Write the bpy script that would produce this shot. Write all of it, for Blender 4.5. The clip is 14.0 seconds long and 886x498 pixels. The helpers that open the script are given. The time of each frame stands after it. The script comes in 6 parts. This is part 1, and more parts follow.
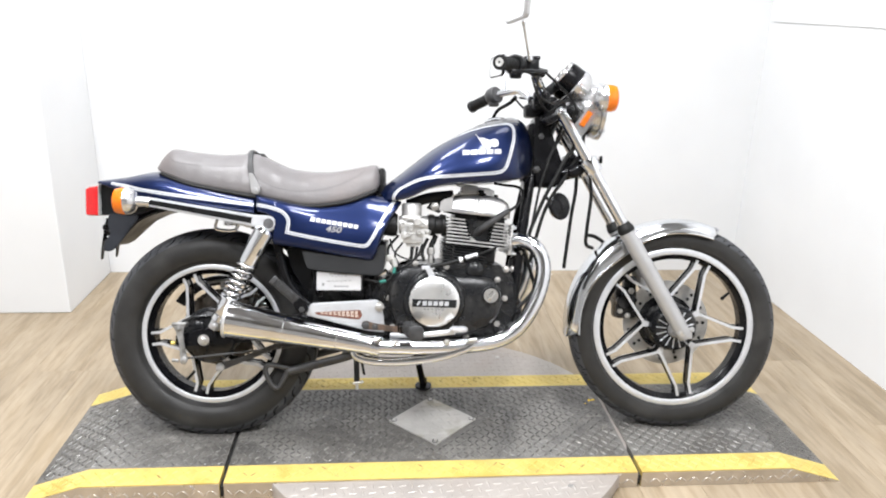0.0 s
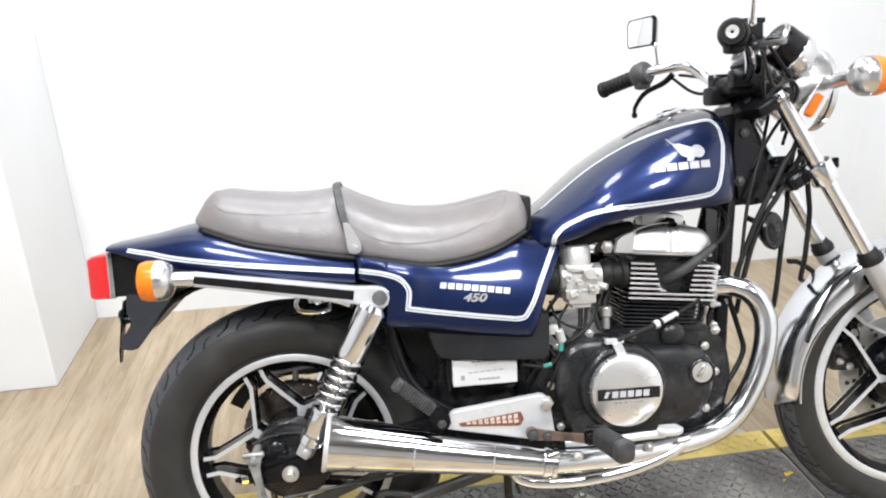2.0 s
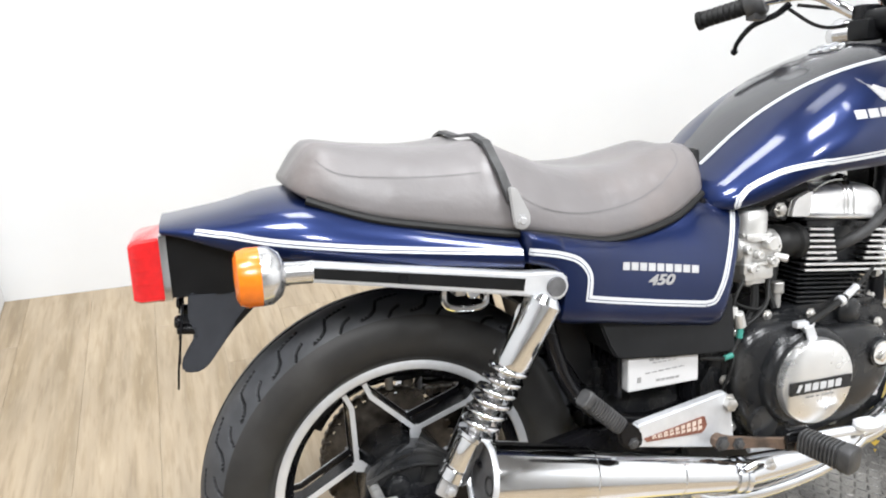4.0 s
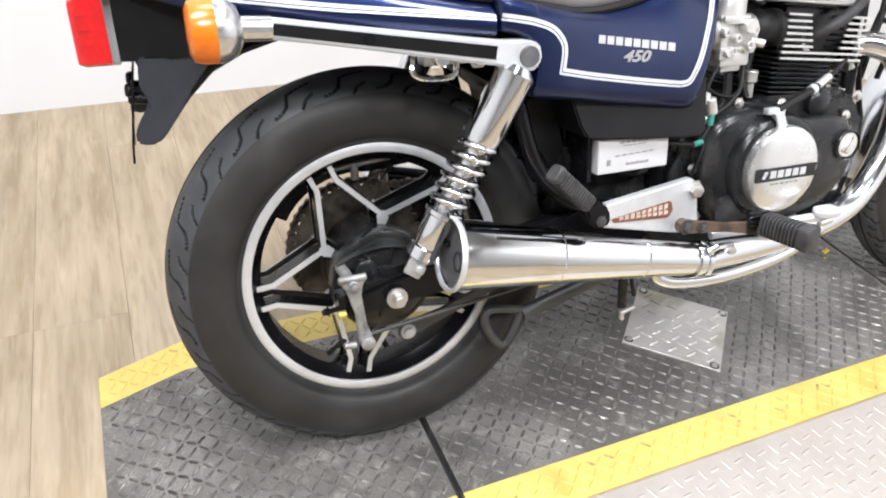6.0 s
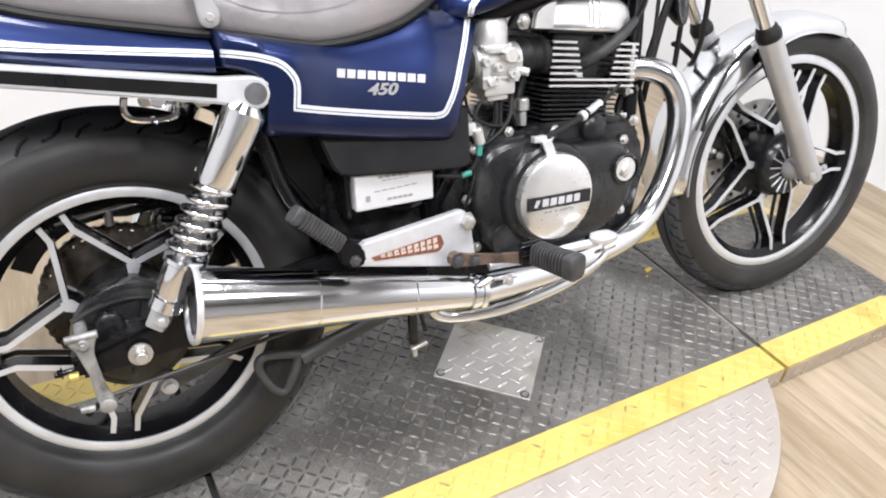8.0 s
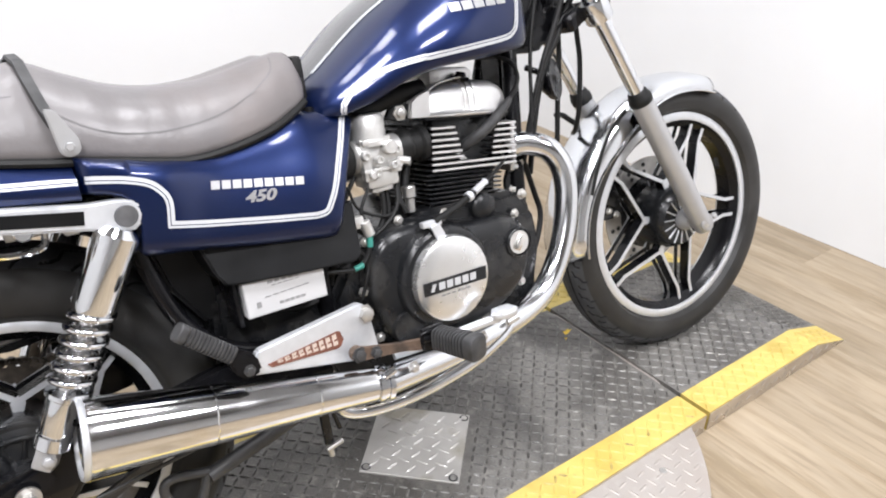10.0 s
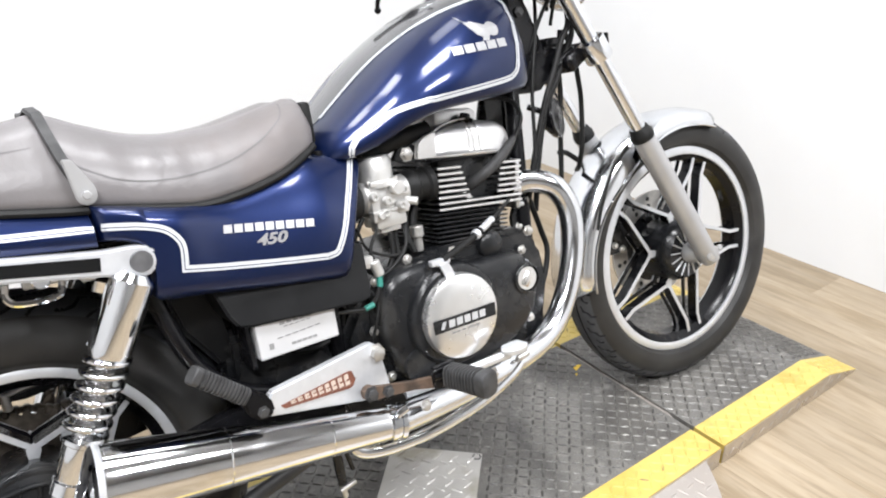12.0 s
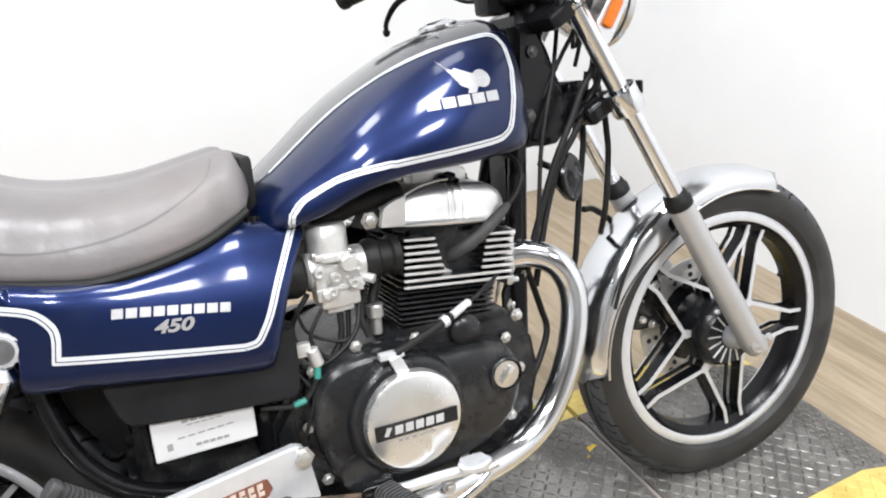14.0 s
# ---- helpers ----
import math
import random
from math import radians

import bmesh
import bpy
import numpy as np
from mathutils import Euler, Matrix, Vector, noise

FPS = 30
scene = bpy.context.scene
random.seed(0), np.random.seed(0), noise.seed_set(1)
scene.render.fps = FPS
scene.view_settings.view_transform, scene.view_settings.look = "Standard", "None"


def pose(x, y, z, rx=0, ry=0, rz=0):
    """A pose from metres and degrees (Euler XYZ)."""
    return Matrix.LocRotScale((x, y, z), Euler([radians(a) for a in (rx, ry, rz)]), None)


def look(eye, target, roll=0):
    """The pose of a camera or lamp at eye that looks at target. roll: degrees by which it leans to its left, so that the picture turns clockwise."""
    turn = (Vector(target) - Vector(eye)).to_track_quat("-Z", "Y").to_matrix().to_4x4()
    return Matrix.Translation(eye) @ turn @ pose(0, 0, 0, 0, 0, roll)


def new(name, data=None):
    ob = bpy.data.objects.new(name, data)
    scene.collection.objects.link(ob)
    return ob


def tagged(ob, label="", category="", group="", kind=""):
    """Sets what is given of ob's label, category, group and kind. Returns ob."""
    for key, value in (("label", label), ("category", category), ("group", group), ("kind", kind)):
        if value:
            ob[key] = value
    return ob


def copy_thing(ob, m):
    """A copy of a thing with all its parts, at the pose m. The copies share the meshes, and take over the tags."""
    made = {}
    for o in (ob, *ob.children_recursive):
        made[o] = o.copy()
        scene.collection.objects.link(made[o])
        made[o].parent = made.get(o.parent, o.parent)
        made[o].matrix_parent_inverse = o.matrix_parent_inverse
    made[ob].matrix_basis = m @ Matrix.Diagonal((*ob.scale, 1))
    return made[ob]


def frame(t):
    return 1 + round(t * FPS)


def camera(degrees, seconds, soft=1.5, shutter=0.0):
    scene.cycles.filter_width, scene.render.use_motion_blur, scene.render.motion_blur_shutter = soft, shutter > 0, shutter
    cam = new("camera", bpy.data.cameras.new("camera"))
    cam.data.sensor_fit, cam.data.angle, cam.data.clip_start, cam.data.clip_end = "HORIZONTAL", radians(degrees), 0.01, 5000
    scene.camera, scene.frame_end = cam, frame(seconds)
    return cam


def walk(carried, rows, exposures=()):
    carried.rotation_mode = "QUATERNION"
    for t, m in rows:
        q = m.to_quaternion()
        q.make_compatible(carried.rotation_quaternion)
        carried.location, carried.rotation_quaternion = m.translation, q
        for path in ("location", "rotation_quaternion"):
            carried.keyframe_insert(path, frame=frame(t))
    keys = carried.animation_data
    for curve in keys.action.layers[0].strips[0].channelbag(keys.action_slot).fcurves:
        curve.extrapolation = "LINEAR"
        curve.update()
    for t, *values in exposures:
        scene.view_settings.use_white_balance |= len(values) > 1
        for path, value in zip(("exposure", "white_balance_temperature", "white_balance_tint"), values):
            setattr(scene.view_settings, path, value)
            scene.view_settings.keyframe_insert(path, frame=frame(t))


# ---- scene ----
cam = camera(61.9, 14.0, soft=2.0)
PATH = [
    (0, (-0.186, -2.036, 1.313), (-0.022, -0.148, 0.675), 1.5),
    (0.3, (-0.242, -1.971, 1.315), (-0.126, -0.078, 0.680), -1.4),
    (0.5, (-0.283, -1.92, 1.318), (-0.169, -0.029, 0.678), -1.3),
    (0.8, (-0.295, -1.781, 1.307), (-0.228, 0.112, 0.665), -0.4),
    (1, (-0.312, -1.688, 1.302), (-0.318, 0.205, 0.658), -1.3),
    (1.3, (-0.352, -1.539, 1.311), (-0.324, 0.351, 0.657), 0.3),
    (1.5, (-0.379, -1.449, 1.316), (-0.343, 0.427, 0.623), -0.4),
    (1.8, (-0.498, -1.338, 1.304), (-0.281, 0.516, 0.585), 0.4),
    (2, (-0.567, -1.264, 1.301), (-0.291, 0.57, 0.553), -1.4),
    (2.2, (-0.64, -1.177, 1.318), (-0.317, 0.623, 0.507), -0.5),
    (4.3, (-0.989, -0.809, 1.184), (-0.308, 0.835, 0.27), 1.8),
    (4.5, (-0.993, -0.81, 1.173), (-0.308, 0.809, 0.219), 1.6),
    (5, (-1.001, -0.826, 1.131), (-0.321, 0.721, 0.061), 3.5),
    (5.5, (-0.995, -0.836, 1.101), (-0.32, 0.644, -0.062), 3.9),
    (6, (-0.995, -0.844, 1.085), (-0.3, 0.603, -0.108), 4.7),
    (6.5, (-0.995, -0.85, 1.081), (-0.276, 0.588, -0.109), 5.1),
    (7, (-0.972, -0.857, 1.094), (-0.146, 0.516, -0.102), 7.5),
    (7.5, (-0.882, -0.873, 1.098), (-0.01, 0.509, -0.055), 7.7),
    (8, (-0.756, -0.897, 1.099), (0.139, 0.488, -0.033), 6.1),
    (8.3, (-0.717, -0.904, 1.097), (0.249, 0.467, 0.006), 4.3),
    (8.5, (-0.693, -0.913, 1.103), (0.28, 0.456, 0.019), 3.1),
    (9, (-0.687, -0.933, 1.111), (0.351, 0.441, 0.095), 2.5),
    (9.2, (-0.679, -0.926, 1.12), (0.385, 0.434, 0.111), 2.5),
    (11.3, (-0.709, -0.93, 1.131), (0.359, 0.531, 0.28), 0.1),
    (11.5, (-0.708, -0.937, 1.127), (0.365, 0.523, 0.28), -0.2),
    (12, (-0.7, -0.935, 1.133), (0.383, 0.506, 0.269), 0.1),
    (12.5, (-0.699, -0.913, 1.136), (0.373, 0.53, 0.258), 0.7),
    (12.8, (-0.668, -0.916, 1.135), (0.376, 0.523, 0.220), -0.7),
    (13, (-0.633, -0.907, 1.134), (0.374, 0.551, 0.205), -1.6),
    (13.3, (-0.566, -0.919, 1.159), (0.353, 0.612, 0.259), 0.6),
    (13.5, (-0.528, -0.919, 1.177), (0.357, 0.648, 0.304), 0.9),
    (13.8, (-0.463, -0.887, 1.192), (0.417, 0.700, 0.350), -0.0),
    (14, (-0.403, -0.831, 1.187), (0.461, 0.725, 0.273), 1.7),
]
walk(cam, [(t, look(eye, target, roll)) for t, eye, target, roll in PATH],
     [(0, 0.0, 6500, 12), (4.5, 0.0, 6500, 11), (6, 0.0, 6500, 13), (8, -0.02, 6500, 15), (8.6, -0.10, 6500, 15), (9.2, -0.14, 6500, 15), (11.5, 0.0, 6500, 13), (13, -0.02, 6500, 12), (14, -0.05, 6500, 12)])

# ---- world, lights, exposure ----
world = bpy.data.worlds.new("room_world")
world.use_nodes = True
world.node_tree.nodes["Background"].inputs[0].default_value = (0.9, 0.93, 1.0, 1)
world.node_tree.nodes["Background"].inputs[1].default_value = 0.05
scene.world = world

CEIL = 3.2


def lamp(name, x, y, size_x, size_y, watts, colour=(0.96, 0.985, 1.0)):
    data = bpy.data.lights.new(name, "AREA")
    data.shape, data.size, data.size_y, data.energy, data.color = "RECTANGLE", size_x, size_y, watts, colour
    ob = new(name, data)
    ob.matrix_world = pose(x, y, CEIL - 0.035)
    return ob


LAMPS = [(-1.5, -2.1, 102), (0.5, -2.1, 90), (-1.5, -0.4, 70), (0.25, -0.4, 56), (-0.9, 0.85, 32), (0.55, 0.85, 9)]
for lx, ly, watts in LAMPS:
    lamp("ceiling_lamp_light", lx, ly, 0.58, 0.58, watts)


# ---- materials ----
def mat(name, colour, rough=0.5, metal=0.0, coat=0.0, vary=0.0, vscale=30.0, bump=0.0, bscale=200.0, rvary=0.0,
        transmission=0.0, ior=1.45, spec=0.5, second=None, s_amount=0.0, s_scale=4.0, stretch=(1, 1, 1), randomise=0.0, shifted=False, coat_rough=0.04, layers=()):
    m = bpy.data.materials.new(name)
    m.use_nodes = True
    nt = m.node_tree
    b = nt.nodes["Principled BSDF"]
    b.inputs["Roughness"].default_value = rough
    b.inputs["Metallic"].default_value = metal
    b.inputs["Coat Weight"].default_value = coat
    b.inputs["Coat Roughness"].default_value = coat_rough
    b.inputs["Transmission Weight"].default_value = transmission
    b.inputs["IOR"].default_value = ior
    b.inputs["Specular IOR Level"].default_value = spec
    b.inputs["Base Color"].default_value = (*colour, 1)
    tc = nt.nodes.new("ShaderNodeTexCoord")
    mp = nt.nodes.new("ShaderNodeMapping")
    mp.inputs["Scale"].default_value = stretch
    nt.links.new(tc.outputs["Object"], mp.inputs["Vector"])
    if shifted:
        info = nt.nodes.new("ShaderNodeObjectInfo")
        mul = nt.nodes.new("ShaderNodeMath")
        mul.operation = "MULTIPLY"
        mul.inputs[1].default_value = 40.0
        nt.links.new(info.outputs["Random"], mul.inputs[0])
        nt.links.new(mul.outputs[0], mp.inputs["Location"])

    def tex(scale, detail=4.0):
        n = nt.nodes.new("ShaderNodeTexNoise")
        n.inputs["Scale"].default_value, n.inputs["Detail"].default_value = scale, detail
        nt.links.new(mp.outputs[0], n.inputs["Vector"])
        return n.outputs["Fac"]

    def ramp(fac, lo, hi, a, c):
        r = nt.nodes.new("ShaderNodeMapRange")
        r.inputs["From Min"].default_value, r.inputs["From Max"].default_value = lo, hi
        r.inputs["To Min"].default_value, r.inputs["To Max"].default_value = a, c
        nt.links.new(fac, r.inputs["Value"])
        return r.outputs[0]

    out = None
    if vary or second or randomise or layers:
        rgb = nt.nodes.new("ShaderNodeRGB")
        rgb.outputs[0].default_value = (*colour, 1)
        out = rgb.outputs[0]
        if second:
            mx = nt.nodes.new("ShaderNodeMix")
            mx.data_type = "RGBA"
            mx.inputs[7].default_value = (*second, 1)
            nt.links.new(ramp(tex(s_scale, 6.0), 0.62 - 0.25 * s_amount, 0.74 - 0.25 * s_amount, 0, 1), mx.inputs[0])
            nt.links.new(out, mx.inputs[6])
            out = mx.outputs[2]
        for tone, scale, lo, hi, most in layers:
            mx = nt.nodes.new("ShaderNodeMix")
            mx.data_type = "RGBA"
            mx.inputs[7].default_value = (*tone, 1)
            nt.links.new(ramp(tex(scale, 7.0), lo, hi, 0, most), mx.inputs[0])
            nt.links.new(out, mx.inputs[6])
            out = mx.outputs[2]
        if vary:
            hs = nt.nodes.new("ShaderNodeHueSaturation")
            nt.links.new(ramp(tex(vscale), 0.3, 0.7, 1 - vary, 1 + vary), hs.inputs["Value"])
            nt.links.new(out, hs.inputs["Color"])
            out = hs.outputs[0]
        if randomise:
            oi = nt.nodes.new("ShaderNodeObjectInfo")
            hs = nt.nodes.new("ShaderNodeHueSaturation")
            nt.links.new(ramp(oi.outputs["Random"], 0, 1, 1 - randomise, 1 + randomise), hs.inputs["Value"])
            nt.links.new(out, hs.inputs["Color"])
            out = hs.outputs[0]
        nt.links.new(out, b.inputs["Base Color"])
    if rvary:
        nt.links.new(ramp(tex(vscale * 0.6, 5.0), 0.3, 0.7, max(rough - rvary, 0.01), rough + rvary), b.inputs["Roughness"])
    if bump:
        bp = nt.nodes.new("ShaderNodeBump")
        bp.inputs["Strength"].default_value, bp.inputs["Distance"].default_value = bump, 0.002
        nt.links.new(tex(bscale, 3.0), bp.inputs["Height"])
        nt.links.new(bp.outputs[0], b.inputs["Normal"])
    return m


M_wall = mat("white_wall_paint", (0.69, 0.70, 0.71), 0.7, vary=0.02, vscale=3, bump=0.05, bscale=400)
M_ceiling = mat("bounce_limiting_ceiling_grey", (0.22, 0.22, 0.22), 0.8, vary=0.04, vscale=3)
M_farwall = mat("pale_grey_wall_paint", (0.52, 0.52, 0.515), 0.75, vary=0.04, vscale=3)
M_lampbody = mat("lamp_enamel", (0.75, 0.75, 0.75), 0.4)
M_plank = mat("oak_vinyl", (0.320, 0.256, 0.178), 0.42, vary=0.12, vscale=5, second=(0.250, 0.193, 0.124), s_amount=0.5, s_scale=2.4,
              stretch=(7, 0.7, 1), bump=0.06, bscale=22, rvary=0.08, randomise=0.06, shifted=True,
              layers=[((0.20, 0.147, 0.088), 4.5, 0.58, 0.72, 0.55), ((0.40, 0.33, 0.24), 1.6, 0.52, 0.70, 0.5), ((0.215, 0.160, 0.100), 13, 0.50, 0.64, 0.45), ((0.37, 0.305, 0.22), 19, 0.54, 0.66, 0.35)])
M_joint = mat("floor_joint", (0.265, 0.21, 0.145), 0.7, vary=0.1)
M_deck = mat("dark_painted_tread_plate", (0.086, 0.081, 0.074), 0.40, vary=0.35, vscale=300, second=(0.150, 0.144, 0.133), s_amount=0.6, s_scale=4.5,
             bump=0.3, bscale=340, rvary=0.16, spec=0.8,
             layers=[((0.24, 0.23, 0.21), 38, 0.55, 0.70, 0.7), ((0.030, 0.029, 0.027), 7.5, 0.58, 0.70, 0.65), ((0.30, 0.29, 0.27), 160, 0.66, 0.72, 0.8)])
M_lozenge = mat("worn_tread_lozenge", (0.112, 0.108, 0.101), 0.34, metal=0.25, vary=0.5, vscale=60, bump=0.15, bscale=300, rvary=0.12,
                layers=[((0.26, 0.25, 0.23), 26, 0.52, 0.68, 0.65), ((0.045, 0.043, 0.040), 9, 0.54, 0.66, 0.8)])
M_yellow = mat("worn_yellow_paint", (0.575, 0.440, 0.125), 0.45, vary=0.08, vscale=14, second=(0.47, 0.35, 0.085), s_amount=0.35, s_scale=9, bump=0.08, bscale=250,
               layers=[((0.30, 0.23, 0.09), 60, 0.62, 0.72, 0.5), ((0.50, 0.31, 0.055), 5, 0.55, 0.72, 0.5)])
M_tread_steel = mat("bright_tread_plate", (0.400, 0.366, 0.338), 0.46, metal=0.35, vary=0.06, vscale=12, bump=0.1, bscale=260, rvary=0.1,
                    layers=[((0.33, 0.285, 0.25), 6, 0.50, 0.72, 0.6), ((0.47, 0.45, 0.43), 45, 0.58, 0.72, 0.5)])
M_side_steel = mat("dull_tread_plate", (0.55, 0.50, 0.44), 0.34, metal=0.8, vary=0.12, vscale=16, bump=0.1, bscale=260, rvary=0.1)
M_gap = mat("seam_shadow_steel", (0.02, 0.02, 0.02), 0.8)
M_chrome = mat("chrome", (0.70, 0.715, 0.74), 0.08, metal=1.0, bump=0.012, bscale=35, rvary=0.04, vscale=40)
M_chrome_tinted = mat("heat_tinted_chrome", (0.71, 0.715, 0.725), 0.11, metal=1.0, second=(0.65, 0.625, 0.58), s_amount=0.3, s_scale=9, bump=0.02, bscale=30, rvary=0.05)
M_disc = mat("brushed_aluminium", (0.74, 0.74, 0.735), 0.30, metal=0.9, vary=0.05, vscale=25, bump=0.02, bscale=60, rvary=0.07)
M_softchrome = mat("dulled_chrome", (0.72, 0.735, 0.76), 0.16, metal=1.0, vary=0.04, vscale=20, bump=0.02, bscale=40, rvary=0.06)
M_stand = mat("worn_grey_paint", (0.050, 0.050, 0.051), 0.42, metal=0.2, vary=0.2, vscale=40)
M_peg = mat("dusty_ribbed_rubber", (0.042, 0.042, 0.043), 0.55, vary=0.3, vscale=60, bump=0.1, bscale=300, spec=0.4)
M_seam = mat("shaded_vinyl_seam", (0.112, 0.106, 0.107), 0.5, vary=0.1, vscale=30)
M_cup = mat("satin_chrome", (0.60, 0.60, 0.605), 0.22, metal=0.9, vary=0.04, vscale=20, rvary=0.05)
M_cover = mat("scuffed_bright_tread_plate", (0.52, 0.505, 0.48), 0.47, metal=0.45, vary=0.1, vscale=14, second=(0.37, 0.345, 0.29), s_amount=0.4, s_scale=9, bump=0.1, bscale=260, rvary=0.1)
M_bare = mat("worn_yellow_stud", (0.36, 0.28, 0.09), 0.5, vary=0.5, vscale=70, bump=0.15, bscale=300)
M_emblem = mat("silver_emblem", (0.42, 0.42, 0.43), 0.38, metal=0.55, vary=0.08, vscale=120)
M_alu = mat("machined_aluminium", (0.635, 0.65, 0.675), 0.40, metal=0.6, vary=0.05, vscale=60, rvary=0.08)
M_cast = mat("cast_aluminium", (0.58, 0.575, 0.56), 0.40, metal=0.65, vary=0.12, vscale=45, bump=0.2, bscale=350, rvary=0.1)
M_polish = mat("polished_aluminium", (0.85, 0.84, 0.82), 0.16, metal=1.0, vary=0.05, vscale=25, bump=0.02, bscale=60, rvary=0.06)
M_silverpaint = mat("silver_paint", (0.40, 0.40, 0.405), 0.36, metal=0.4, coat=0.2, vary=0.04, vscale=30, bump=0.03)
M_black = mat("satin_black_paint", (0.005, 0.005, 0.006), 0.24, vary=0.3, vscale=25, bump=0.04, bscale=120, rvary=0.1, spec=0.28)
M_engblack = mat("engine_black_enamel", (0.0090, 0.0095, 0.0106), 0.28, second=(0.026, 0.0255, 0.025), s_amount=0.42, s_scale=16, vary=0.25, vscale=22, bump=0.06, bscale=220, rvary=0.12, spec=0.45)
M_plastic = mat("black_plastic", (0.0055, 0.0057, 0.0062), 0.38, vary=0.2, vscale=30, bump=0.06, bscale=400, rvary=0.08, spec=0.24)
M_rubber = mat("tyre_rubber", (0.019, 0.0185, 0.018), 0.5, vary=0.25, vscale=20, second=(0.030, 0.029, 0.028), s_amount=0.4, s_scale=6, bump=0.08, bscale=300, rvary=0.1, spec=0.45)
M_treadrub = mat("dusty_tread_rubber", (0.042, 0.044, 0.049), 0.58, vary=0.2, vscale=30, second=(0.062, 0.064, 0.068), s_amount=0.3, s_scale=14, bump=0.15, bscale=300, spec=0.5)
# darker than the tread: the shade inside the grooves, put into the colour
M_grooveshade = mat("tread_groove_shade", (0.011, 0.011, 0.012), 0.8, vary=0.2, spec=0.2)
M_grip = mat("ribbed_rubber", (0.010, 0.010, 0.010), 0.5, vary=0.2, vscale=60, bump=0.1, bscale=300, spec=0.26)
M_blue = mat("metallic_blue_paint", (0.0028, 0.0108, 0.056), 0.36, metal=0.75, coat=0.55, coat_rough=0.09, vary=0.12, vscale=900, spec=0.5, bump=0.015, bscale=10)
M_tanktop = mat("black_decal", (0.005, 0.0055, 0.009), 0.20, coat=0.8, coat_rough=0.06, vary=0.1, spec=0.4)
# glossy black plastic; the lighter metallic base colour imitates a wall's reflection
M_flap = mat("black_plastic_painted_sheen", (0.048, 0.053, 0.065), 0.22, metal=0.55, coat=0.4, vary=0.15, vscale=25, bump=0.02, bscale=12, spec=0.6)
M_stripe = mat("silver_pinstripe", (0.50, 0.515, 0.54), 0.4, metal=0.2)
M_seat = mat("grey_vinyl", (0.131, 0.1225, 0.1235), 0.38, vary=0.08, vscale=9, bump=0.35, bscale=70, rvary=0.08, second=(0.137, 0.121, 0.118), s_amount=0.3, s_scale=5, spec=0.6)
M_red = mat("red_lens", (0.62, 0.012, 0.014), 0.12, coat=0.5, vary=0.12, vscale=120, transmission=0.25)
M_amber = mat("amber_lens", (0.80, 0.19, 0.008), 0.24, coat=0.2, coat_rough=0.15, vary=0.1, vscale=120, transmission=0.2)
M_glass = mat("clear_glass", (0.95, 0.95, 0.95), 0.02, transmission=1.0)
M_mirror = mat("mirror_glass", (0.92, 0.92, 0.92), 0.01, metal=1.0)
M_white = mat("white_battery_label", (0.47, 0.47, 0.475), 0.5, vary=0.05, vscale=20)
M_ink = mat("grey_print", (0.22, 0.22, 0.22), 0.6)
M_rust = mat("rusty_steel", (0.12, 0.082, 0.060), 0.6, metal=0.3, vary=0.3, vscale=40, second=(0.06, 0.044, 0.035), s_amount=0.5, s_scale=30, bump=0.3, bscale=200)
M_badge = mat("faded_brown_badge", (0.15, 0.055, 0.035), 0.5, vary=0.2, vscale=80)
M_badgetext = mat("worn_badge_print", (0.50, 0.42, 0.36), 0.5, vary=0.15, vscale=90)
M_capgrey = mat("sooty_grey_cap", (0.10, 0.10, 0.105), 0.5, metal=0.3, vary=0.2, vscale=60)
M_headcover = mat("buffed_aluminium", (0.68, 0.675, 0.67), 0.37, metal=0.85, vary=0.08, vscale=30, bump=0.05, bscale=80, rvary=0.1)
M_steel = mat("zinc_steel", (0.55, 0.54, 0.52), 0.4, metal=0.9, vary=0.1, vscale=60)
M_chain = mat("oily_chain_steel", (0.10, 0.085, 0.07), 0.5, metal=0.7, vary=0.3, vscale=80)
M_green = mat("teal_wire_sleeve", (0.035, 0.22, 0.18), 0.5)
M_dullalloy = mat("oxidised_alloy", (0.27, 0.27, 0.265), 0.5, metal=0.5, vary=0.2, vscale=50, second=(0.16, 0.155, 0.145), s_amount=0.4, s_scale=60, bump=0.2, bscale=300)
M_yellowzinc = mat("yellow_zinc", (0.55, 0.45, 0.12), 0.4, metal=0.7, vary=0.1)
M_tape = mat("yellow_stain", (0.75, 0.5, 0.06), 0.6)


# ---- mesh helpers ----
def part(name, bm, material, parent=None, label="", smooth=True, angle=40):
    """Link a bmesh as one mesh object, under its thing or part."""
    me = bpy.data.meshes.new(name)
    bmesh.ops.recalc_face_normals(bm, faces=bm.faces)
    bm.to_mesh(me)
    bm.free()
    for one in material if isinstance(material, (list, tuple)) else [material]:
        me.materials.append(one)
    if smooth:
        me.shade_smooth()
        me.set_sharp_from_angle(angle=radians(angle))
    ob = new(name, me)
    if parent:
        ob.parent = parent
    if label:
        tagged(ob, label=label)
    return ob


def joined(*bms):
    out = bmesh.new()
    for b in bms:
        me = bpy.data.meshes.new("tmp")
        b.to_mesh(me)
        out.from_mesh(me)
        b.free()
        bpy.data.meshes.remove(me)
    return out


def moved(bm, m):
    bmesh.ops.transform(bm, matrix=m, verts=bm.verts)
    return bm


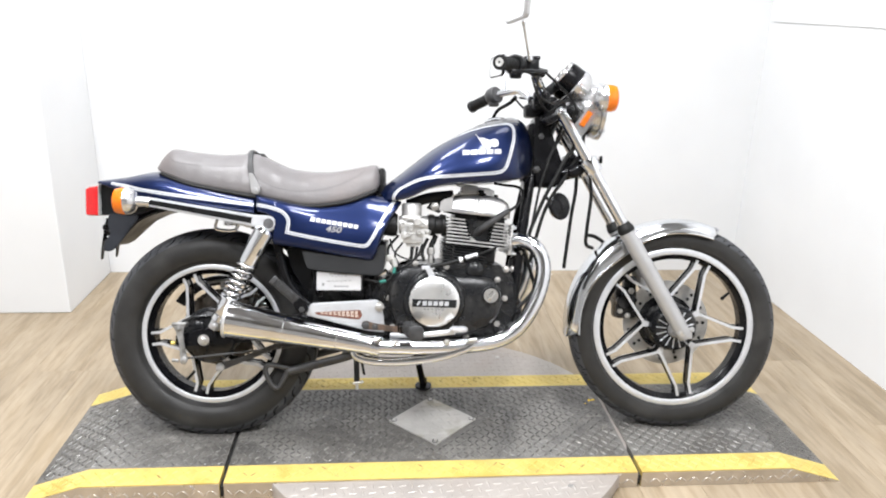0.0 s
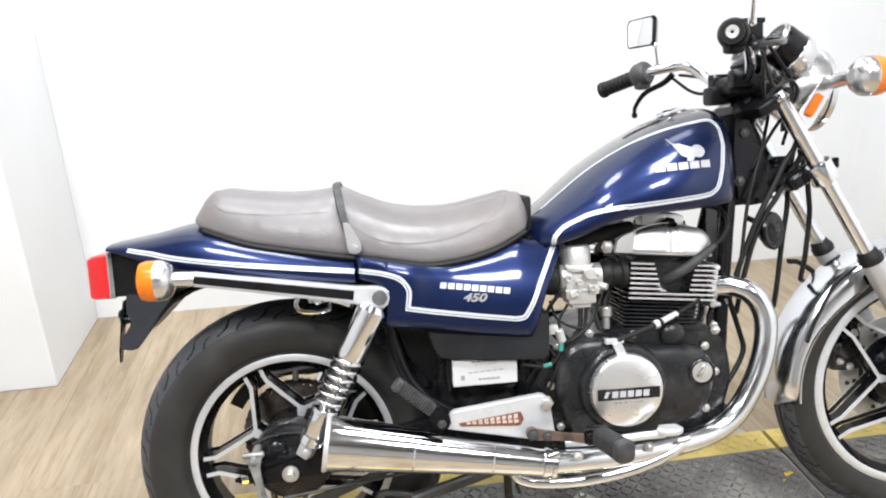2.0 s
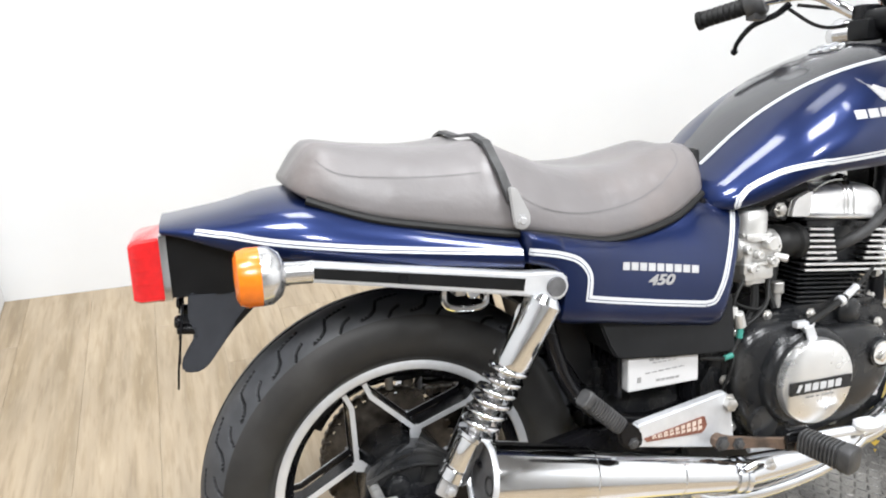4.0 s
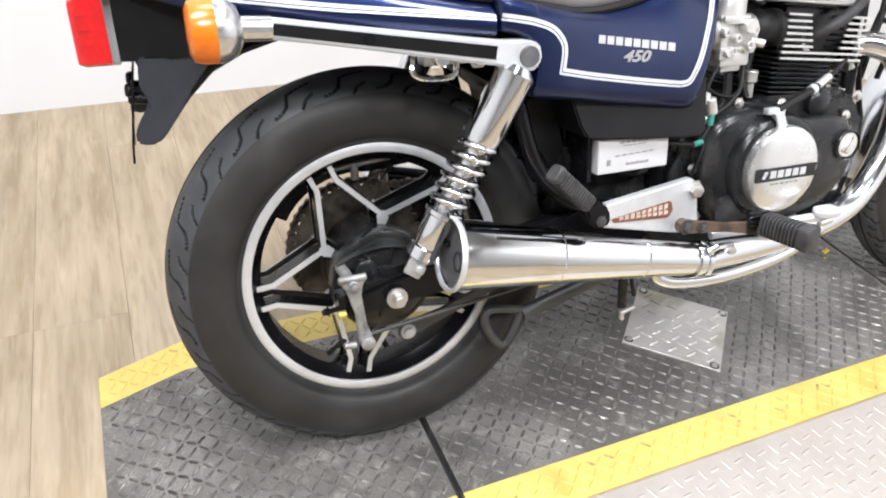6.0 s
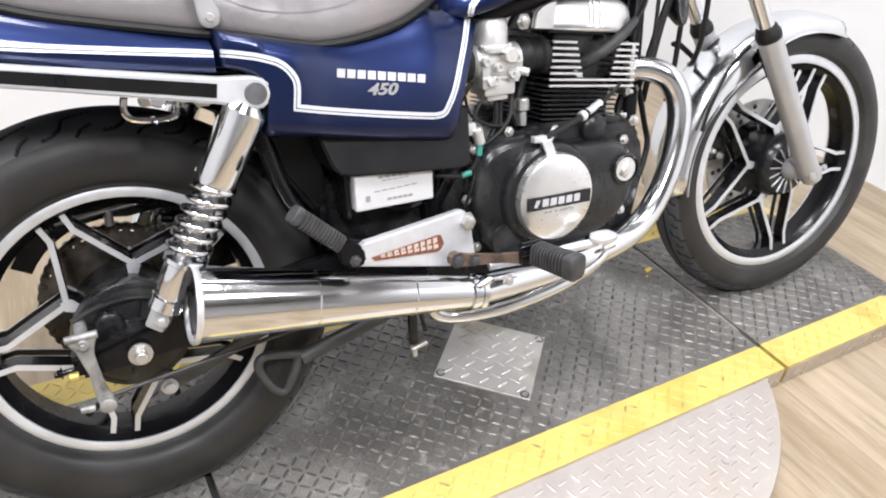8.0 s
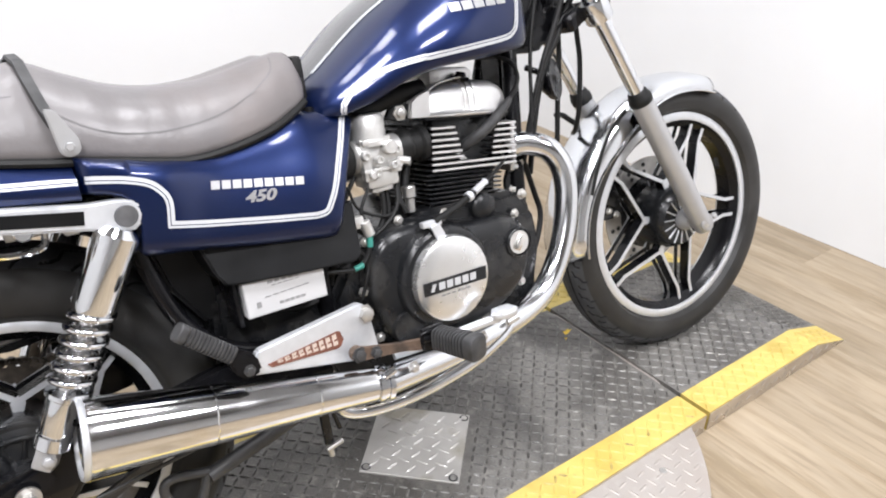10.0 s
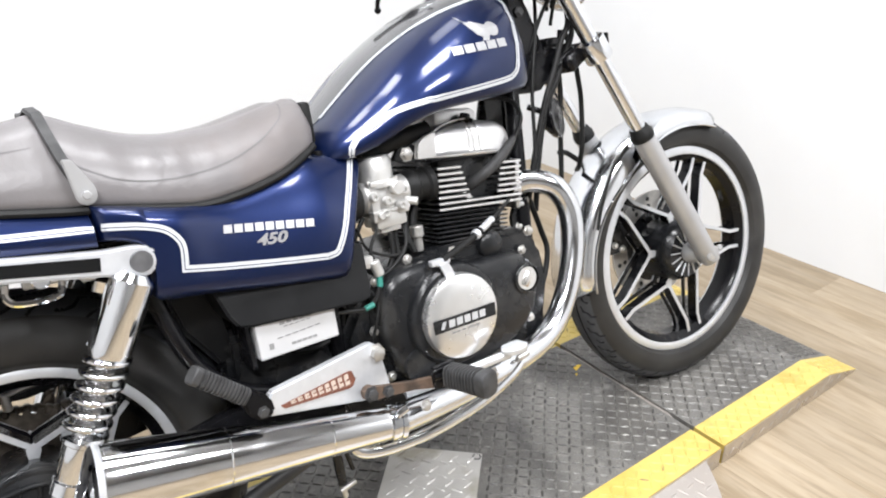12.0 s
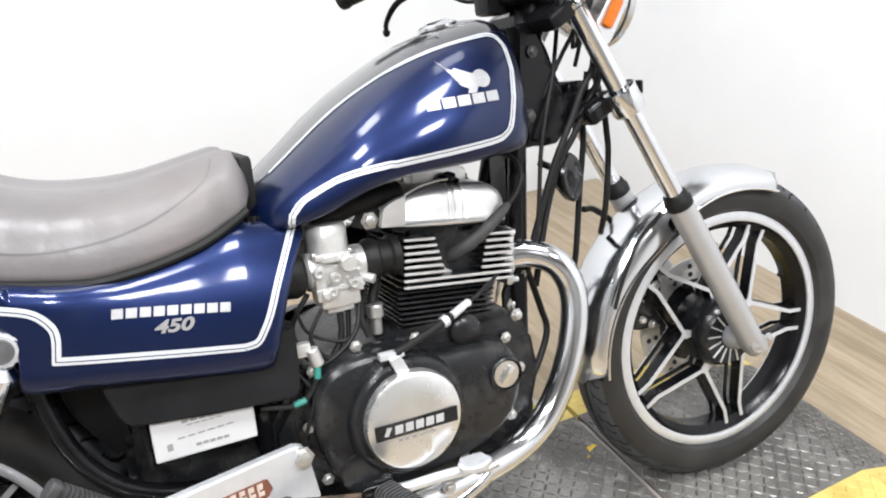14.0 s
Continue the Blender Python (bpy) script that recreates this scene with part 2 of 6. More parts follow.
def box(cx, cy, cz, sx, sy, sz, bevel=0.0, segs=2):
    bm = bmesh.new()
    bmesh.ops.create_cube(bm, size=1.0)
    bmesh.ops.scale(bm, vec=(sx, sy, sz), verts=bm.verts)
    if bevel:
        bmesh.ops.bevel(bm, geom=bm.edges[:], offset=bevel, segments=segs, affect="EDGES", profile=0.6)
    bmesh.ops.translate(bm, vec=(cx, cy, cz), verts=bm.verts)
    return bm


def smooth_path(pts, n=8):
    """Catmull-Rom through the points."""
    p = [Vector(a) for a in pts]
    if len(p) < 3:
        return p
    p = [p[0] * 2 - p[1]] + p + [p[-1] * 2 - p[-2]]
    out = []
    for i in range(1, len(p) - 2):
        for k in range(n):
            t = k / n
            out.append(0.5 * ((2 * p[i]) + (p[i + 1] - p[i - 1]) * t + (2 * p[i - 1] - 5 * p[i] + 4 * p[i + 1] - p[i + 2]) * t * t
                              + (3 * p[i] - p[i - 1] - 3 * p[i + 1] + p[i + 2]) * t ** 3))
    out.append(p[-2])
    return out


def tube(pts, radius, segs=12, n=8, smooth=True, caps=True):
    """A round tube along points; radius is a number or a function of 0..1."""
    path = smooth_path(pts, n) if smooth else [Vector(a) for a in pts]
    bm = bmesh.new()
    rings, up = [], None
    for i, p in enumerate(path):
        d = (path[min(i + 1, len(path) - 1)] - path[max(i - 1, 0)]).normalized()
        if up is None:
            up = d.orthogonal().normalized()
        up = (up - d * up.dot(d)).normalized()
        side = d.cross(up)
        r = radius(i / (len(path) - 1)) if callable(radius) else radius
        rings.append([bm.verts.new(p + (up * math.cos(a) + side * math.sin(a)) * r) for a in (2 * math.pi * k / segs for k in range(segs))])
    for a, b in zip(rings, rings[1:]):
        for k in range(segs):
            bm.faces.new((a[k], a[(k + 1) % segs], b[(k + 1) % segs], b[k]))
    if caps:
        bm.faces.new(rings[0][::-1])
        bm.faces.new(rings[-1])
    return bm


def lathe(profile, segs=32, centre=(0, 0, 0), axis=(0, 1, 0), closed=False):
    """Turn (distance along the axis, radius) pairs round an axis."""
    bm = bmesh.new()
    rings = []
    for h, r in profile:
        if r < 1e-6:
            rings.append([bm.verts.new((0, 0, h))])
        else:
            rings.append([bm.verts.new((r * math.cos(2 * math.pi * k / segs), r * math.sin(2 * math.pi * k / segs), h)) for k in range(segs)])
    pairs = list(zip(rings, rings[1:])) + ([(rings[-1], rings[0])] if closed else [])
    for a, b in pairs:
        for k in range(segs):
            q = [a[k % len(a)], a[(k + 1) % len(a)], b[(k + 1) % len(b)], b[k % len(b)]]
            q = [v for i, v in enumerate(q) if v not in q[:i]]
            if len(q) > 2:
                bm.faces.new(q)
    turn = Vector((0, 0, 1)).rotation_difference(Vector(axis)).to_matrix().to_4x4()
    return moved(bm, Matrix.Translation(centre) @ turn)


def rod(a, b, r, segs=14, bevel=0.0):
    a, b = Vector(a), Vector(b)
    ln = (b - a).length
    e = min(bevel or r * 0.15, ln * 0.3)
    return lathe([(0, 0), (0, r - e), (e, r), (ln - e, r), (ln, r - e), (ln, 0)], segs, a, b - a)


def prism(outline, y0, y1, bevel=0.0, segs=2):
    """A plate: an outline in x and z, between two y."""
    bm = bmesh.new()
    f = bm.faces.new([bm.verts.new((x, y0, z)) for x, z in outline])
    r = bmesh.ops.extrude_face_region(bm, geom=[f])
    bmesh.ops.translate(bm, vec=(0, y1 - y0, 0), verts=[v for v in r["geom"] if isinstance(v, bmesh.types.BMVert)])
    if bevel:
        bmesh.ops.bevel(bm, geom=bm.edges[:], offset=bevel, segments=segs, affect="EDGES")
    return bm


def loft(rings, closed=True, caps=True):
    bm = bmesh.new()
    rows = [[bm.verts.new(p) for p in ring] for ring in rings]
    n = len(rows[0])
    for a, b in zip(rows, rows[1:]):
        for k in range(n if closed else n - 1):
            bm.faces.new((a[k], a[(k + 1) % n], b[(k + 1) % n], b[k]))
    if caps:
        bm.faces.new(rows[0][::-1])
        bm.faces.new(rows[-1])
    return bm


def lerp_table(table, x):
    """Smooth value at x from rows of (x, values...)."""
    rows = sorted(table)
    xs = [r[0] for r in rows]
    x = min(max(x, xs[0]), xs[-1])
    i = max(0, min(len(xs) - 2, next((k for k in range(len(xs) - 1) if x <= xs[k + 1]), len(xs) - 2)))
    t = (x - xs[i]) / (xs[i + 1] - xs[i])
    out = []
    for c in range(1, len(rows[0])):
        p1, p2 = rows[i][c], rows[i + 1][c]
        m1 = (rows[i + 1][c] - rows[max(i - 1, 0)][c]) / (xs[i + 1] - xs[max(i - 1, 0)]) * (xs[i + 1] - xs[i])
        j = min(i + 2, len(xs) - 1)
        m2 = (rows[j][c] - rows[i][c]) / (xs[j] - xs[i]) * (xs[i + 1] - xs[i])
        out.append((2 * t ** 3 - 3 * t * t + 1) * p1 + (t ** 3 - 2 * t * t + t) * m1 + (3 * t * t - 2 * t ** 3) * p2 + (t ** 3 - t * t) * m2)
    return out


def surface(ob):
    from mathutils.bvhtree import BVHTree
    me = ob.data
    return BVHTree.FromPolygons([v.co for v in me.vertices], [p.vertices[:] for p in me.polygons])


def ribbon(tree, pts, width, lift=0.0012, n=10, y_far=-0.6, smooth=True, fallback=-0.15):
    """A flat painted band that follows points in x and z, laid on a surface seen from the right."""
    path = smooth_path([(x, 0, z) for x, z in pts], n) if smooth else [Vector((x, 0, z)) for x, z in pts]
    bm = bmesh.new()
    rows = []
    for i, p in enumerate(path):
        d = (path[min(i + 1, len(path) - 1)] - path[max(i - 1, 0)]).normalized()
        side = Vector((-d.z, 0, d.x)) * width / 2
        row = []
        for q in (p - side, p, p + side):
            hit = tree.ray_cast(Vector((q.x, y_far, q.z)), Vector((0, 1, 0)))
            y = hit[0].y - lift if hit[0] is not None else (row[-1].co.y if row else (rows[-1][0].co.y if rows else fallback))
            row.append(bm.verts.new((q.x, y, q.z)))
        rows.append(row)
    for a, b in zip(rows, rows[1:]):
        for k in (0, 1):
            bm.faces.new((a[k], a[k + 1], b[k + 1], b[k]))
    return bm


def wrap_ribbon(tree, pts, width, off=0.0, ends=(0.0, 0.0), lift=0.0012, n=10):
    """A painted band that hugs a surface along points in x, y and z, shifted sideways by off."""
    path = smooth_path(pts, n)
    path[0] = path[0] + (path[0] - path[1]).normalized() * ends[0]
    path[-1] = path[-1] + (path[-1] - path[-2]).normalized() * ends[1]
    bm = bmesh.new()
    rows = []
    for i, p in enumerate(path):
        d = (path[min(i + 1, len(path) - 1)] - path[max(i - 1, 0)]).normalized()
        near, nrm = tree.find_nearest(p)[:2]
        nrm = nrm if nrm.y < 0 else -nrm
        side = nrm.cross(d).normalized()
        row = []
        for k in (-1, 0, 1):
            q, qn = tree.find_nearest(near + side * (off + k * width / 2))[:2]
            row.append(bm.verts.new(q + (qn if qn.y < 0 else -qn) * lift))
        rows.append(row)
    for a, b in zip(rows, rows[1:]):
        for k in (0, 1):
            bm.faces.new((a[k], a[k + 1], b[k + 1], b[k]))
    return bm


def parts(name, bms, material, parent, label="", smooth=True):
    """Several alike pieces, each an object of its own."""
    for b in bms:
        part(name, b, material, parent, label, smooth)


def sheared(bm, k, x0):
    """Lean a plate so that its y grows with x."""
    for v in bm.verts:
        v.co.y += k * (v.co.x - x0)
    return bm


def bolt(p, r=0.008, h=0.008, axis=(0, -1, 0)):
    return lathe([(0, r * 1.5), (0.0015, r * 1.5), (0.0015, r), (h, r), (h + 0.001, r * 0.8), (h + 0.001, 0)], 6, p, axis)


# ---- the room ----
DECK = 0.05
X0, X1, Y0, Y1 = -4.0, 1.65, -6.0, 1.5


def wall(name, *dims, paint=M_wall, label="plain white painted wall"):
    return tagged(part(name, box(*dims), paint, smooth=False), label, "wall", kind="structure")


HALF = CEIL / 2
wall("wall_north", (X0 + X1) / 2, Y1 + 0.06, HALF, X1 - X0 + 0.24, 0.12, CEIL)
wall("wall_east", X1 + 0.06, (Y0 + Y1) / 2, HALF, 0.12, Y1 - Y0, CEIL)
wall("wall_south", (X0 + X1) / 2, Y0 - 0.06, HALF, X1 - X0 + 0.24, 0.12, CEIL, paint=M_farwall, label="plain grey painted wall")
wall("wall_west", X0 - 0.06, (Y0 + Y1) / 2, HALF, 0.12, Y1 - Y0, CEIL)
tagged(part("wall_pillar", box((X0 - 1.52) / 2, 1.25, HALF, -1.52 - X0, 0.5, CEIL, 0.006), M_wall, smooth=False),
       "white painted wall projection with a square corner", "wall", kind="structure")
# unseen ceiling; its grey is chosen to limit bounced lamp light
tagged(part("ceiling", box((X0 + X1) / 2, (Y0 + Y1) / 2, CEIL + 0.05, X1 - X0 + 0.24, Y1 - Y0 + 0.24, 0.1), M_ceiling, smooth=False),
       "unseen ceiling, toned grey to limit bounced light", "ceiling", kind="structure")
floor = tagged(part("floor", box((X0 + X1) / 2, (Y0 + Y1) / 2, -0.045, X1 - X0, Y1 - Y0, 0.08), M_joint, smooth=False),
               "light oak wood-look plank floor", "floor", kind="structure")


def ceiling_lamp(x, y):
    top = tagged(part("ceiling_lamp", box(0, 0, -0.012, 0.64, 0.64, 0.024, 0.004), M_lampbody, smooth=False),
                 "white square ceiling light panel", "ceiling lamp", "ceiling lamps")
    top.location = (x, y, CEIL)
    return top


first = ceiling_lamp(*LAMPS[0][:2])
for lx, ly, watts in LAMPS[1:]:
    copy_thing(first, pose(lx, ly, CEIL))

tagged(part("trim", box(X1 - 0.0015, -0.3, 1.300, 0.007, 3.5, 0.090, 0.002), M_wall, smooth=False), "white painted rail along the wall", "trim", kind="structure")

# ---- the display platform on its turntable ----
PX, RX, PY, SY = 1.0, 1.155, 0.29, 0.212
SEAMS = (-0.625, 0.548)


def deck_z(x):
    a = abs(x)
    return DECK if a <= PX else DECK * max(0.0, (RX - a) / (RX - PX)) + 0.0015


def tread(cells, zfun, length=0.0225, width=0.0056, height=0.0022, slope=0.0):
    """Raised lozenges of tread plate: rows of x, y, degrees, joined in one mesh."""
    verts, faces = [], []
    lens = [(-0.5, 0), (-0.25, -0.5), (0.25, -0.5), (0.5, 0), (0.25, 0.5), (-0.25, 0.5)]
    for x, y, deg in cells:
        c, s, b = math.cos(radians(deg)), math.sin(radians(deg)), len(verts)
        for (u, v), top in [(q, 0) for q in lens] + [((-0.28, 0), 1), ((0.28, 0), 1)]:
            px, py = x + c * u * length - s * v * width, y + s * u * length + c * v * width
            verts.append((px, py, zfun(px) + (height if top else 0.00005)))
        for f in ((0, 1, 6), (1, 2, 7, 6), (2, 3, 7), (3, 4, 7), (4, 5, 6, 7), (5, 0, 6)):
            faces.append([b + i for i in f])
    bm = bmesh.new()
    me = bpy.data.meshes.new("tmp")
    me.from_pydata(verts, [], faces)
    bm.from_mesh(me)
    bpy.data.meshes.remove(me)
    return bm


def cells(x0, x1, y0, y1, pitch=0.0195, keep=None):
    out = []
    for i in range(math.ceil(x0 / pitch), int(math.floor(x1 / pitch)) + 1):
        for j in range(math.ceil(y0 / pitch), int(math.floor(y1 / pitch)) + 1):
            x, y = i * pitch, j * pitch
            if x0 + 0.008 < x < x1 - 0.008 and y0 + 0.006 < y < y1 - 0.006 and (keep is None or keep(x, y)):
                out.append((x + random.uniform(-0.0012, 0.0012), y + random.uniform(-0.0012, 0.0012), (45 if (i + j) % 2 else -45) + random.uniform(-5, 5)))
    return out


platform = tagged(new("display_platform"), "dark steel tread-plate display platform with yellow painted edges", "platform")


def deck_strip(x0, x1, y0, y1):
    """A slab of deck between two x and two y, with its ramp bent down at the end."""
    cuts = sorted({x0, x1} | {c for c in (-PX, PX) if x0 < c < x1})
    bm = bmesh.new()
    rows = []
    for x in cuts:
        z = deck_z(x)
        rows.append([bm.verts.new((x, y, h)) for y, h in ((y0, 0.0), (y0, z), (y1, z), (y1, 0.0))])
    for a, b in zip(rows, rows[1:]):
        for k in range(4):
            bm.faces.new((a[k], a[(k + 1) % 4], b[(k + 1) % 4], b[k]))
    bm.faces.new(rows[0][::-1])
    bm.faces.new(rows[-1])
    return bm


random.seed(5)
GAP = 0.0062
for sx0, sx1 in ((-RX, SEAMS[0] - GAP), (SEAMS[0] + GAP, SEAMS[1] - GAP), (SEAMS[1] + GAP, RX)):
    deck = part("deck", deck_strip(sx0, sx1, -SY, SY), M_deck, platform, "dark worn tread-plate deck", smooth=False)
    tagged(part("tread_pattern", tread(cells(sx0, sx1, -SY, SY, keep=lambda x, y: abs(x + 0.028) + abs(y) > 0.15), deck_z), M_lozenge, deck, smooth=False), kind="stuff")
    for lo, hi in ((-PY, -SY - 0.0003), (SY + 0.0003, PY)):
        edge = part("edge_stripe", deck_strip(sx0, sx1, lo, hi), M_yellow, platform, "worn yellow painted edge band", smooth=False)
        studs = [(c, random.random() < 0.05 + 0.30 * math.exp(-((c[0] - 0.04) / 0.10) ** 2)) for c in cells(sx0, sx1, lo, hi)]
        tagged(part("tread_pattern", tread([c for c, bare in studs if not bare], deck_z, height=0.0020), M_yellow, edge, smooth=False), kind="stuff")
        if any(bare for c, bare in studs):
            tagged(part("worn_tread", tread([c for c, bare in studs if bare], deck_z, height=0.0020), M_bare, edge, smooth=False), kind="stuff")
    for side in (-1, 1):
        yy = side * (PY + 0.002)
        z = lambda x: max(deck_z(x) - 0.003, 0.001)
        xs = sorted({sx0, sx1} | {c for c in (-PX, PX) if sx0 < c < sx1})
        bm = bmesh.new()
        f = [bm.verts.new((x, yy, 0)) for x in xs] + [bm.verts.new((x, yy, z(x))) for x in reversed(xs)]
        g = bm.faces.new(f)
        r = bmesh.ops.extrude_face_region(bm, geom=[g])
        bmesh.ops.translate(bm, vec=(0, -side * 0.0015, 0), verts=[v for v in r["geom"] if isinstance(v, bmesh.types.BMVert)])
        skirt = part("skirt", bm, M_side_steel, platform, "dull tread-plate skirt", smooth=False)
        sk = tread([(x, y, d) for x, y, d in cells(sx0, sx1, -0.003, 0.047) if y < deck_z(x) - 0.012], lambda x: 0.0)
        tagged(part("tread_pattern", moved(sk, pose(0, yy - 0.0002, 0.0, 90)), M_side_steel, skirt, smooth=False), kind="stuff")
# near-black strips added down the deck seams in place of their shade
parts("seam_filler", [box(s, 0, 0.02, 0.0120, 2 * PY - 0.01, 0.030) for s in SEAMS], M_gap, platform, smooth=False)

cover = part("cover_plate", moved(box(0, 0, 0.0, 0.196, 0.196, 0.006, 0.001, 1), pose(-0.028, 0.001, DECK + 0.003, 0, 0, 45.5)), M_cover, platform,
             "bright square tread-plate cover", smooth=False)
tagged(part("tread_pattern", tread([(x, y, 10 if (round(x / 0.0265) + round(y / 0.0265)) % 2 else -60) for x, y, d in cells(-0.16, 0.11, -0.13, 0.13, 0.0265,
       keep=lambda x, y: abs(x + 0.028) + abs(y) < 0.118)], lambda x: DECK + 0.006, 0.029, 0.0072, 0.0021), M_cover, cover, smooth=False), kind="stuff")
for bx, by in ((-0.15, 0.001), (0.094, 0.001), (-0.028, 0.123), (-0.028, -0.121)):
    part("screw", lathe([(0, 0.0065), (0.0026, 0.0055), (0.0026, 0.0022), (0.0012, 0.0018), (0.0012, 0)], 14, (bx, by, DECK + 0.006), (0, 0, 1)), M_steel, cover)
    part("sunk_ring", lathe([(0, 0.0095), (0.0006, 0.0095), (0.0006, 0.0064), (0, 0.0064)], 16, (bx, by, DECK + 0.006), (0, 0, 1)), M_stand, cover)
fleck = joined(prism([(0, 0), (0.03, 0.004), (0.028, 0.012), (0.006, 0.014)], 0, 0.0004),
               moved(prism([(0, 0), (0.012, 0.003), (0.01, 0.010)], 0, 0.0004), pose(-0.02, 0, -0.012)))
part("paint_fleck", moved(fleck, pose(0.50, 0.10, DECK + 0.0012, -90, 0, 12)), M_tape, platform, "orange paint fleck", smooth=False)

TC, TR = (0.0, 0.02), 0.58
table = tagged(part("turntable", lathe([(0, 0), (0, TR - 0.004), (0.004, TR), (0.040, TR), (0.044, TR - 0.002), (0.044, 0)], 128, (*TC, 0.0), (0, 0, 1)), M_tread_steel),
               "round bright tread-plate turntable under the platform", "turntable")
tagged(part("tread_pattern", tread([(x, y, d - 35) for x, y, d in cells(-0.58, 0.58, -0.56, 0.6, 0.0265,
       keep=lambda x, y: abs(y) > PY + 0.012 and math.hypot(x - TC[0], y - TC[1]) < TR - 0.018)], lambda x: 0.044, 0.026, 0.0062, 0.0014), M_tread_steel, table, smooth=False), kind="stuff")
for a in (-118, -100, -80, -62, -47, 60, 80, 100, 120):
    part("screw", lathe([(0, 0.008), (0.002, 0.007), (0.002, 0)], 12,
                        (TC[0] + 0.49 * math.cos(radians(a)), TC[1] + 0.49 * math.sin(radians(a)), 0.044), (0, 0, 1)), M_steel, table)


# ---- the motorcycle: x forward, y to its left, z up, leaning on its side stand ----
bike = tagged(new("motorcycle"), "dark blue road motorcycle with grey seat leaning on side stand", "motorcycle")
bike.matrix_world = pose(0, -0.028, DECK, 0, 0, -1.95) @ pose(0, 0, 0, -15.4)
RW, FW = (-0.692, -0.010, 0.297), (0.716, 0.0, 0.320)


def tyre_mesh(radius, rim_r, half, pitches, grooves, per=36, crown=79, slant=-0.55):
    """A treaded tyre round the y axis; grooves: lines of (share of a pitch, share of the tread's half width), cut into the rubber."""
    arc_r = half * 0.98
    prof = []
    for k in range(crown):
        s = -1 + 2 * k / (crown - 1)
        a = s * 1.32
        prof.append((arc_r * math.sin(a), radius - arc_r * 0.86 * (1 - math.cos(a)), s))
    rl = prof[0][1]
    side = [(-half * 0.56, rim_r - 0.004), (-half * 0.66, rim_r + 0.002), (-half * 0.72, rim_r + 0.006), (-half * 0.80, rim_r + 0.008), (-half * 0.90, rim_r + 0.25 * (rl - rim_r)), (-half * 0.985, rim_r + 0.55 * (rl - rim_r)), (-half * 0.985, rim_r + 0.82 * (rl - rim_r))]
    full = [(y, r, None) for y, r in side] + prof + [(-y, r, None) for y, r in reversed(side)]
    pitch, width = 2 * math.pi * radius / pitches, arc_r * 1.32

    def cut(u, s):
        best = 1.0
        m, u = abs(s), u + (0.5 if s > 0 else 0.0)
        for line, w in grooves:
            for (u0, m0), (u1, m1) in zip(line, line[1:]):
                ax, ay, bx, by = u0 * pitch, m0 * width, u1 * pitch, m1 * width
                for shift in (-1, 0, 1):
                    px, py = (u + shift) * pitch - ax, m * width - ay
                    t = min(1, max(0, (px * (bx - ax) + py * (by - ay)) / ((bx - ax) ** 2 + (by - ay) ** 2)))
                    best = min(best, math.hypot(px - t * (bx - ax), py - t * (by - ay)) - w)
        return best

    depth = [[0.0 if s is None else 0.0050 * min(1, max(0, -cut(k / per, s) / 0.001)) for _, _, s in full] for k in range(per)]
    # cells within a groove, coloured dark for the shade down there
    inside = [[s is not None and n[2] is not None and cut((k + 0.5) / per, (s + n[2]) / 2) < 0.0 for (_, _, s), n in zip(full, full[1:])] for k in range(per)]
    segs, n = pitches * per, len(full)
    verts, faces, mats = [], [], []
    for k in range(segs):
        for (y, r, s), d in zip(full, depth[k % per]):
            a = 2 * math.pi * (k / segs + slant * abs(1.0 if s is None else s) / pitches)
            verts.append(((r - d) * math.cos(a), y, (r - d) * math.sin(a)))
        a, b = k * n, ((k + 1) % segs) * n
        for j in range(n - 1):
            faces.append((a + j, a + j + 1, b + j + 1, b + j))
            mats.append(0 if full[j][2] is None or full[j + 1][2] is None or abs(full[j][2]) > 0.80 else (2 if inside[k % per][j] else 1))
    me = bpy.data.meshes.new("tmp")
    me.from_pydata(verts, [], faces)
    me.polygons.foreach_set("material_index", mats)
    bm = bmesh.new()
    bm.from_mesh(me)
    bpy.data.meshes.remove(me)
    return bm


REAR_GROOVES = [([(0.0, 0.0), (1.0, 0.0)], 0.0026), ([(0.0, 0.27), (0.30, 0.32), (0.44, 0.36), (0.54, 0.58), (0.66, 0.66), (0.84, 0.70)], 0.0027), ([(0.04, 0.56), (0.20, 0.63), (0.31, 0.76)], 0.0025)]
FRONT_GROOVES = [([(0.0, 0.20), (1.0, 0.20)], 0.0019), ([(0.05, 0.36), (0.30, 0.42), (0.42, 0.58), (0.62, 0.64), (0.72, 0.84)], 0.0021), ([(0.72, 0.46), (0.92, 0.52), (0.98, 0.66)], 0.0018)]


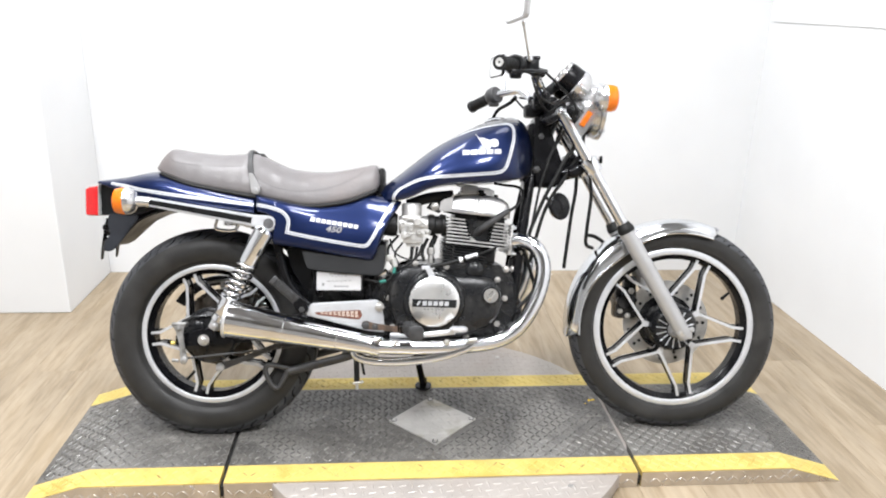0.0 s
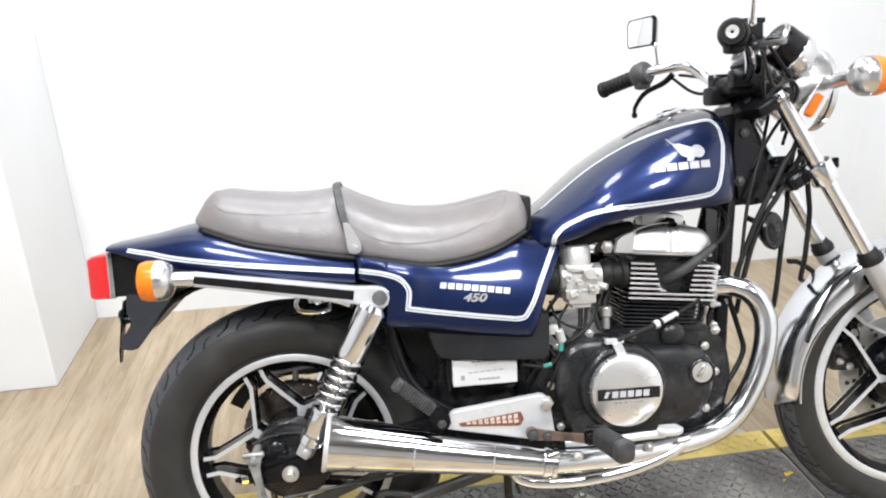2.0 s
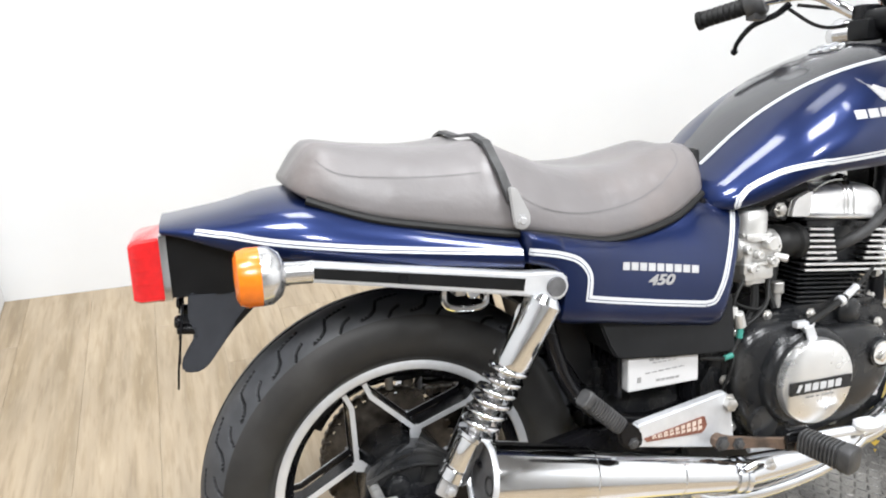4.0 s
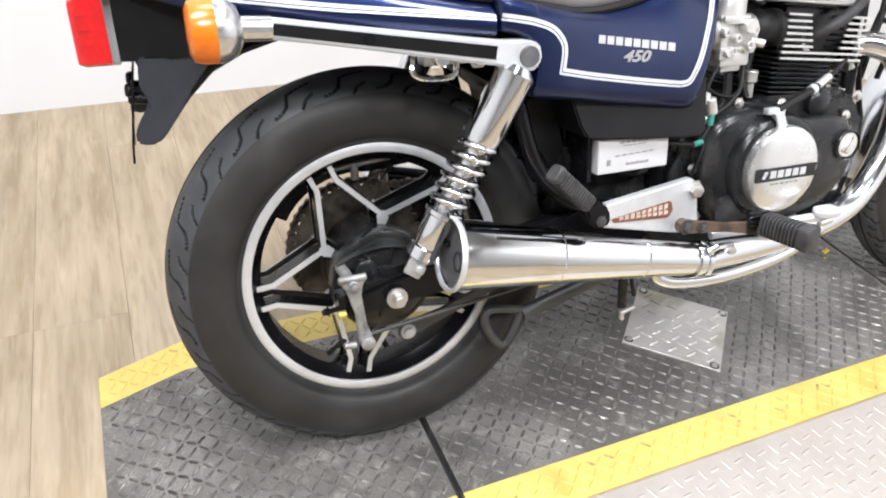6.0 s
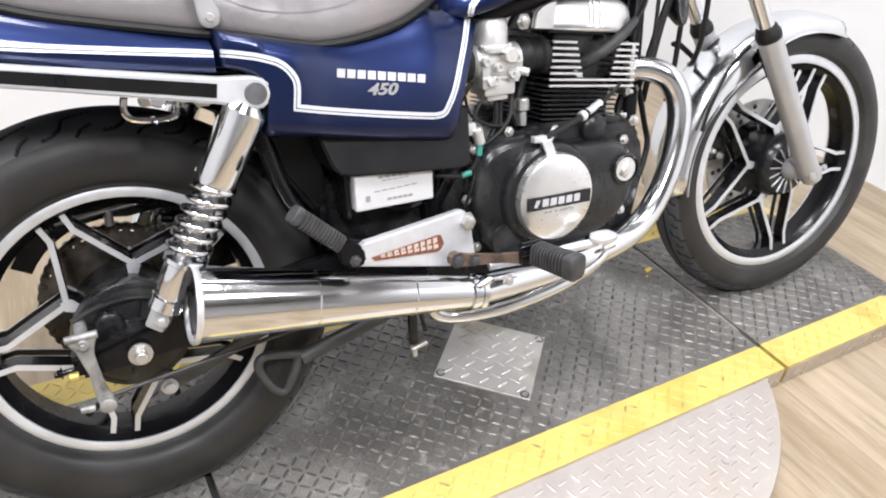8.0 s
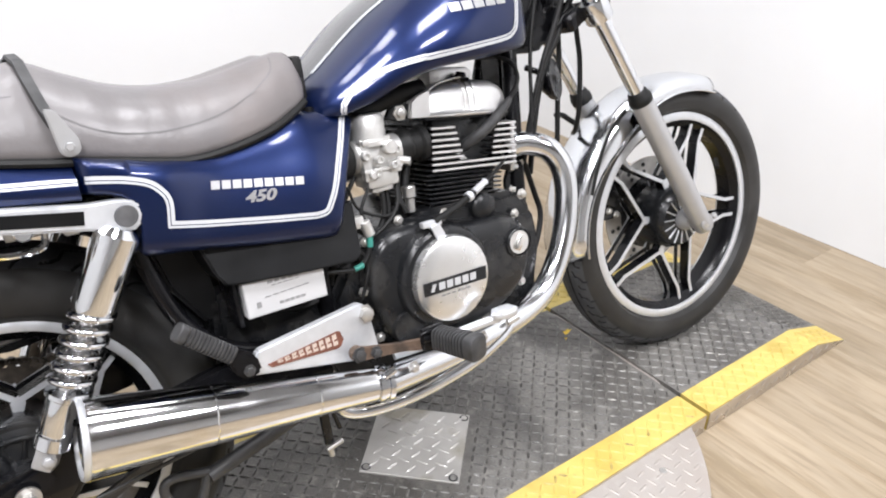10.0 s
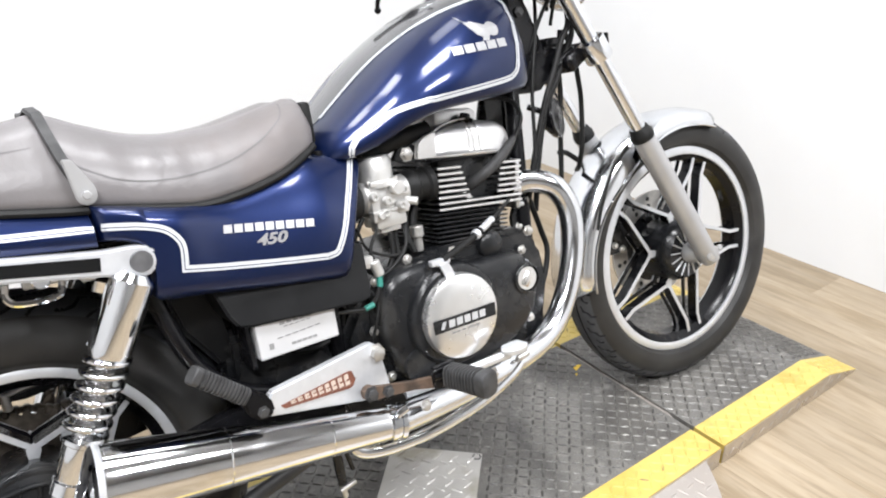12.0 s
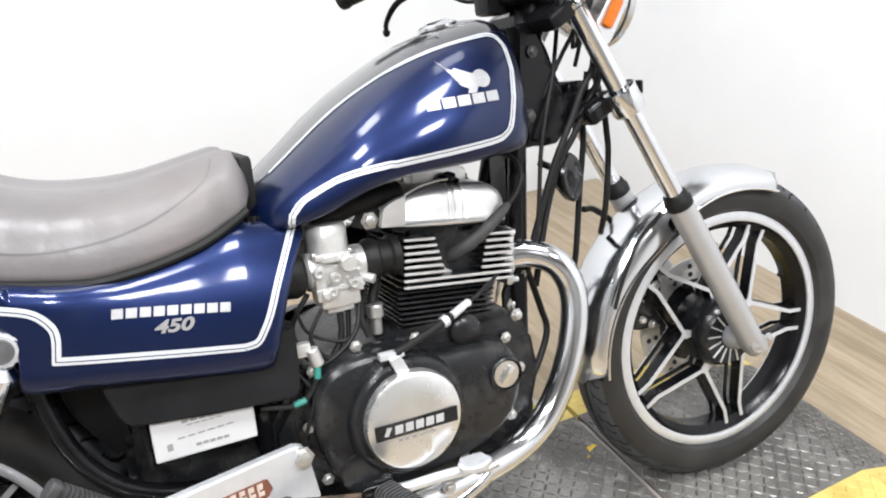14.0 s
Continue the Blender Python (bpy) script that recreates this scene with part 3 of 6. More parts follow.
def spoke_mesh(apex_r, bend_r, rim_r, mid_deg, joint_deg, w, half):
    """One beam from a hub apex to a rim joint: black body, machined faces."""
    sgn = 1 if joint_deg > mid_deg else -1
    pol = lambda r, d: Vector((r * math.cos(radians(d)), r * math.sin(radians(d))))
    path = [pol(apex_r - 0.02, mid_deg), pol(apex_r, mid_deg + sgn * 2.0), pol(bend_r, joint_deg - sgn * 6.0), pol(rim_r, joint_deg - sgn * 5.2)]
    left, right = [], []
    for i, p in enumerate(path):
        d = (path[min(i + 1, 3)] - path[max(i - 1, 0)]).normalized()
        nrm = Vector((-d.y, d.x)) * w / 2
        left.append(p + nrm)
        right.append(p - nrm)
    outline = [tuple(p) for p in left + right[::-1]]
    body = joined(prism([(x, z) for x, z in outline], -half, half * 0.15), prism([(x, z) for x, z in outline], half * 0.85, half))
    for f in body.faces:
        f.material_index = 0
    face = joined(prism(outline, -half - 0.0022, -half), prism(outline, half, half + 0.0022))
    wide = bmesh.new()
    for b, idx in ((body, 0), (face, 1)):
        me = bpy.data.meshes.new("tmp")
        b.to_mesh(me)
        b.free()
        n0 = len(wide.faces)
        wide.from_mesh(me)
        bpy.data.meshes.remove(me)
        wide.faces.ensure_lookup_table()
        for f in wide.faces[n0:]:
            f.material_index = idx
    return wide


def wheel(name, centre, lip, ring_in, half, joint0, apex_r, label):
    barrel = lathe([(-half + 0.003, ring_in + 0.004), (-half + 0.004, ring_in - 0.001), (-half * 0.75, ring_in - 0.004), (-half * 0.5, ring_in - 0.016), (half * 0.5, ring_in - 0.016),
                    (half * 0.75, ring_in - 0.004), (half - 0.004, ring_in - 0.001), (half - 0.003, ring_in + 0.004), (half * 0.6, ring_in + 0.006), (-half * 0.6, ring_in + 0.006)], 96, closed=True)
    top = part(name, barrel, M_black, bike, label)
    top.location = centre
    for s in (-1, 1):
        ring = lathe([(s * (half - 0.004), ring_in), (s * half, ring_in), (s * (half + 0.0015), ring_in + 0.003), (s * (half + 0.001), lip - 0.006), (s * (half - 0.001), lip - 0.001),
                      (s * (half - 0.006), lip), (s * (half - 0.012), lip - 0.004)], 96)
        part("rim_lip", ring, M_alu, top, "machined silver rim edge")
    for k in range(5):
        j = joint0 + 72 * k
        for mid in (j - 36, j + 36):
            part("spoke", spoke_mesh(apex_r, ring_in * 0.83, ring_in + 0.002, mid, j, 0.0080, half * 0.62), [M_black, M_alu], top, "black cast spoke with machined face", smooth=False)
        pol = lambda r, d: (r * math.cos(radians(d)), r * math.sin(radians(d)))
        mid = j + 36
        star = [pol(apex_r - 0.024, mid - 4), pol(apex_r - 0.003, mid - 6.5), pol(apex_r + 0.007, mid), pol(apex_r - 0.003, mid + 6.5), pol(apex_r - 0.024, mid + 4)]
        parts("spoke_joint", [prism(star, s * (half * 0.62 + 0.0010), s * (half * 0.62 + 0.0027)) for s in (-1, 1)], M_alu, top, "machined spoke joint", smooth=False)
    return top


TYRE = [M_rubber, M_treadrub, M_grooveshade]
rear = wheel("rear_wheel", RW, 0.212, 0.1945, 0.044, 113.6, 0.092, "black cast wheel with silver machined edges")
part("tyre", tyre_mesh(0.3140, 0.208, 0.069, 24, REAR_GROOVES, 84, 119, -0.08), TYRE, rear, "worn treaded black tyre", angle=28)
part("hub", lathe([(-0.055, 0), (-0.055, 0.066), (-0.05, 0.076), (0.03, 0.076), (0.05, 0.07), (0.07, 0.05), (0.07, 0)], 48), M_engblack, rear)
part("brake_panel", lathe([(-0.056, 0.0), (-0.056, 0.080), (-0.064, 0.083), (-0.078, 0.080), (-0.085, 0.066), (-0.088, 0.03), (-0.104, 0.026), (-0.104, 0)], 56), M_engblack, rear, "black drum brake panel")
part("panel_ring", lathe([(-0.079, 0.079), (-0.083, 0.077), (-0.083, 0.072), (-0.080, 0.070)], 56), M_engblack, rear)
parts("panel_rib", [moved(box(0.042, -0.0865, 0, 0.040, 0.006, 0.006, 0.002), pose(0, 0, 0, 0, d, 0)) for d in (35, 100, 160, 215, 285, 330)], M_engblack, rear)
part("axle", joined(rod((0, -0.165, 0), (0, 0.15, 0), 0.0085), bolt((0, -0.148, 0), 0.0095, 0.010), lathe([(0, 0.016), (0.004, 0.016), (0.004, 0)], 20, (0, -0.145, 0), (0, -1, 0))), M_steel, rear, "zinc axle with hex nut")
teeth = []
for k in range(38):
    for f, r in ((0.0, 0.117), (0.35, 0.117), (0.55, 0.109), (0.85, 0.109)):
        a = 2 * math.pi * (k + f) / 38
        teeth.append((r * math.cos(a), r * math.sin(a)))
part("sprocket", prism(teeth, 0.072, 0.078), M_chain, rear, "oily steel sprocket", smooth=False)
arm = prism([(-0.084, 0.040), (-0.083, 0.049), (-0.076, 0.050), (-0.066, 0.047), (-0.056, 0.051), (-0.048, 0.050), (-0.048, 0.042), (-0.052, 0.036), (-0.055, 0.020), (-0.050, -0.028), (-0.043, -0.048), (-0.043, -0.060),
             (-0.051, -0.067), (-0.060, -0.062), (-0.064, -0.048), (-0.0660, -0.010), (-0.0755, 0.028), (-0.080, 0.036)], -0.158, -0.150, 0.0018)
part("brake_arm", joined(arm, rod((-0.066, -0.08, 0.036), (-0.066, -0.161, 0.036), 0.0085), rod((-0.086, -0.154, 0.046), (-0.046, -0.154, 0.047), 0.0055)), M_dullalloy, rear, "dull silver brake arm")
parts("arm_nut", [bolt((-0.066, -0.161, 0.036), 0.0050, 0.004), lathe([(0, 0.0105), (0.007, 0.0105), (0.009, 0.008), (0.009, 0)], 18, (-0.052, -0.158, -0.055), (0, -1, 0)), rod((-0.068, -0.155, -0.058), (-0.086, -0.155, -0.056), 0.005)], M_dullalloy, rear)
part("cable_nut", rod((-0.090, -0.150, -0.008), (-0.078, -0.150, -0.008), 0.006), M_yellowzinc, rear, "yellow zinc nut")
part("brake_cam", joined(lathe([(-0.082, 0.021), (-0.100, 0.019), (-0.104, 0.012), (-0.104, 0)], 24, (-0.030, 0, 0.028), (0, 1, 0)), tube([(-0.075, -0.092, 0.045), (-0.04, -0.093, 0.058), (0.0, -0.092, 0.062), (0.035, -0.090, 0.055)], 0.004, 8)), M_engblack, rear, "cast ridge on the brake panel")
part("valve", rod((-0.085, -0.012, -0.145), (-0.058, -0.03, -0.115), 0.0045), M_grip, rear)

STEER = Matrix.Rotation(radians(-4.0), 4, Vector((-0.376, 0, 0.644)))
front = wheel("front_wheel", FW, 0.248, 0.2285, 0.036, 66.0, 0.090, "black cast front wheel with silver machined edges")
front.matrix_basis = Matrix.Translation(FW) @ STEER
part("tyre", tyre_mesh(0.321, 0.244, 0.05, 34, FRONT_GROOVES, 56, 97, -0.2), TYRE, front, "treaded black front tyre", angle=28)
part("hub", lathe([(-0.058, 0), (-0.058, 0.058), (-0.05, 0.066), (-0.03, 0.074), (0.03, 0.074), (0.045, 0.06), (0.045, 0)], 48), M_engblack, front)
ribs = [moved(box(0.044, -0.0595, 0, 0.032, 0.004, 0.003, 0.0008, 1), pose(0, 0, 0, 0, 22.5 * k + 6, 0)) for k in range(16)]
part("hub_rib", joined(*ribs), M_alu, front, "silver radial hub ribs", smooth=False)
part("speedometer_drive", lathe([(-0.058, 0.024), (-0.064, 0.026), (-0.075, 0.024), (-0.088, 0.018), (-0.088, 0)], 32), M_silverpaint, front)
disc_ring = lathe([(0.052, 0.085), (0.052, 0.136), (0.057, 0.136), (0.057, 0.085)], 72, closed=True)
part("brake_disc", disc_ring, M_steel, front, "silver brake disc")
# no holes are drilled: small dark discs paint the shade inside them
holes = [lathe([(0, 0.0055), (0.0012, 0.0055), (0.0012, 0)], 10, (r * math.cos(radians(d)), 0.052, r * math.sin(radians(d))), (0, -1, 0)) for d in range(0, 360, 24) for r in (0.102, 0.12)]
parts("disc_hole", holes, M_gap, front)
part("disc_carrier", lathe([(0.045, 0.05), (0.05, 0.09), (0.054, 0.09), (0.05, 0.05)], 40, closed=True), M_engblack, front)
part("axle", joined(rod((0, -0.125, 0), (0, 0.125, 0), 0.008), bolt((0, -0.12, 0), 0.011, 0.008)), M_steel, front)
part("valve", joined(rod((0.176, -0.006, 0.105), (0.150, -0.032, 0.095), 0.0045), rod((0.150, -0.032, 0.095), (0.145, -0.036, 0.092), 0.0055)), M_grip, front)

# chain and its guard on the far side
SP = (-0.14, 0.075, 0.355)
chain = []
for k in range(64):
    a = radians(60 + 240 * k / 63)
    chain.append((RW[0] + 0.115 * math.cos(a), 0.075, RW[2] + 0.115 * math.sin(a)))
chain = [(SP[0], 0.075, SP[2] + 0.036)] + chain + [(SP[0], 0.075, SP[2] - 0.036)]
total, links = 0.0, []
for a, b in zip(chain, chain[1:]):
    d = Vector(b) - Vector(a)
    n = max(1, round(d.length / 0.0127))
    for k in range(n):
        p = Vector(a) + d * ((k + 0.5) / n)
        links.append(moved(box(0, 0, 0, 0.0115, 0.016 if len(links) % 2 else 0.011, 0.013 if len(links) % 2 else 0.010, 0.0025, 1),
                           Matrix.Translation(p) @ pose(0, 0, 0, 0, -math.degrees(math.atan2(d.z, d.x)), 0)))
part("drive_chain", joined(*links), M_chain, bike, "oily brown drive chain")
guard = [(RW[0] + 0.135 * math.cos(radians(a)), RW[2] + 0.135 * math.sin(radians(a))) for a in range(150, 70, -8)] + [(-0.45, 0.45), (-0.3, 0.425)]
inner = [(RW[0] + 0.165 * math.cos(radians(a)), RW[2] + 0.165 * math.sin(radians(a))) for a in range(150, 70, -8)] + [(-0.45, 0.475), (-0.3, 0.45)]
part("chain_guard", prism(guard + inner[::-1], 0.058, 0.095), M_black, bike, smooth=False)
part("chain_guard_stay", joined(rod((-0.765, 0.055, 0.437), (-0.62, 0.055, 0.452), 0.005), rod((-0.69, 0.055, 0.447), (-0.69, 0.055, 0.42), 0.007)), M_steel, bike)

# swing arm, torque rod
for s in (-1, 1):
    part("swing_arm", joined(loft([[(x, s * (y + dy), z + dz) for dy, dz in ((-0.014, -h), (0.014, -h), (0.014, h), (-0.014, h))] for x, y, z, h in
                                   ((-0.775, 0.125, 0.292, 0.014), (-0.73, 0.125, 0.298, 0.021), (-0.6, 0.125, 0.312, 0.026), (-0.42, 0.12, 0.338, 0.030), (-0.2, 0.115, 0.345, 0.036))])), M_black, bike,
         "black painted swing arm", angle=50)
part("axle_adjuster", joined(prism([(-0.765, 0.276), (-0.760, 0.300), (-0.66, 0.326), (-0.655, 0.30), (-0.69, 0.281)], -0.147, -0.140, 0.001), rod((-0.80, -0.135, 0.285), (-0.765, -0.135, 0.288), 0.004), bolt((-0.79, -0.135, 0.286), 0.006, 0.006, (-1, 0, 0))), M_black, bike, "black axle plate")
part("torque_rod", loft([[(x, y + dy, z + dz) for dy, dz in ((-0.004, -h), (0.004, -h), (0.004, h), (-0.004, h))] for x, y, z, h in ((-0.672, -0.094, 0.202, 0.006), (-0.662, -0.094, 0.206, 0.0125), (-0.60, -0.100, 0.228, 0.0085), (-0.40, -0.12, 0.312, 0.008))]), M_stand, bike, "worn grey torque link")
part("link_bolt", joined(lathe([(0, 0.0125), (0.003, 0.0125), (0.003, 0)], 20, (-0.660, -0.098, 0.206), (0, -1, 0)), bolt((-0.660, -0.100, 0.206), 0.0085, 0.007)), M_silverpaint, bike)
part("brake_rod", rod((-0.742, -0.15, 0.243), (-0.24, -0.15, 0.300), 0.0030), M_stand, bike)


# shocks
def shock(side):
    a, b = Vector((-0.506, side * 0.186, 0.628)), Vector((-0.655, side * 0.150, 0.346))
    d = b - a
    ln = d.length
    at = lambda t: a + d * t
    body = part("shock_absorber", lathe([(0, 0), (0, 0.02), (0.01, 0.0285), (0.105, 0.0285), (0.118, 0.025), (0.118, 0.018), (0.122, 0.0)], 32, at(0.03), d), M_chrome, bike, "chrome shock absorber with coil spring")
    part("damper_rod", rod(at(0.36), at(0.82), 0.0150), M_cup, body)
    coil = [(0.0262 * math.cos(t), 0.0262 * math.sin(t), 0.116 + 0.0176 * t / (2 * math.pi)) for t in (2 * math.pi * k / 20 for k in range(int(20 * 6.7) + 1))]
    turn = Vector((0, 0, 1)).rotation_difference(d).to_matrix().to_4x4()
    part("spring", moved(tube(coil, 0.0043, 10, smooth=False), Matrix.Translation(a) @ turn), M_chrome, body, "chrome coil spring")
    part("lower_body", lathe([(0, 0.0), (0, 0.027), (0.006, 0.027), (0.009, 0.0225), (0.052, 0.0215), (0.054, 0.0205), (0.057, 0.0205), (0.059, 0.0225), (0.076, 0.0225), (0.079, 0.019), (0.08, 0.012), (0.08, 0)], 28, at(0.735), d), M_chrome, body)
    part("clevis", joined(moved(box(0, 0, 0, 0.027, 0.030, 0.052, 0.005), Matrix.Translation(at(0.985)) @ turn), bolt(b + Vector((-0.004, side * 0.015, -0.006)), 0.007, 0.006, (0, side, 0))), M_silverpaint, body)


shock(-1)
shock(1)


# exhaust
def exhaust(side):
    pts = [(0.185, 0.082, 0.583), (0.225, 0.098, 0.587), (0.262, 0.122, 0.570), (0.283, 0.134, 0.525), (0.279, 0.14, 0.465), (0.252, 0.148, 0.395),
           (0.205, 0.155, 0.330), (0.140, 0.165, 0.297), (0.04, 0.182, 0.287), (-0.08, 0.198, 0.286), (-0.2, 0.212, 0.291)]
    pipe = part("exhaust_pipe", tube([(x, side * y, z) for x, y, z in pts], 0.0225, 24), M_softchrome, bike, "heat-tinted chrome exhaust pipe")
    part("exhaust_flange", joined(lathe([(0, 0.026), (0, 0.034), (0.008, 0.036), (0.012, 0.030), (0.018, 0.0255)], 24, (0.183, side * 0.082, 0.583), (0.9, side * 0.3, 0.1)),
                                           moved(box(0, 0, 0, 0.012, 0.046, 0.090, 0.006), Matrix.Translation((0.190, side * 0.084, 0.588)) @ pose(0, 0, 0, 0, 6, 0))), M_headcover, pipe, "bright alloy exhaust collar", angle=50)
    parts("flange_nut", [joined(rod((0.186, side * 0.086, z), (0.210, side * 0.090, z - 0.002), 0.0045), bolt((0.196, side * 0.087, z), 0.0072, 0.007, (1, 0, 0))) for z in (0.548, 0.626)], M_alu, pipe)
    a, b = Vector((-0.2, side * 0.212, 0.291)), Vector((-0.617, side * 0.186, 0.364))
    ln = (b - a).length
    muf = lathe([(-0.01, 0.0225), (-0.005, 0.0255), (0.02, 0.0265), (0.10, 0.031), (0.22, 0.039), (0.33, 0.0465), (ln - 0.03, 0.051), (ln - 0.008, 0.0525), (ln, 0.0525), (ln + 0.001, 0.049), (ln - 0.004, 0.0465)], 40, a, b - a)
    d = (b - a).normalized()

    def slashed(bm):
        """The rear end is cut to face outwards a little."""
        for v in bm.verts:
            h = (v.co - a).dot(d)
            if h > ln - 0.05:
                v.co += d * (0.06 * side * (v.co.y - a.y - d.y * h)) * -min(1, (h - ln + 0.05) / 0.04)
        return bm

    m = part("muffler", slashed(muf), M_chrome_tinted, bike, "tapered chrome muffler with dark end cap")
    parts("weld_ring", [lathe([(h - 0.0012, r), (h, r + 0.0009), (h + 0.0012, r)], 40, a, d) for h, r in ((0.11, 0.0318), (0.26, 0.0418))], M_chrome_tinted, m)
    part("end_ring", slashed(lathe([(ln - 0.004, 0.0525), (ln - 0.002, 0.0545), (ln + 0.002, 0.0550), (ln + 0.005, 0.0530), (ln + 0.004, 0.0495), (ln - 0.003, 0.0475)], 48, a, d)), M_alu, m, "rolled chrome rim")
    part("end_cap", slashed(lathe([(ln - 0.003, 0.0485), (ln - 0.004, 0.03), (ln - 0.004, 0)], 40, a, d)), M_capgrey, m, "dark grey end cap")
    side_v = Vector((0, side, 0)) - d * (d.y * side)
    hole_at = a + d * (ln - 0.006) + side_v * 0.020 - Vector((0, 0, 0.004))
    part("outlet", slashed(lathe([(0.0, 0.0145), (0.005, 0.0145), (0.005, 0.012), (-0.02, 0.012), (-0.02, 0)], 24, hole_at, d)), M_gap, m, "dark exhaust outlet")
    part("cap_screw", slashed(bolt(a + d * (ln - 0.004) - side_v * 0.018 + Vector((0, 0, 0.010)), 0.004, 0.003, d)), M_black, m)
    part("clamp", joined(lathe([(-0.012, 0.026), (-0.012, 0.0295), (-0.004, 0.0295), (-0.003, 0.027), (0.003, 0.027), (0.004, 0.0295), (0.012, 0.0295), (0.012, 0.026)], 32, a, d),
                         rod((-0.205, side * 0.236, 0.312), (-0.185, side * 0.236, 0.318), 0.006)), M_chrome, m)


exhaust(-1)
exhaust(1)
part("lower_guard_pipe", tube([(-0.265, -0.185, 0.285), (-0.255, -0.19, 0.258), (-0.21, -0.195, 0.246), (-0.13, -0.2, 0.245), (-0.03, -0.2, 0.257), (0.045, -0.195, 0.278), (0.075, -0.19, 0.292)], 0.0125, 14), M_chrome, bike, "thin curved chrome link pipe")
parts("pipe_bolt", [rod((0.06, -0.205, 0.306), (0.085, -0.205, 0.31), 0.006), bolt((-0.145, -0.222, 0.302), 0.007), bolt((0.0, -0.212, 0.303), 0.007)], M_steel, bike)


# engine
key = [(-0.163, 0.39), (-0.166, 0.44), (-0.154, 0.485), (-0.122, 0.508), (-0.062, 0.512), (-0.012, 0.502), (0.035, 0.487), (0.09, 0.484), (0.137, 0.472), (0.160, 0.44),
       (0.160, 0.40), (0.142, 0.358), (0.095, 0.325), (0.04, 0.310), (-0.04, 0.297), (-0.092, 0.298), (-0.140, 0.333)]
COVER_LINE = [(v.x, v.z) for v in smooth_path([(x, 0, z) for x, z in key + key[:3]], 4)][4:-4][: len(key) * 4]
crank = joined(prism([(-0.22, 0.33), (-0.17, 0.285), (0.12, 0.275), (0.19, 0.31), (0.215, 0.40), (0.205, 0.47), (0.17, 0.515), (-0.02, 0.52), (-0.12, 0.50), (-0.19, 0.47), (-0.225, 0.42)], -0.135, 0.135, 0.012),
               prism([(-0.12, 0.265), (0.12, 0.258), (0.17, 0.285), (0.14, 0.31), (-0.14, 0.31)], -0.09, 0.09, 0.008))
engine = part("engine", crank, M_engblack, bike, "black twin-cylinder engine with finned alloy head")
for s, nm in ((-1, "clutch_cover"), (1, "generator_cover")):
    o = COVER_LINE
    cxm, czm = -0.005, 0.41
    rings = []
    for k, (sc, yy) in enumerate(((1.0, 0.130), (1.0, 0.150), (0.985, 0.160), (0.94, 0.167), (0.90, 0.170), (0.6, 0.173), (0.05, 0.174))):
        rings.append([(cxm + (x - cxm) * sc, s * yy, czm + (z - czm) * sc) for x, z in o])
    cv = part(nm, loft(rings), M_engblack, engine, "black engine side cover")
    if s < 0:
        flange = [(-0.005 + (x + 0.005) * 1.045, 0.41 + (z - 0.41) * 1.05) for x, z in COVER_LINE]
        part("cover_flange", prism(flange, -0.142, -0.130, 0.002), M_engblack, engine)
        part("clutch_boss", lathe([(0.16, 0.092), (0.180, 0.088), (0.188, 0.083), (0.190, 0.078), (0.188, 0.0)], 56, (-0.0365, 0, 0.4155), (0, -1, 0)), M_engblack, engine)
        part("polished_disc", lathe([(0.186, 0.0720), (0.196, 0.0725), (0.203, 0.0705), (0.2065, 0.064), (0.208, 0.04), (0.2085, 0)], 64, (-0.0365, 0, 0.4155), (0, -1, 0)), M_disc, engine, "polished round clutch disc")
        part("disc_badge", moved(prism([(-0.062, -0.011), (0.062, -0.011), (0.0625, 0.011), (-0.0625, 0.011)], -0.2096, -0.2088), pose(-0.0365, 0, 0.4125, 0, 1, 0)), M_engblack, engine, "black badge band")
        bars = [prism([(x, -0.0062), (x + 0.0118, -0.0062), (x + 0.0128, 0.0062), (x + 0.001, 0.0062)], -0.2102, -0.2095) for x in (-0.034, -0.0185, -0.003, 0.0125, 0.028)]
        bars.append(prism([(-0.050, -0.0055), (-0.044, -0.0065), (-0.038, 0.0055), (-0.045, 0.0065)], -0.2102, -0.2095))
        parts("badge_bar", [moved(b, pose(-0.0365, 0, 0.4125, 0, 1, 0)) for b in bars], M_alu, engine, smooth=False)
        part("fine_print", moved(joined(*[prism([(x, -0.001), (x + 0.007, -0.001), (x + 0.007, 0.0012), (x, 0.0012)], -0.2094, -0.2089) for x in (-0.03, -0.021, -0.010, 0.001, 0.010, 0.020)]),
                                 pose(-0.0365, 0, 0.3955, 0, 1, 0)), M_ink, engine, smooth=False)
        part("oil_window", joined(lathe([(0.165, 0.027), (0.178, 0.027), (0.181, 0.024)], 32, (0.127, 0, 0.432), (0, -1, 0))), M_engblack, engine)
        part("oil_filler_cap", joined(lathe([(0.170, 0.0), (0.170, 0.0225), (0.178, 0.021), (0.178, 0.0)], 32, (0.127, 0, 0.432), (0, -1, 0)),
                                      moved(box(0, -0.181, 0, 0.030, 0.006, 0.010, 0.002), pose(0.127, 0, 0.432, 0, -55, 0))), M_polish, engine, "silver oil filler cap")
        for x, z in ((-0.172, 0.42), (-0.155, 0.335), (-0.155, 0.500), (-0.09, 0.520), (0.0, 0.511), (0.09, 0.494), (0.150, 0.475), (0.171, 0.42), (0.15, 0.345), (0.06, 0.306), (-0.06, 0.291)):
            part("cover_bolt", bolt((x, -0.142, z), 0.0062, 0.006), M_steel, engine)
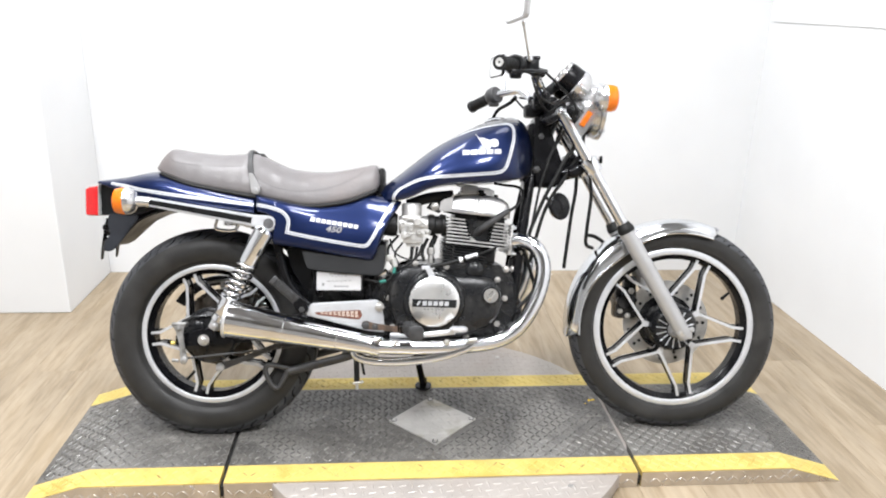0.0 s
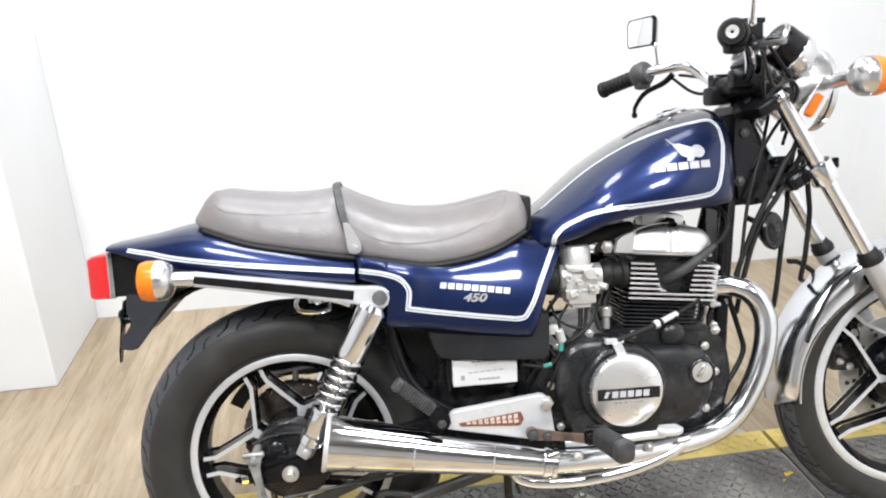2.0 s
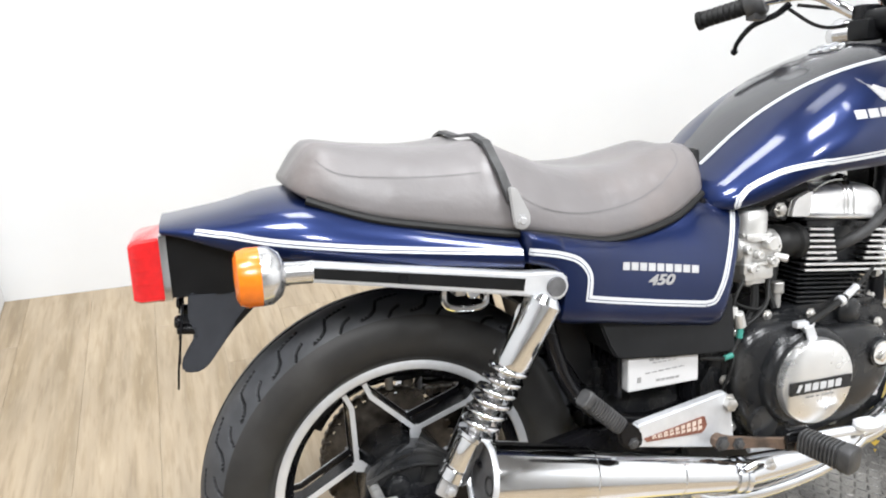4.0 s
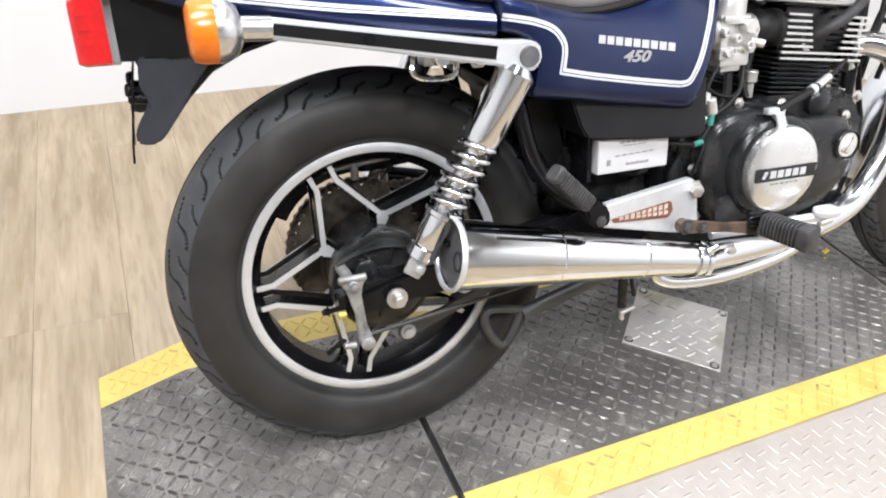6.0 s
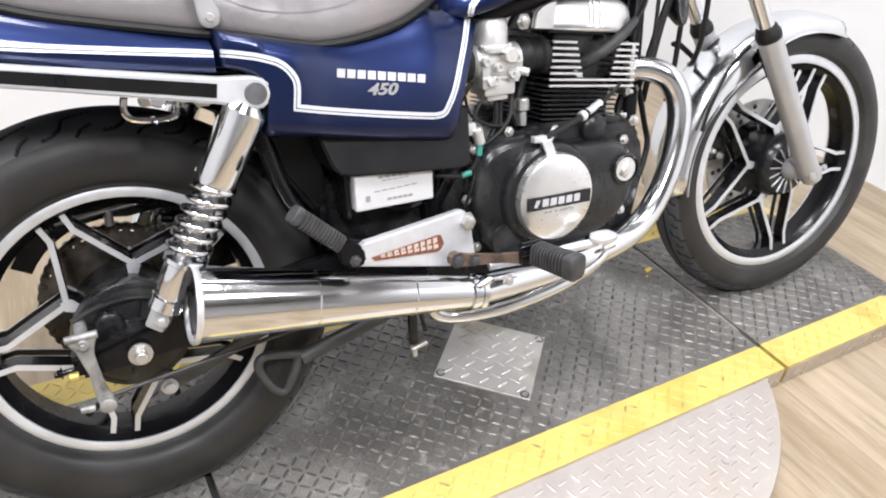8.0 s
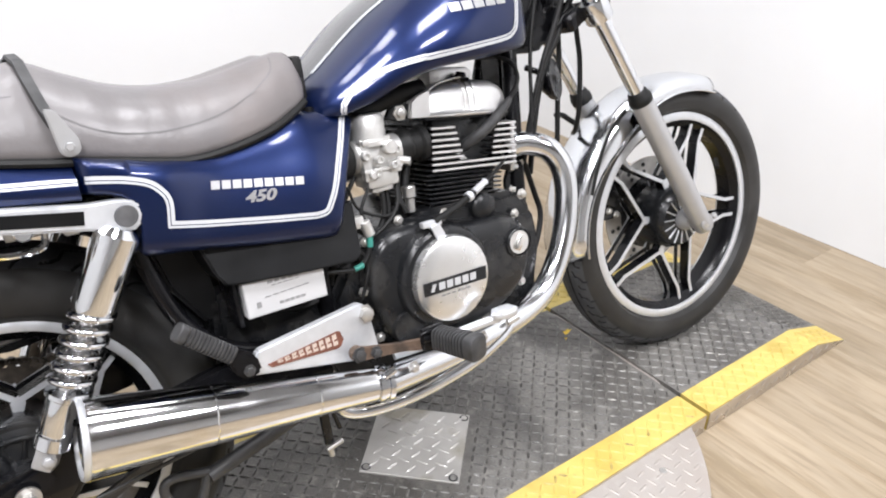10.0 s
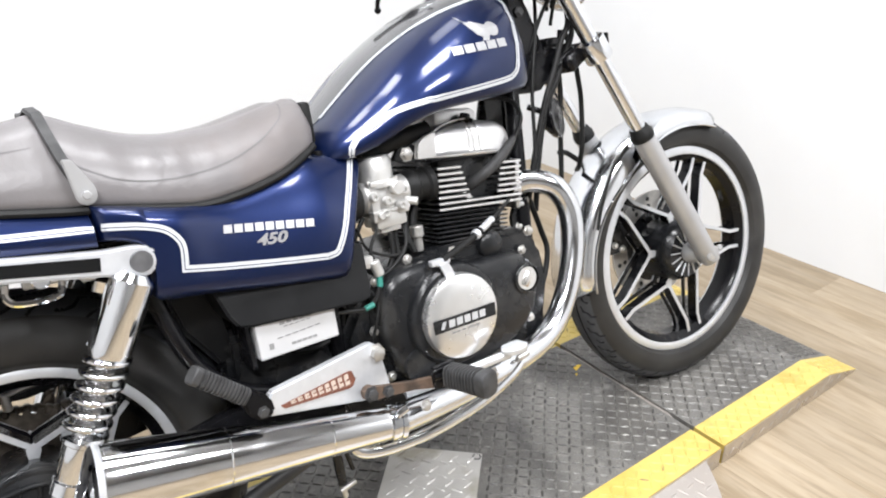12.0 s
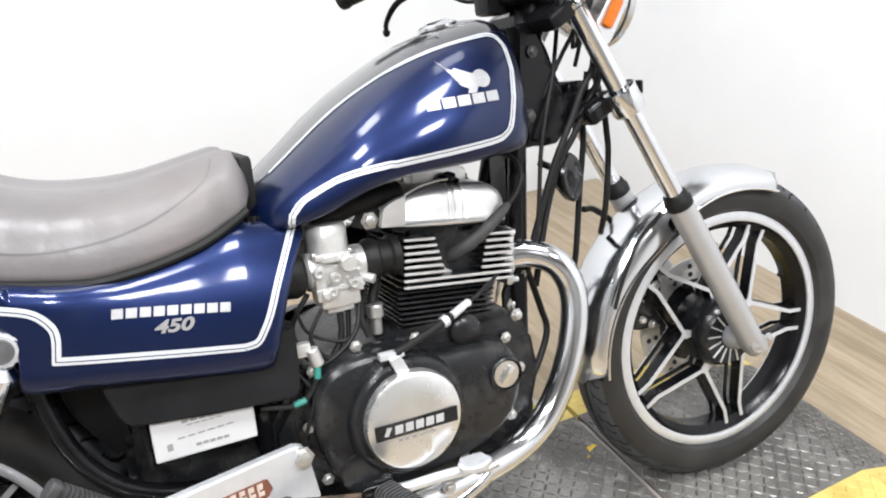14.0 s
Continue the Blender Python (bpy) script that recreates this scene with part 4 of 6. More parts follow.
        part("clutch_lever_arm", joined(prism([(-0.062, 0.508), (-0.045, 0.512), (-0.032, 0.482), (-0.024, 0.478), (-0.036, 0.470), (-0.050, 0.480)], -0.196, -0.191, 0.001), box(-0.055, -0.185, 0.512, 0.036, 0.012, 0.010, 0.002), rod((-0.048, -0.19, 0.50), (-0.048, -0.17, 0.50), 0.007)), M_alu, engine, "bare clutch release arm")
        part("clutch_cable", tube([(-0.05, -0.188, 0.513), (0.02, -0.17, 0.528), (0.09, -0.15, 0.548), (0.16, -0.12, 0.575), (0.19, -0.10, 0.61)], lambda t: 0.006 if t < 0.5 else 0.0035, 10), M_grip, engine)
        part("cable_adjuster", joined(rod((0.052, -0.163, 0.538), (0.088, -0.150, 0.548), 0.0065), rod((0.034, -0.167, 0.532), (0.044, -0.165, 0.535), 0.009)), M_alu, engine)
        part("cover_plug", lathe([(0.168, 0.03), (0.176, 0.028), (0.178, 0.0)], 28, (-0.115, 0, 0.348), (0, -1, 0)), M_engblack, engine)
        part("cover_hump", lathe([(0.10, 0.027), (0.146, 0.025), (0.152, 0.019), (0.154, 0)], 28, (0.082, 0, 0.503), (0, -1, 0)), M_engblack, engine)

# cylinders, canted a little forwards: black fins below, bright-edged fins above, a domed head cover
CANT = Matrix.Translation((0.095, 0, 0.60)) @ pose(0, 0, 0, 0, 5.8, 0) @ Matrix.Translation((-0.095, 0, -0.60))
part("cylinder_core", moved(joined(box(0.090, 0, 0.535, 0.125, 0.20, 0.10, 0.008), box(0.094, 0, 0.615, 0.150, 0.20, 0.09, 0.006)), CANT), M_engblack, engine)
for k in range(8):
    z = 0.508 + 0.0080 * k
    part("black_fin", moved(box(0.073, 0, z, 0.150 + 0.0015 * k, 0.244, 0.0030, 0.001, 1), CANT), M_engblack, engine, smooth=False)
FY0 = 0.126
for k in range(8):
    z = 0.5725 + 0.0101 * k
    x0, x1 = -0.004, 0.188
    gap = None if k < 2 else (0.066 - 0.0034 * (k - 2), 0.127 + 0.0018 * (k - 2))
    o = [(x0 + 0.004, -FY0), (x1 - 0.006, -FY0), (x1, -FY0 + 0.008), (x1, FY0), (x0, FY0), (x0, -FY0 + 0.006)]
    if gap:
        o = [(x0 + 0.004, -FY0), (gap[0], -FY0), (gap[0] + 0.016, -0.088), (gap[1] - 0.010, -0.088), (gap[1], -FY0), (x1 - 0.006, -FY0), (x1, -FY0 + 0.008), (x1, FY0), (x0, FY0), (x0, -FY0 + 0.006)]
    fin = part("cooling_fin", moved(prism(o, -0.0015, 0.0015, 0.0005, 1), CANT @ pose(0, 0, z, -90)), M_engblack, engine, "black cooling fin with bright machined edge", smooth=False)
    for p, q in ([(x0 + 0.004, x1 - 0.006)] if not gap else [(x0 + 0.004, gap[0]), (gap[1], x1 - 0.006)]):
        part("bright_edge", moved(box((p + q) / 2, -FY0 - 0.0004, z, q - p, 0.006, 0.0040, 0.0008, 1), CANT), M_headcover, engine, "bright machined fin edge", smooth=False)
    part("bright_edge", moved(box(x1 - 0.001, -0.090, z, 0.005, 0.055, 0.0040, 0.0008, 1), CANT), M_headcover, engine, "bright machined fin edge", smooth=False)

DOME = [(-0.004, 0.690, 0.104), (0.001, 0.701, 0.112), (0.010, 0.710, 0.118), (0.030, 0.7155, 0.122), (0.060, 0.720, 0.123), (0.092, 0.7225, 0.123), (0.120, 0.7215, 0.123), (0.150, 0.7180, 0.121), (0.168, 0.710, 0.116), (0.179, 0.698, 0.106), (0.183, 0.686, 0.096)]


def dome_ring(x):
    top, half = lerp_table(DOME, x)
    low = 0.6605
    dent = 0.0045 * math.exp(-((x - 0.090) / 0.013) ** 2)
    prof = [(1.0, 0.0), (1.02, 0.035), (1.02, 0.09), (0.985, 0.13), (0.965, 0.30), (0.945, 0.55), (0.915, 0.76), (0.86, 0.90), (0.76, 0.975), (0.60, 1.0), (0.30, 1.0)]
    side = [(x, -half * a + (dent if 0.12 < b < 0.95 else 0.0), low + (top - low) * b) for a, b in prof]
    return side + [(px, -py, pz) for px, py, pz in side[::-1]]


part("head_cover", moved(loft([dome_ring(-0.004 + 0.187 * k / 48) for k in range(49)]), CANT), M_headcover, engine, "polished alloy cylinder head cover", angle=50)
for x in (0.079, 0.090, 0.101):
    pts = [p for p in dome_ring(x)[3:9]]
    part("cover_rib", moved(tube([(px, py - 0.0005, pz) for px, py, pz in pts], 0.0024, 8), CANT), M_headcover, engine)
parts("cover_rib", [moved(prism([(-0.030, 0.662), (0.008, 0.662), (0.008, 0.707), (-0.004, 0.703), (-0.018, 0.696), (-0.027, 0.688)], y - 0.0022, y + 0.0022, 0.0008, 1), CANT) for y in (-0.114 + 0.0085 * k for k in range(8))], M_headcover, engine, smooth=False)
part("cover_seam", moved(tube([(0.004, -0.1215, 0.708), (0.030, -0.110, 0.7175), (0.062, -0.100, 0.7235), (0.084, -0.098, 0.7255)], 0.0018, 8), CANT), M_headcover, engine)
part("intake_duct", joined(tube([(-0.115, -0.085, 0.690), (-0.058, -0.090, 0.7085), (-0.022, -0.090, 0.7145), (0.020, -0.088, 0.7185)], 0.0155, 16)), M_grip, engine, "black duct under the tank")
part("head_gasket", moved(box(0.084, 0, 0.6585, 0.176, 0.236, 0.005, 0.001, 1), CANT), M_black, engine)
part("breather_box", moved(joined(box(0.078, -0.020, 0.727, 0.086, 0.110, 0.034, 0.007), box(0.118, -0.03, 0.730, 0.030, 0.07, 0.020, 0.006), box(0.05, -0.03, 0.744, 0.06, 0.06, 0.008, 0.003)), CANT), M_headcover, engine, "dull alloy breather box on the head cover", angle=50)
part("cover_nut", moved(lathe([(0, 0.016), (0.004, 0.016), (0.005, 0.010), (0.012, 0.009), (0.012, 0)], 20, (0.090, -0.088, 0.7215), (0, -0.35, 1)), CANT), M_black, engine)
parts("head_bolt", [moved(bolt((x, y, 0.719), 0.007, 0.008, (0, 0, 1)), CANT) for x in (0.04, 0.14) for y in (-0.04, 0.07)], M_black, engine)
part("spark_plug_cap", joined(tube([(0.086, -0.088, 0.602), (0.097, -0.112, 0.617), (0.120, -0.126, 0.634), (0.150, -0.128, 0.655), (0.170, -0.124, 0.668), (0.184, -0.119, 0.676)], lambda t: 0.0102 - 0.0045 * t ** 3, 16),
                              lathe([(0, 0.0165), (0.006, 0.0165), (0.009, 0.013)], 18, (0.084, -0.084, 0.600), (0.3, -0.85, 0.4))), M_peg, engine, "dusty black spark plug cap")
part("plug_socket", lathe([(0, 0.024), (0.012, 0.022), (0.014, 0.016), (0.008, 0.014), (0.008, 0)], 20, (0.086, -0.082, 0.598), (0.25, -0.9, 0.3)), M_cast, engine)
part("plug_lead", tube([(0.180, -0.120, 0.674), (0.193, -0.115, 0.681), (0.210, -0.108, 0.694), (0.224, -0.098, 0.713), (0.227, -0.078, 0.736), (0.212, -0.06, 0.748), (0.182, -0.045, 0.752), (0.15, -0.02, 0.758)], 0.0042, 10), M_grip, engine)
parts("engine_mount", [prism([(0.19, 0.43), (0.225, 0.50), (0.245, 0.58), (0.225, 0.60), (0.19, 0.52)], -0.075, -0.065, 0.001), prism([(-0.005, 0.70), (-0.045, 0.70), (-0.06, 0.68), (-0.02, 0.665)], -0.10, -0.085, 0.002)], M_engblack, engine)
parts("mount_bolt", [bolt((0.205, -0.076, 0.50), 0.008), bolt((0.225, -0.076, 0.55), 0.007), bolt((-0.034, -0.10, 0.685), 0.009), bolt((0.175, -0.136, 0.505), 0.007)], M_steel, engine)
part("oil_filter_housing", joined(rod((0.16, 0, 0.36), (0.235, 0, 0.35), 0.055), prism([(0.10, 0.28), (0.21, 0.295), (0.215, 0.34), (0.12, 0.33)], -0.11, -0.02, 0.006)), M_engblack, engine)


# carburettors
def carburettor(y):
    c = -1 if y < 0 else 1
    body = part("carburettor", joined(box(-0.098, y, 0.628, 0.066, 0.05, 0.045, 0.008), rod((-0.14, y, 0.63), (-0.052, y, 0.63), 0.026, 20), box(-0.125, y - 0.022, 0.615, 0.014, 0.014, 0.05, 0.003),
                                    box(-0.075, y - 0.025, 0.607, 0.02, 0.012, 0.02, 0.003), rod((-0.085, y - 0.02, 0.64), (-0.085, y - 0.042, 0.64), 0.012), rod((-0.12, y - 0.02, 0.60), (-0.12, y - 0.038, 0.60), 0.006),
                                    rod((-0.066, y - 0.02, 0.615), (-0.05, y - 0.035, 0.61), 0.007), box(-0.104, y - 0.027, 0.652, 0.05, 0.006, 0.008, 0.002)), M_cast, bike, "dull cast alloy carburettor")
    part("carburettor_cap", joined(lathe([(0.645, 0.034), (0.652, 0.034), (0.654, 0.029), (0.688, 0.029), (0.694, 0.025), (0.695, 0)], 28, (-0.102, y, 0), (0, 0, 1))), M_cast, body)
    part("float_bowl", joined(box(-0.098, y, 0.592, 0.058, 0.052, 0.03, 0.006), box(-0.098, y, 0.574, 0.04, 0.036, 0.012, 0.004), bolt((-0.098, y, 0.57), 0.007, 0.008, (0, 0, -1)), box(-0.098, y, 0.606, 0.07, 0.062, 0.005, 0.001)), M_cast, body)
    parts("carburettor_screw", [lathe([(0, 0.0075), (0.008, 0.0075), (0.010, 0.006), (0.010, 0.004), (0.006, 0.003), (0.006, 0)], 14, (x, y - 0.028, z), (0, -1, 0)) for x, z in ((-0.128, 0.632), (-0.105, 0.622), (-0.072, 0.634), (-0.112, 0.603), (-0.08, 0.61))], M_cast, body)
    parts("cap_screw", [bolt((x, y - 0.018, 0.652), 0.004, 0.004, (0, 0, 1)) for x in (-0.128, -0.076)], M_steel, body)
    part("intake_boot", lathe([(0, 0.024), (0.01, 0.031), (0.02, 0.031), (0.024, 0.026), (0.04, 0.026), (0.044, 0.031), (0.054, 0.031), (0.054, 0)], 28, (-0.056, y, 0.63), (1, 0, 0)), M_grip, body)
    part("air_boot", lathe([(0, 0.0), (0, 0.030), (0.03, 0.034), (0.04, 0.03)], 28, (-0.185, y, 0.63), (1, 0, 0)), M_grip, body)


carburettor(-0.105)
carburettor(0.04)
part("fuel_hose", joined(tube([(-0.10, -0.12, 0.566), (-0.105, -0.125, 0.53), (-0.13, -0.13, 0.495), (-0.145, -0.13, 0.47)], 0.005, 8), tube([(-0.085, -0.11, 0.566), (-0.095, -0.12, 0.52), (-0.125, -0.125, 0.49)], 0.004, 8),
                         tube([(-0.14, -0.11, 0.60), (-0.17, -0.12, 0.56), (-0.16, -0.13, 0.52), (-0.13, -0.135, 0.50)], 0.004, 8), tube([(-0.03, -0.09, 0.60), (-0.045, -0.10, 0.56), (-0.04, -0.10, 0.52)], 0.008, 10)), M_grip, bike)
for pts, r in (([(-0.128, -0.128, 0.580), (-0.150, -0.135, 0.545), (-0.135, -0.14, 0.515), (-0.115, -0.14, 0.498)], 0.003), ([(-0.07, -0.12, 0.575), (-0.085, -0.135, 0.540), (-0.115, -0.14, 0.515), (-0.15, -0.14, 0.50)], 0.0035),
               ([(-0.055, -0.10, 0.59), (-0.07, -0.12, 0.555), (-0.065, -0.13, 0.525)], 0.005), ([(-0.165, -0.13, 0.59), (-0.15, -0.13, 0.55), (-0.105, -0.135, 0.53), (-0.075, -0.13, 0.545)], 0.0025),
               ([(-0.175, -0.14, 0.50), (-0.16, -0.15, 0.47), (-0.17, -0.155, 0.44), (-0.18, -0.15, 0.41)], 0.003)):
    part("wire", tube(pts, r, 8), M_grip, bike, "thin black wire")
part("hose_connector", joined(rod((-0.045, -0.112, 0.565), (-0.045, -0.112, 0.545), 0.012), rod((-0.045, -0.112, 0.545), (-0.046, -0.112, 0.52), 0.008)), M_steel, bike)
part("wire_connector", joined(rod((-0.155, -0.15, 0.535), (-0.148, -0.15, 0.51), 0.009), box(-0.165, -0.145, 0.535, 0.02, 0.014, 0.02, 0.004)), M_cast, bike)
parts("wire_sleeve", (rod((-0.150, -0.152, 0.512), (-0.152, -0.152, 0.492), 0.0050), rod((-0.192, -0.165, 0.468), (-0.175, -0.165, 0.471), 0.0045)), M_green, bike)
part("battery_lead", tube([(-0.235, -0.16, 0.475), (-0.19, -0.165, 0.468), (-0.165, -0.155, 0.475), (-0.151, -0.152, 0.495)], 0.004, 8), M_grip, bike)

# pivot plates between engine and rear wheel
part("pivot_plate", prism([(-0.40, 0.47), (-0.20, 0.50), (-0.19, 0.32), (-0.25, 0.27), (-0.34, 0.30), (-0.41, 0.36)], -0.11, 0.11, 0.01), M_engblack, bike, "black swing arm pivot plates")


# frame tubes
def mirrored(pts, s):
    return [(x, s * y, z) for x, y, z in pts]


frame_tubes = [tube([(0.33, 0, 0.985), (0.27, 0, 0.845)], 0.032, 20, smooth=False), tube([(0.285, 0, 0.90), (0.1, 0, 0.83), (-0.12, 0, 0.74), (-0.4, 0, 0.68)], 0.022, 14)]
for s in (-1, 1):
    frame_tubes += [tube(mirrored([(0.275, 0.02, 0.85), (0.245, 0.05, 0.70), (0.222, 0.07, 0.55), (0.20, 0.085, 0.38), (0.17, 0.09, 0.30)], s), 0.0155, 14),
                    tube(mirrored([(-0.30, 0.09, 0.69), (-0.48, 0.115, 0.66), (-0.70, 0.12, 0.68), (-0.90, 0.08, 0.70)], s), 0.013, 12),
                    tube(mirrored([(-0.50, 0.12, 0.66), (-0.485, 0.13, 0.56), (-0.455, 0.135, 0.46), (-0.40, 0.135, 0.40), (-0.32, 0.13, 0.372), (-0.24, 0.12, 0.375)], s), 0.0125, 14),
                    tube(mirrored([(-0.20, 0.10, 0.72), (-0.215, 0.11, 0.55), (-0.225, 0.11, 0.40), (-0.20, 0.10, 0.30)], s), 0.015, 12)]
part("frame", joined(*frame_tubes), M_black, bike, "black tubular frame")
part("frame_gusset", joined(prism([(0.30, 0.93), (0.33, 0.88), (0.27, 0.75), (0.235, 0.76), (0.245, 0.86)], -0.045, 0.045, 0.006), prism([(0.24, 0.80), (0.275, 0.80), (0.255, 0.62), (0.235, 0.60)], -0.03, 0.03, 0.004)), M_black, bike)
part("inner_mudguard", prism([(-0.40, 0.63), (-0.30, 0.66), (-0.30, 0.45), (-0.355, 0.36), (-0.375, 0.38), (-0.36, 0.50)], -0.075, 0.075, 0.004), M_plastic, bike, "black inner rear mudguard")
arc = []
for k in range(14):
    a = radians(8 + 66 * k / 13)
    arc.append([(RW[0] + (r * math.cos(a)), y, RW[2] + r * math.sin(a) + 0.018) for y, r in ((-0.072, 0.325), (-0.05, 0.343), (0, 0.348), (0.05, 0.343), (0.072, 0.325), (0.07, 0.321), (0, 0.344), (-0.07, 0.321))])
part("under_mudguard", loft(arc), M_plastic, bike, "black plastic rear mudguard")

# ---- fuel tank ----
TANK = [(-0.200, 0.735, 0.692, 0.096), (-0.170, 0.756, 0.697, 0.132), (-0.110, 0.803, 0.712, 0.158), (-0.052, 0.849, 0.738, 0.179), (0.0, 0.883, 0.750, 0.187), (0.05, 0.911, 0.754, 0.191),
        (0.10, 0.934, 0.756, 0.190), (0.15, 0.950, 0.760, 0.183), (0.185, 0.957, 0.763, 0.172), (0.205, 0.957, 0.766, 0.156), (0.224, 0.951, 0.772, 0.128), (0.243, 0.934, 0.785, 0.091), (0.260, 0.890, 0.820, 0.050)]


def tank_ring(x):
    zt, zb, w = lerp_table(TANK, x)
    h = zt - zb
    prof = [(0.0, 1.0), (0.14, 0.995), (0.30, 0.978), (0.46, 0.940), (0.62, 0.868), (0.76, 0.755), (0.88, 0.590), (0.965, 0.39), (1.0, 0.19), (0.985, 0.05), (0.93, 0.0), (0.80, 0.0), (0.35, 0.02), (0.30, 0.2), (0.15, 0.3)]
    half = [(x, w * a, zb + h * b) for a, b in prof]
    return half + [(px, -py, pz) for px, py, pz in half[-1:0:-1]]


xs = [-0.200 + 0.460 * k / 44 for k in range(45)]
tank = part("fuel_tank", loft([tank_ring(x) for x in xs]), M_blue, bike, "dark metallic blue fuel tank with silver pinstripes", angle=60)
tree = surface(tank)
loop = [(-0.155, -0.046, 0.767), (-0.095, -0.050, 0.812), (-0.040, -0.064, 0.852), (0.009, -0.079, 0.881), (0.060, -0.095, 0.9025), (0.116, -0.109, 0.919), (0.150, -0.113, 0.927), (0.175, -0.112, 0.928), (0.188, -0.118, 0.918), (0.188, -0.140, 0.885), (0.177, -0.165, 0.840), (0.165, -0.176, 0.803),
        (0.153, -0.182, 0.789), (0.135, -0.185, 0.783), (0.077, -0.190, 0.7775), (0.020, -0.187, 0.773), (-0.0315, -0.180, 0.7685), (-0.075, -0.167, 0.762), (-0.108, -0.156, 0.752), (-0.135, -0.145, 0.736), (-0.150, -0.138, 0.716), (-0.154, -0.134, 0.703)]
part("pinstripe", wrap_ribbon(tree, loop, 0.0050, 0.0022), M_stripe, tank, "silver pinstripe")
part("pinstripe", wrap_ribbon(tree, loop, 0.0032, -0.0031), M_stripe, tank, "silver pinstripe")
band = bmesh.new()
rows = []
PANEL = [(-0.185, 0.30), (-0.155, 0.32), (-0.095, 0.31), (0.009, 0.42), (0.116, 0.575), (0.176, 0.64), (0.215, 0.68)]
for x in [-0.185 + 0.40 * k / 30 for k in range(31)]:
    reach = lerp_table(PANEL, x)[0]
    ring = tank_ring(x)[:8]
    wx = lerp_table(TANK, x)[2]
    rows.append([band.verts.new((x, wx * reach * k / 6, float(np.interp(abs(wx * reach * k / 6), [p[1] for p in ring], [p[2] for p in ring])) + 0.0012)) for k in range(-6, 7)])
for a, b in zip(rows, rows[1:]):
    for k in range(12):
        band.faces.new((a[k], a[k + 1], b[k + 1], b[k]))
part("tank_top_panel", band, M_tanktop, tank, "black decal panel along the tank top", angle=60)


def decal(outline_list, lift=0.0014):
    """Flat shapes in x and z laid on the tank's right side."""
    out = []
    for o in outline_list:
        bm = bmesh.new()
        vs = []
        for x, z in o:
            hit = tree.ray_cast(Vector((x, -0.6, z)), Vector((0, 1, 0)))
            vs.append(bm.verts.new((x, (hit[0].y if hit[0] else -0.18) - lift, z)))
        bm.faces.new(vs)
        out.append(bm)
    return joined(*out)


feathers = []
for k in range(6):
    q = k / 5
    tip, root = Vector((0.078 + 0.016 * q, 0.8965 - 0.031 * q)), Vector((0.122 - 0.012 * q, 0.8735 - 0.0165 * q))
    d = (root - tip).normalized()
    n = Vector((-d.y, d.x)) * 0.0020
    bow = Vector((0.0, -0.0035 * (1 - q)))
    mid = (tip + root) / 2 + bow
    feathers.append([tuple(v) for v in (tip, mid + n, root + n, root - n, mid - n * 1.2, tip + d * 0.004 - n * 1.2)])
body_round = [(0.1310 + 0.0130 * math.cos(radians(a)), 0.8685 + 0.0125 * math.sin(radians(a))) for a in range(-120, 181, 25)] + [(0.112, 0.866), (0.104, 0.8500), (0.117, 0.8500), (0.122, 0.858)]
parts("emblem_feather", [decal([o]) for o in feathers], M_emblem, tank, "silver emblem feather", smooth=False)
part("tank_emblem", decal([body_round]), M_emblem, tank, "rounded silver emblem", smooth=False)
word = [[(0.0400 + 0.0226 * k, 0.8322 + 0.0010 * k), (0.0592 + 0.0226 * k, 0.8330 + 0.0010 * k), (0.0600 + 0.0226 * k, 0.8468 + 0.0010 * k), (0.0408 + 0.0226 * k, 0.8460 + 0.0010 * k)] for k in range(5)]
parts("tank_badge_bar", [decal([o]) for o in word], M_emblem, tank, "silver badge bar", smooth=False)
part("filler_cap", joined(lathe([(0, 0.032), (0.004, 0.032), (0.007, 0.028), (0.008, 0)], 32, (0.150, 0, 0.949), (-0.18, 0, 1)), moved(box(0, 0, 0, 0.040, 0.012, 0.005, 0.002), pose(0.1485, 0, 0.9575, 0, -10, 0))), M_chrome, tank, "chrome fuel filler cap")
part("tank_rear_rubber", box(-0.192, 0, 0.755, 0.018, 0.17, 0.085, 0.008), M_grip, bike)

# ---- side covers ----
COVER_TOP = [(-0.541, 0.712), (-0.49, 0.700), (-0.44, 0.688), (-0.40, 0.683), (-0.36, 0.683), (-0.29, 0.698), (-0.238, 0.716), (-0.215, 0.717), (-0.165, 0.706), (-0.134, 0.699)]
COVER_LOW = [(-0.541, 0.667), (-0.512, 0.659), (-0.498, 0.652), (-0.489, 0.641), (-0.4855, 0.620), (-0.484, 0.600), (-0.482, 0.580), (-0.478, 0.5745), (-0.465, 0.5705), (-0.42, 0.5635), (-0.365, 0.553), (-0.316, 0.5445), (-0.2625, 0.536), (-0.226, 0.5305), (-0.213, 0.532), (-0.204, 0.545), (-0.1975, 0.565), (-0.180, 0.6125), (-0.161, 0.6525), (-0.138, 0.689), (-0.134, 0.694)]
COVER_OUT = [(-0.56, 0.195, 0.010), (-0.45, 0.198, 0.010), (-0.40, 0.193, 0.018), (-0.30, 0.189, 0.040), (-0.22, 0.187, 0.058), (-0.154, 0.183, 0.062), (-0.13, 0.181, 0.062)]


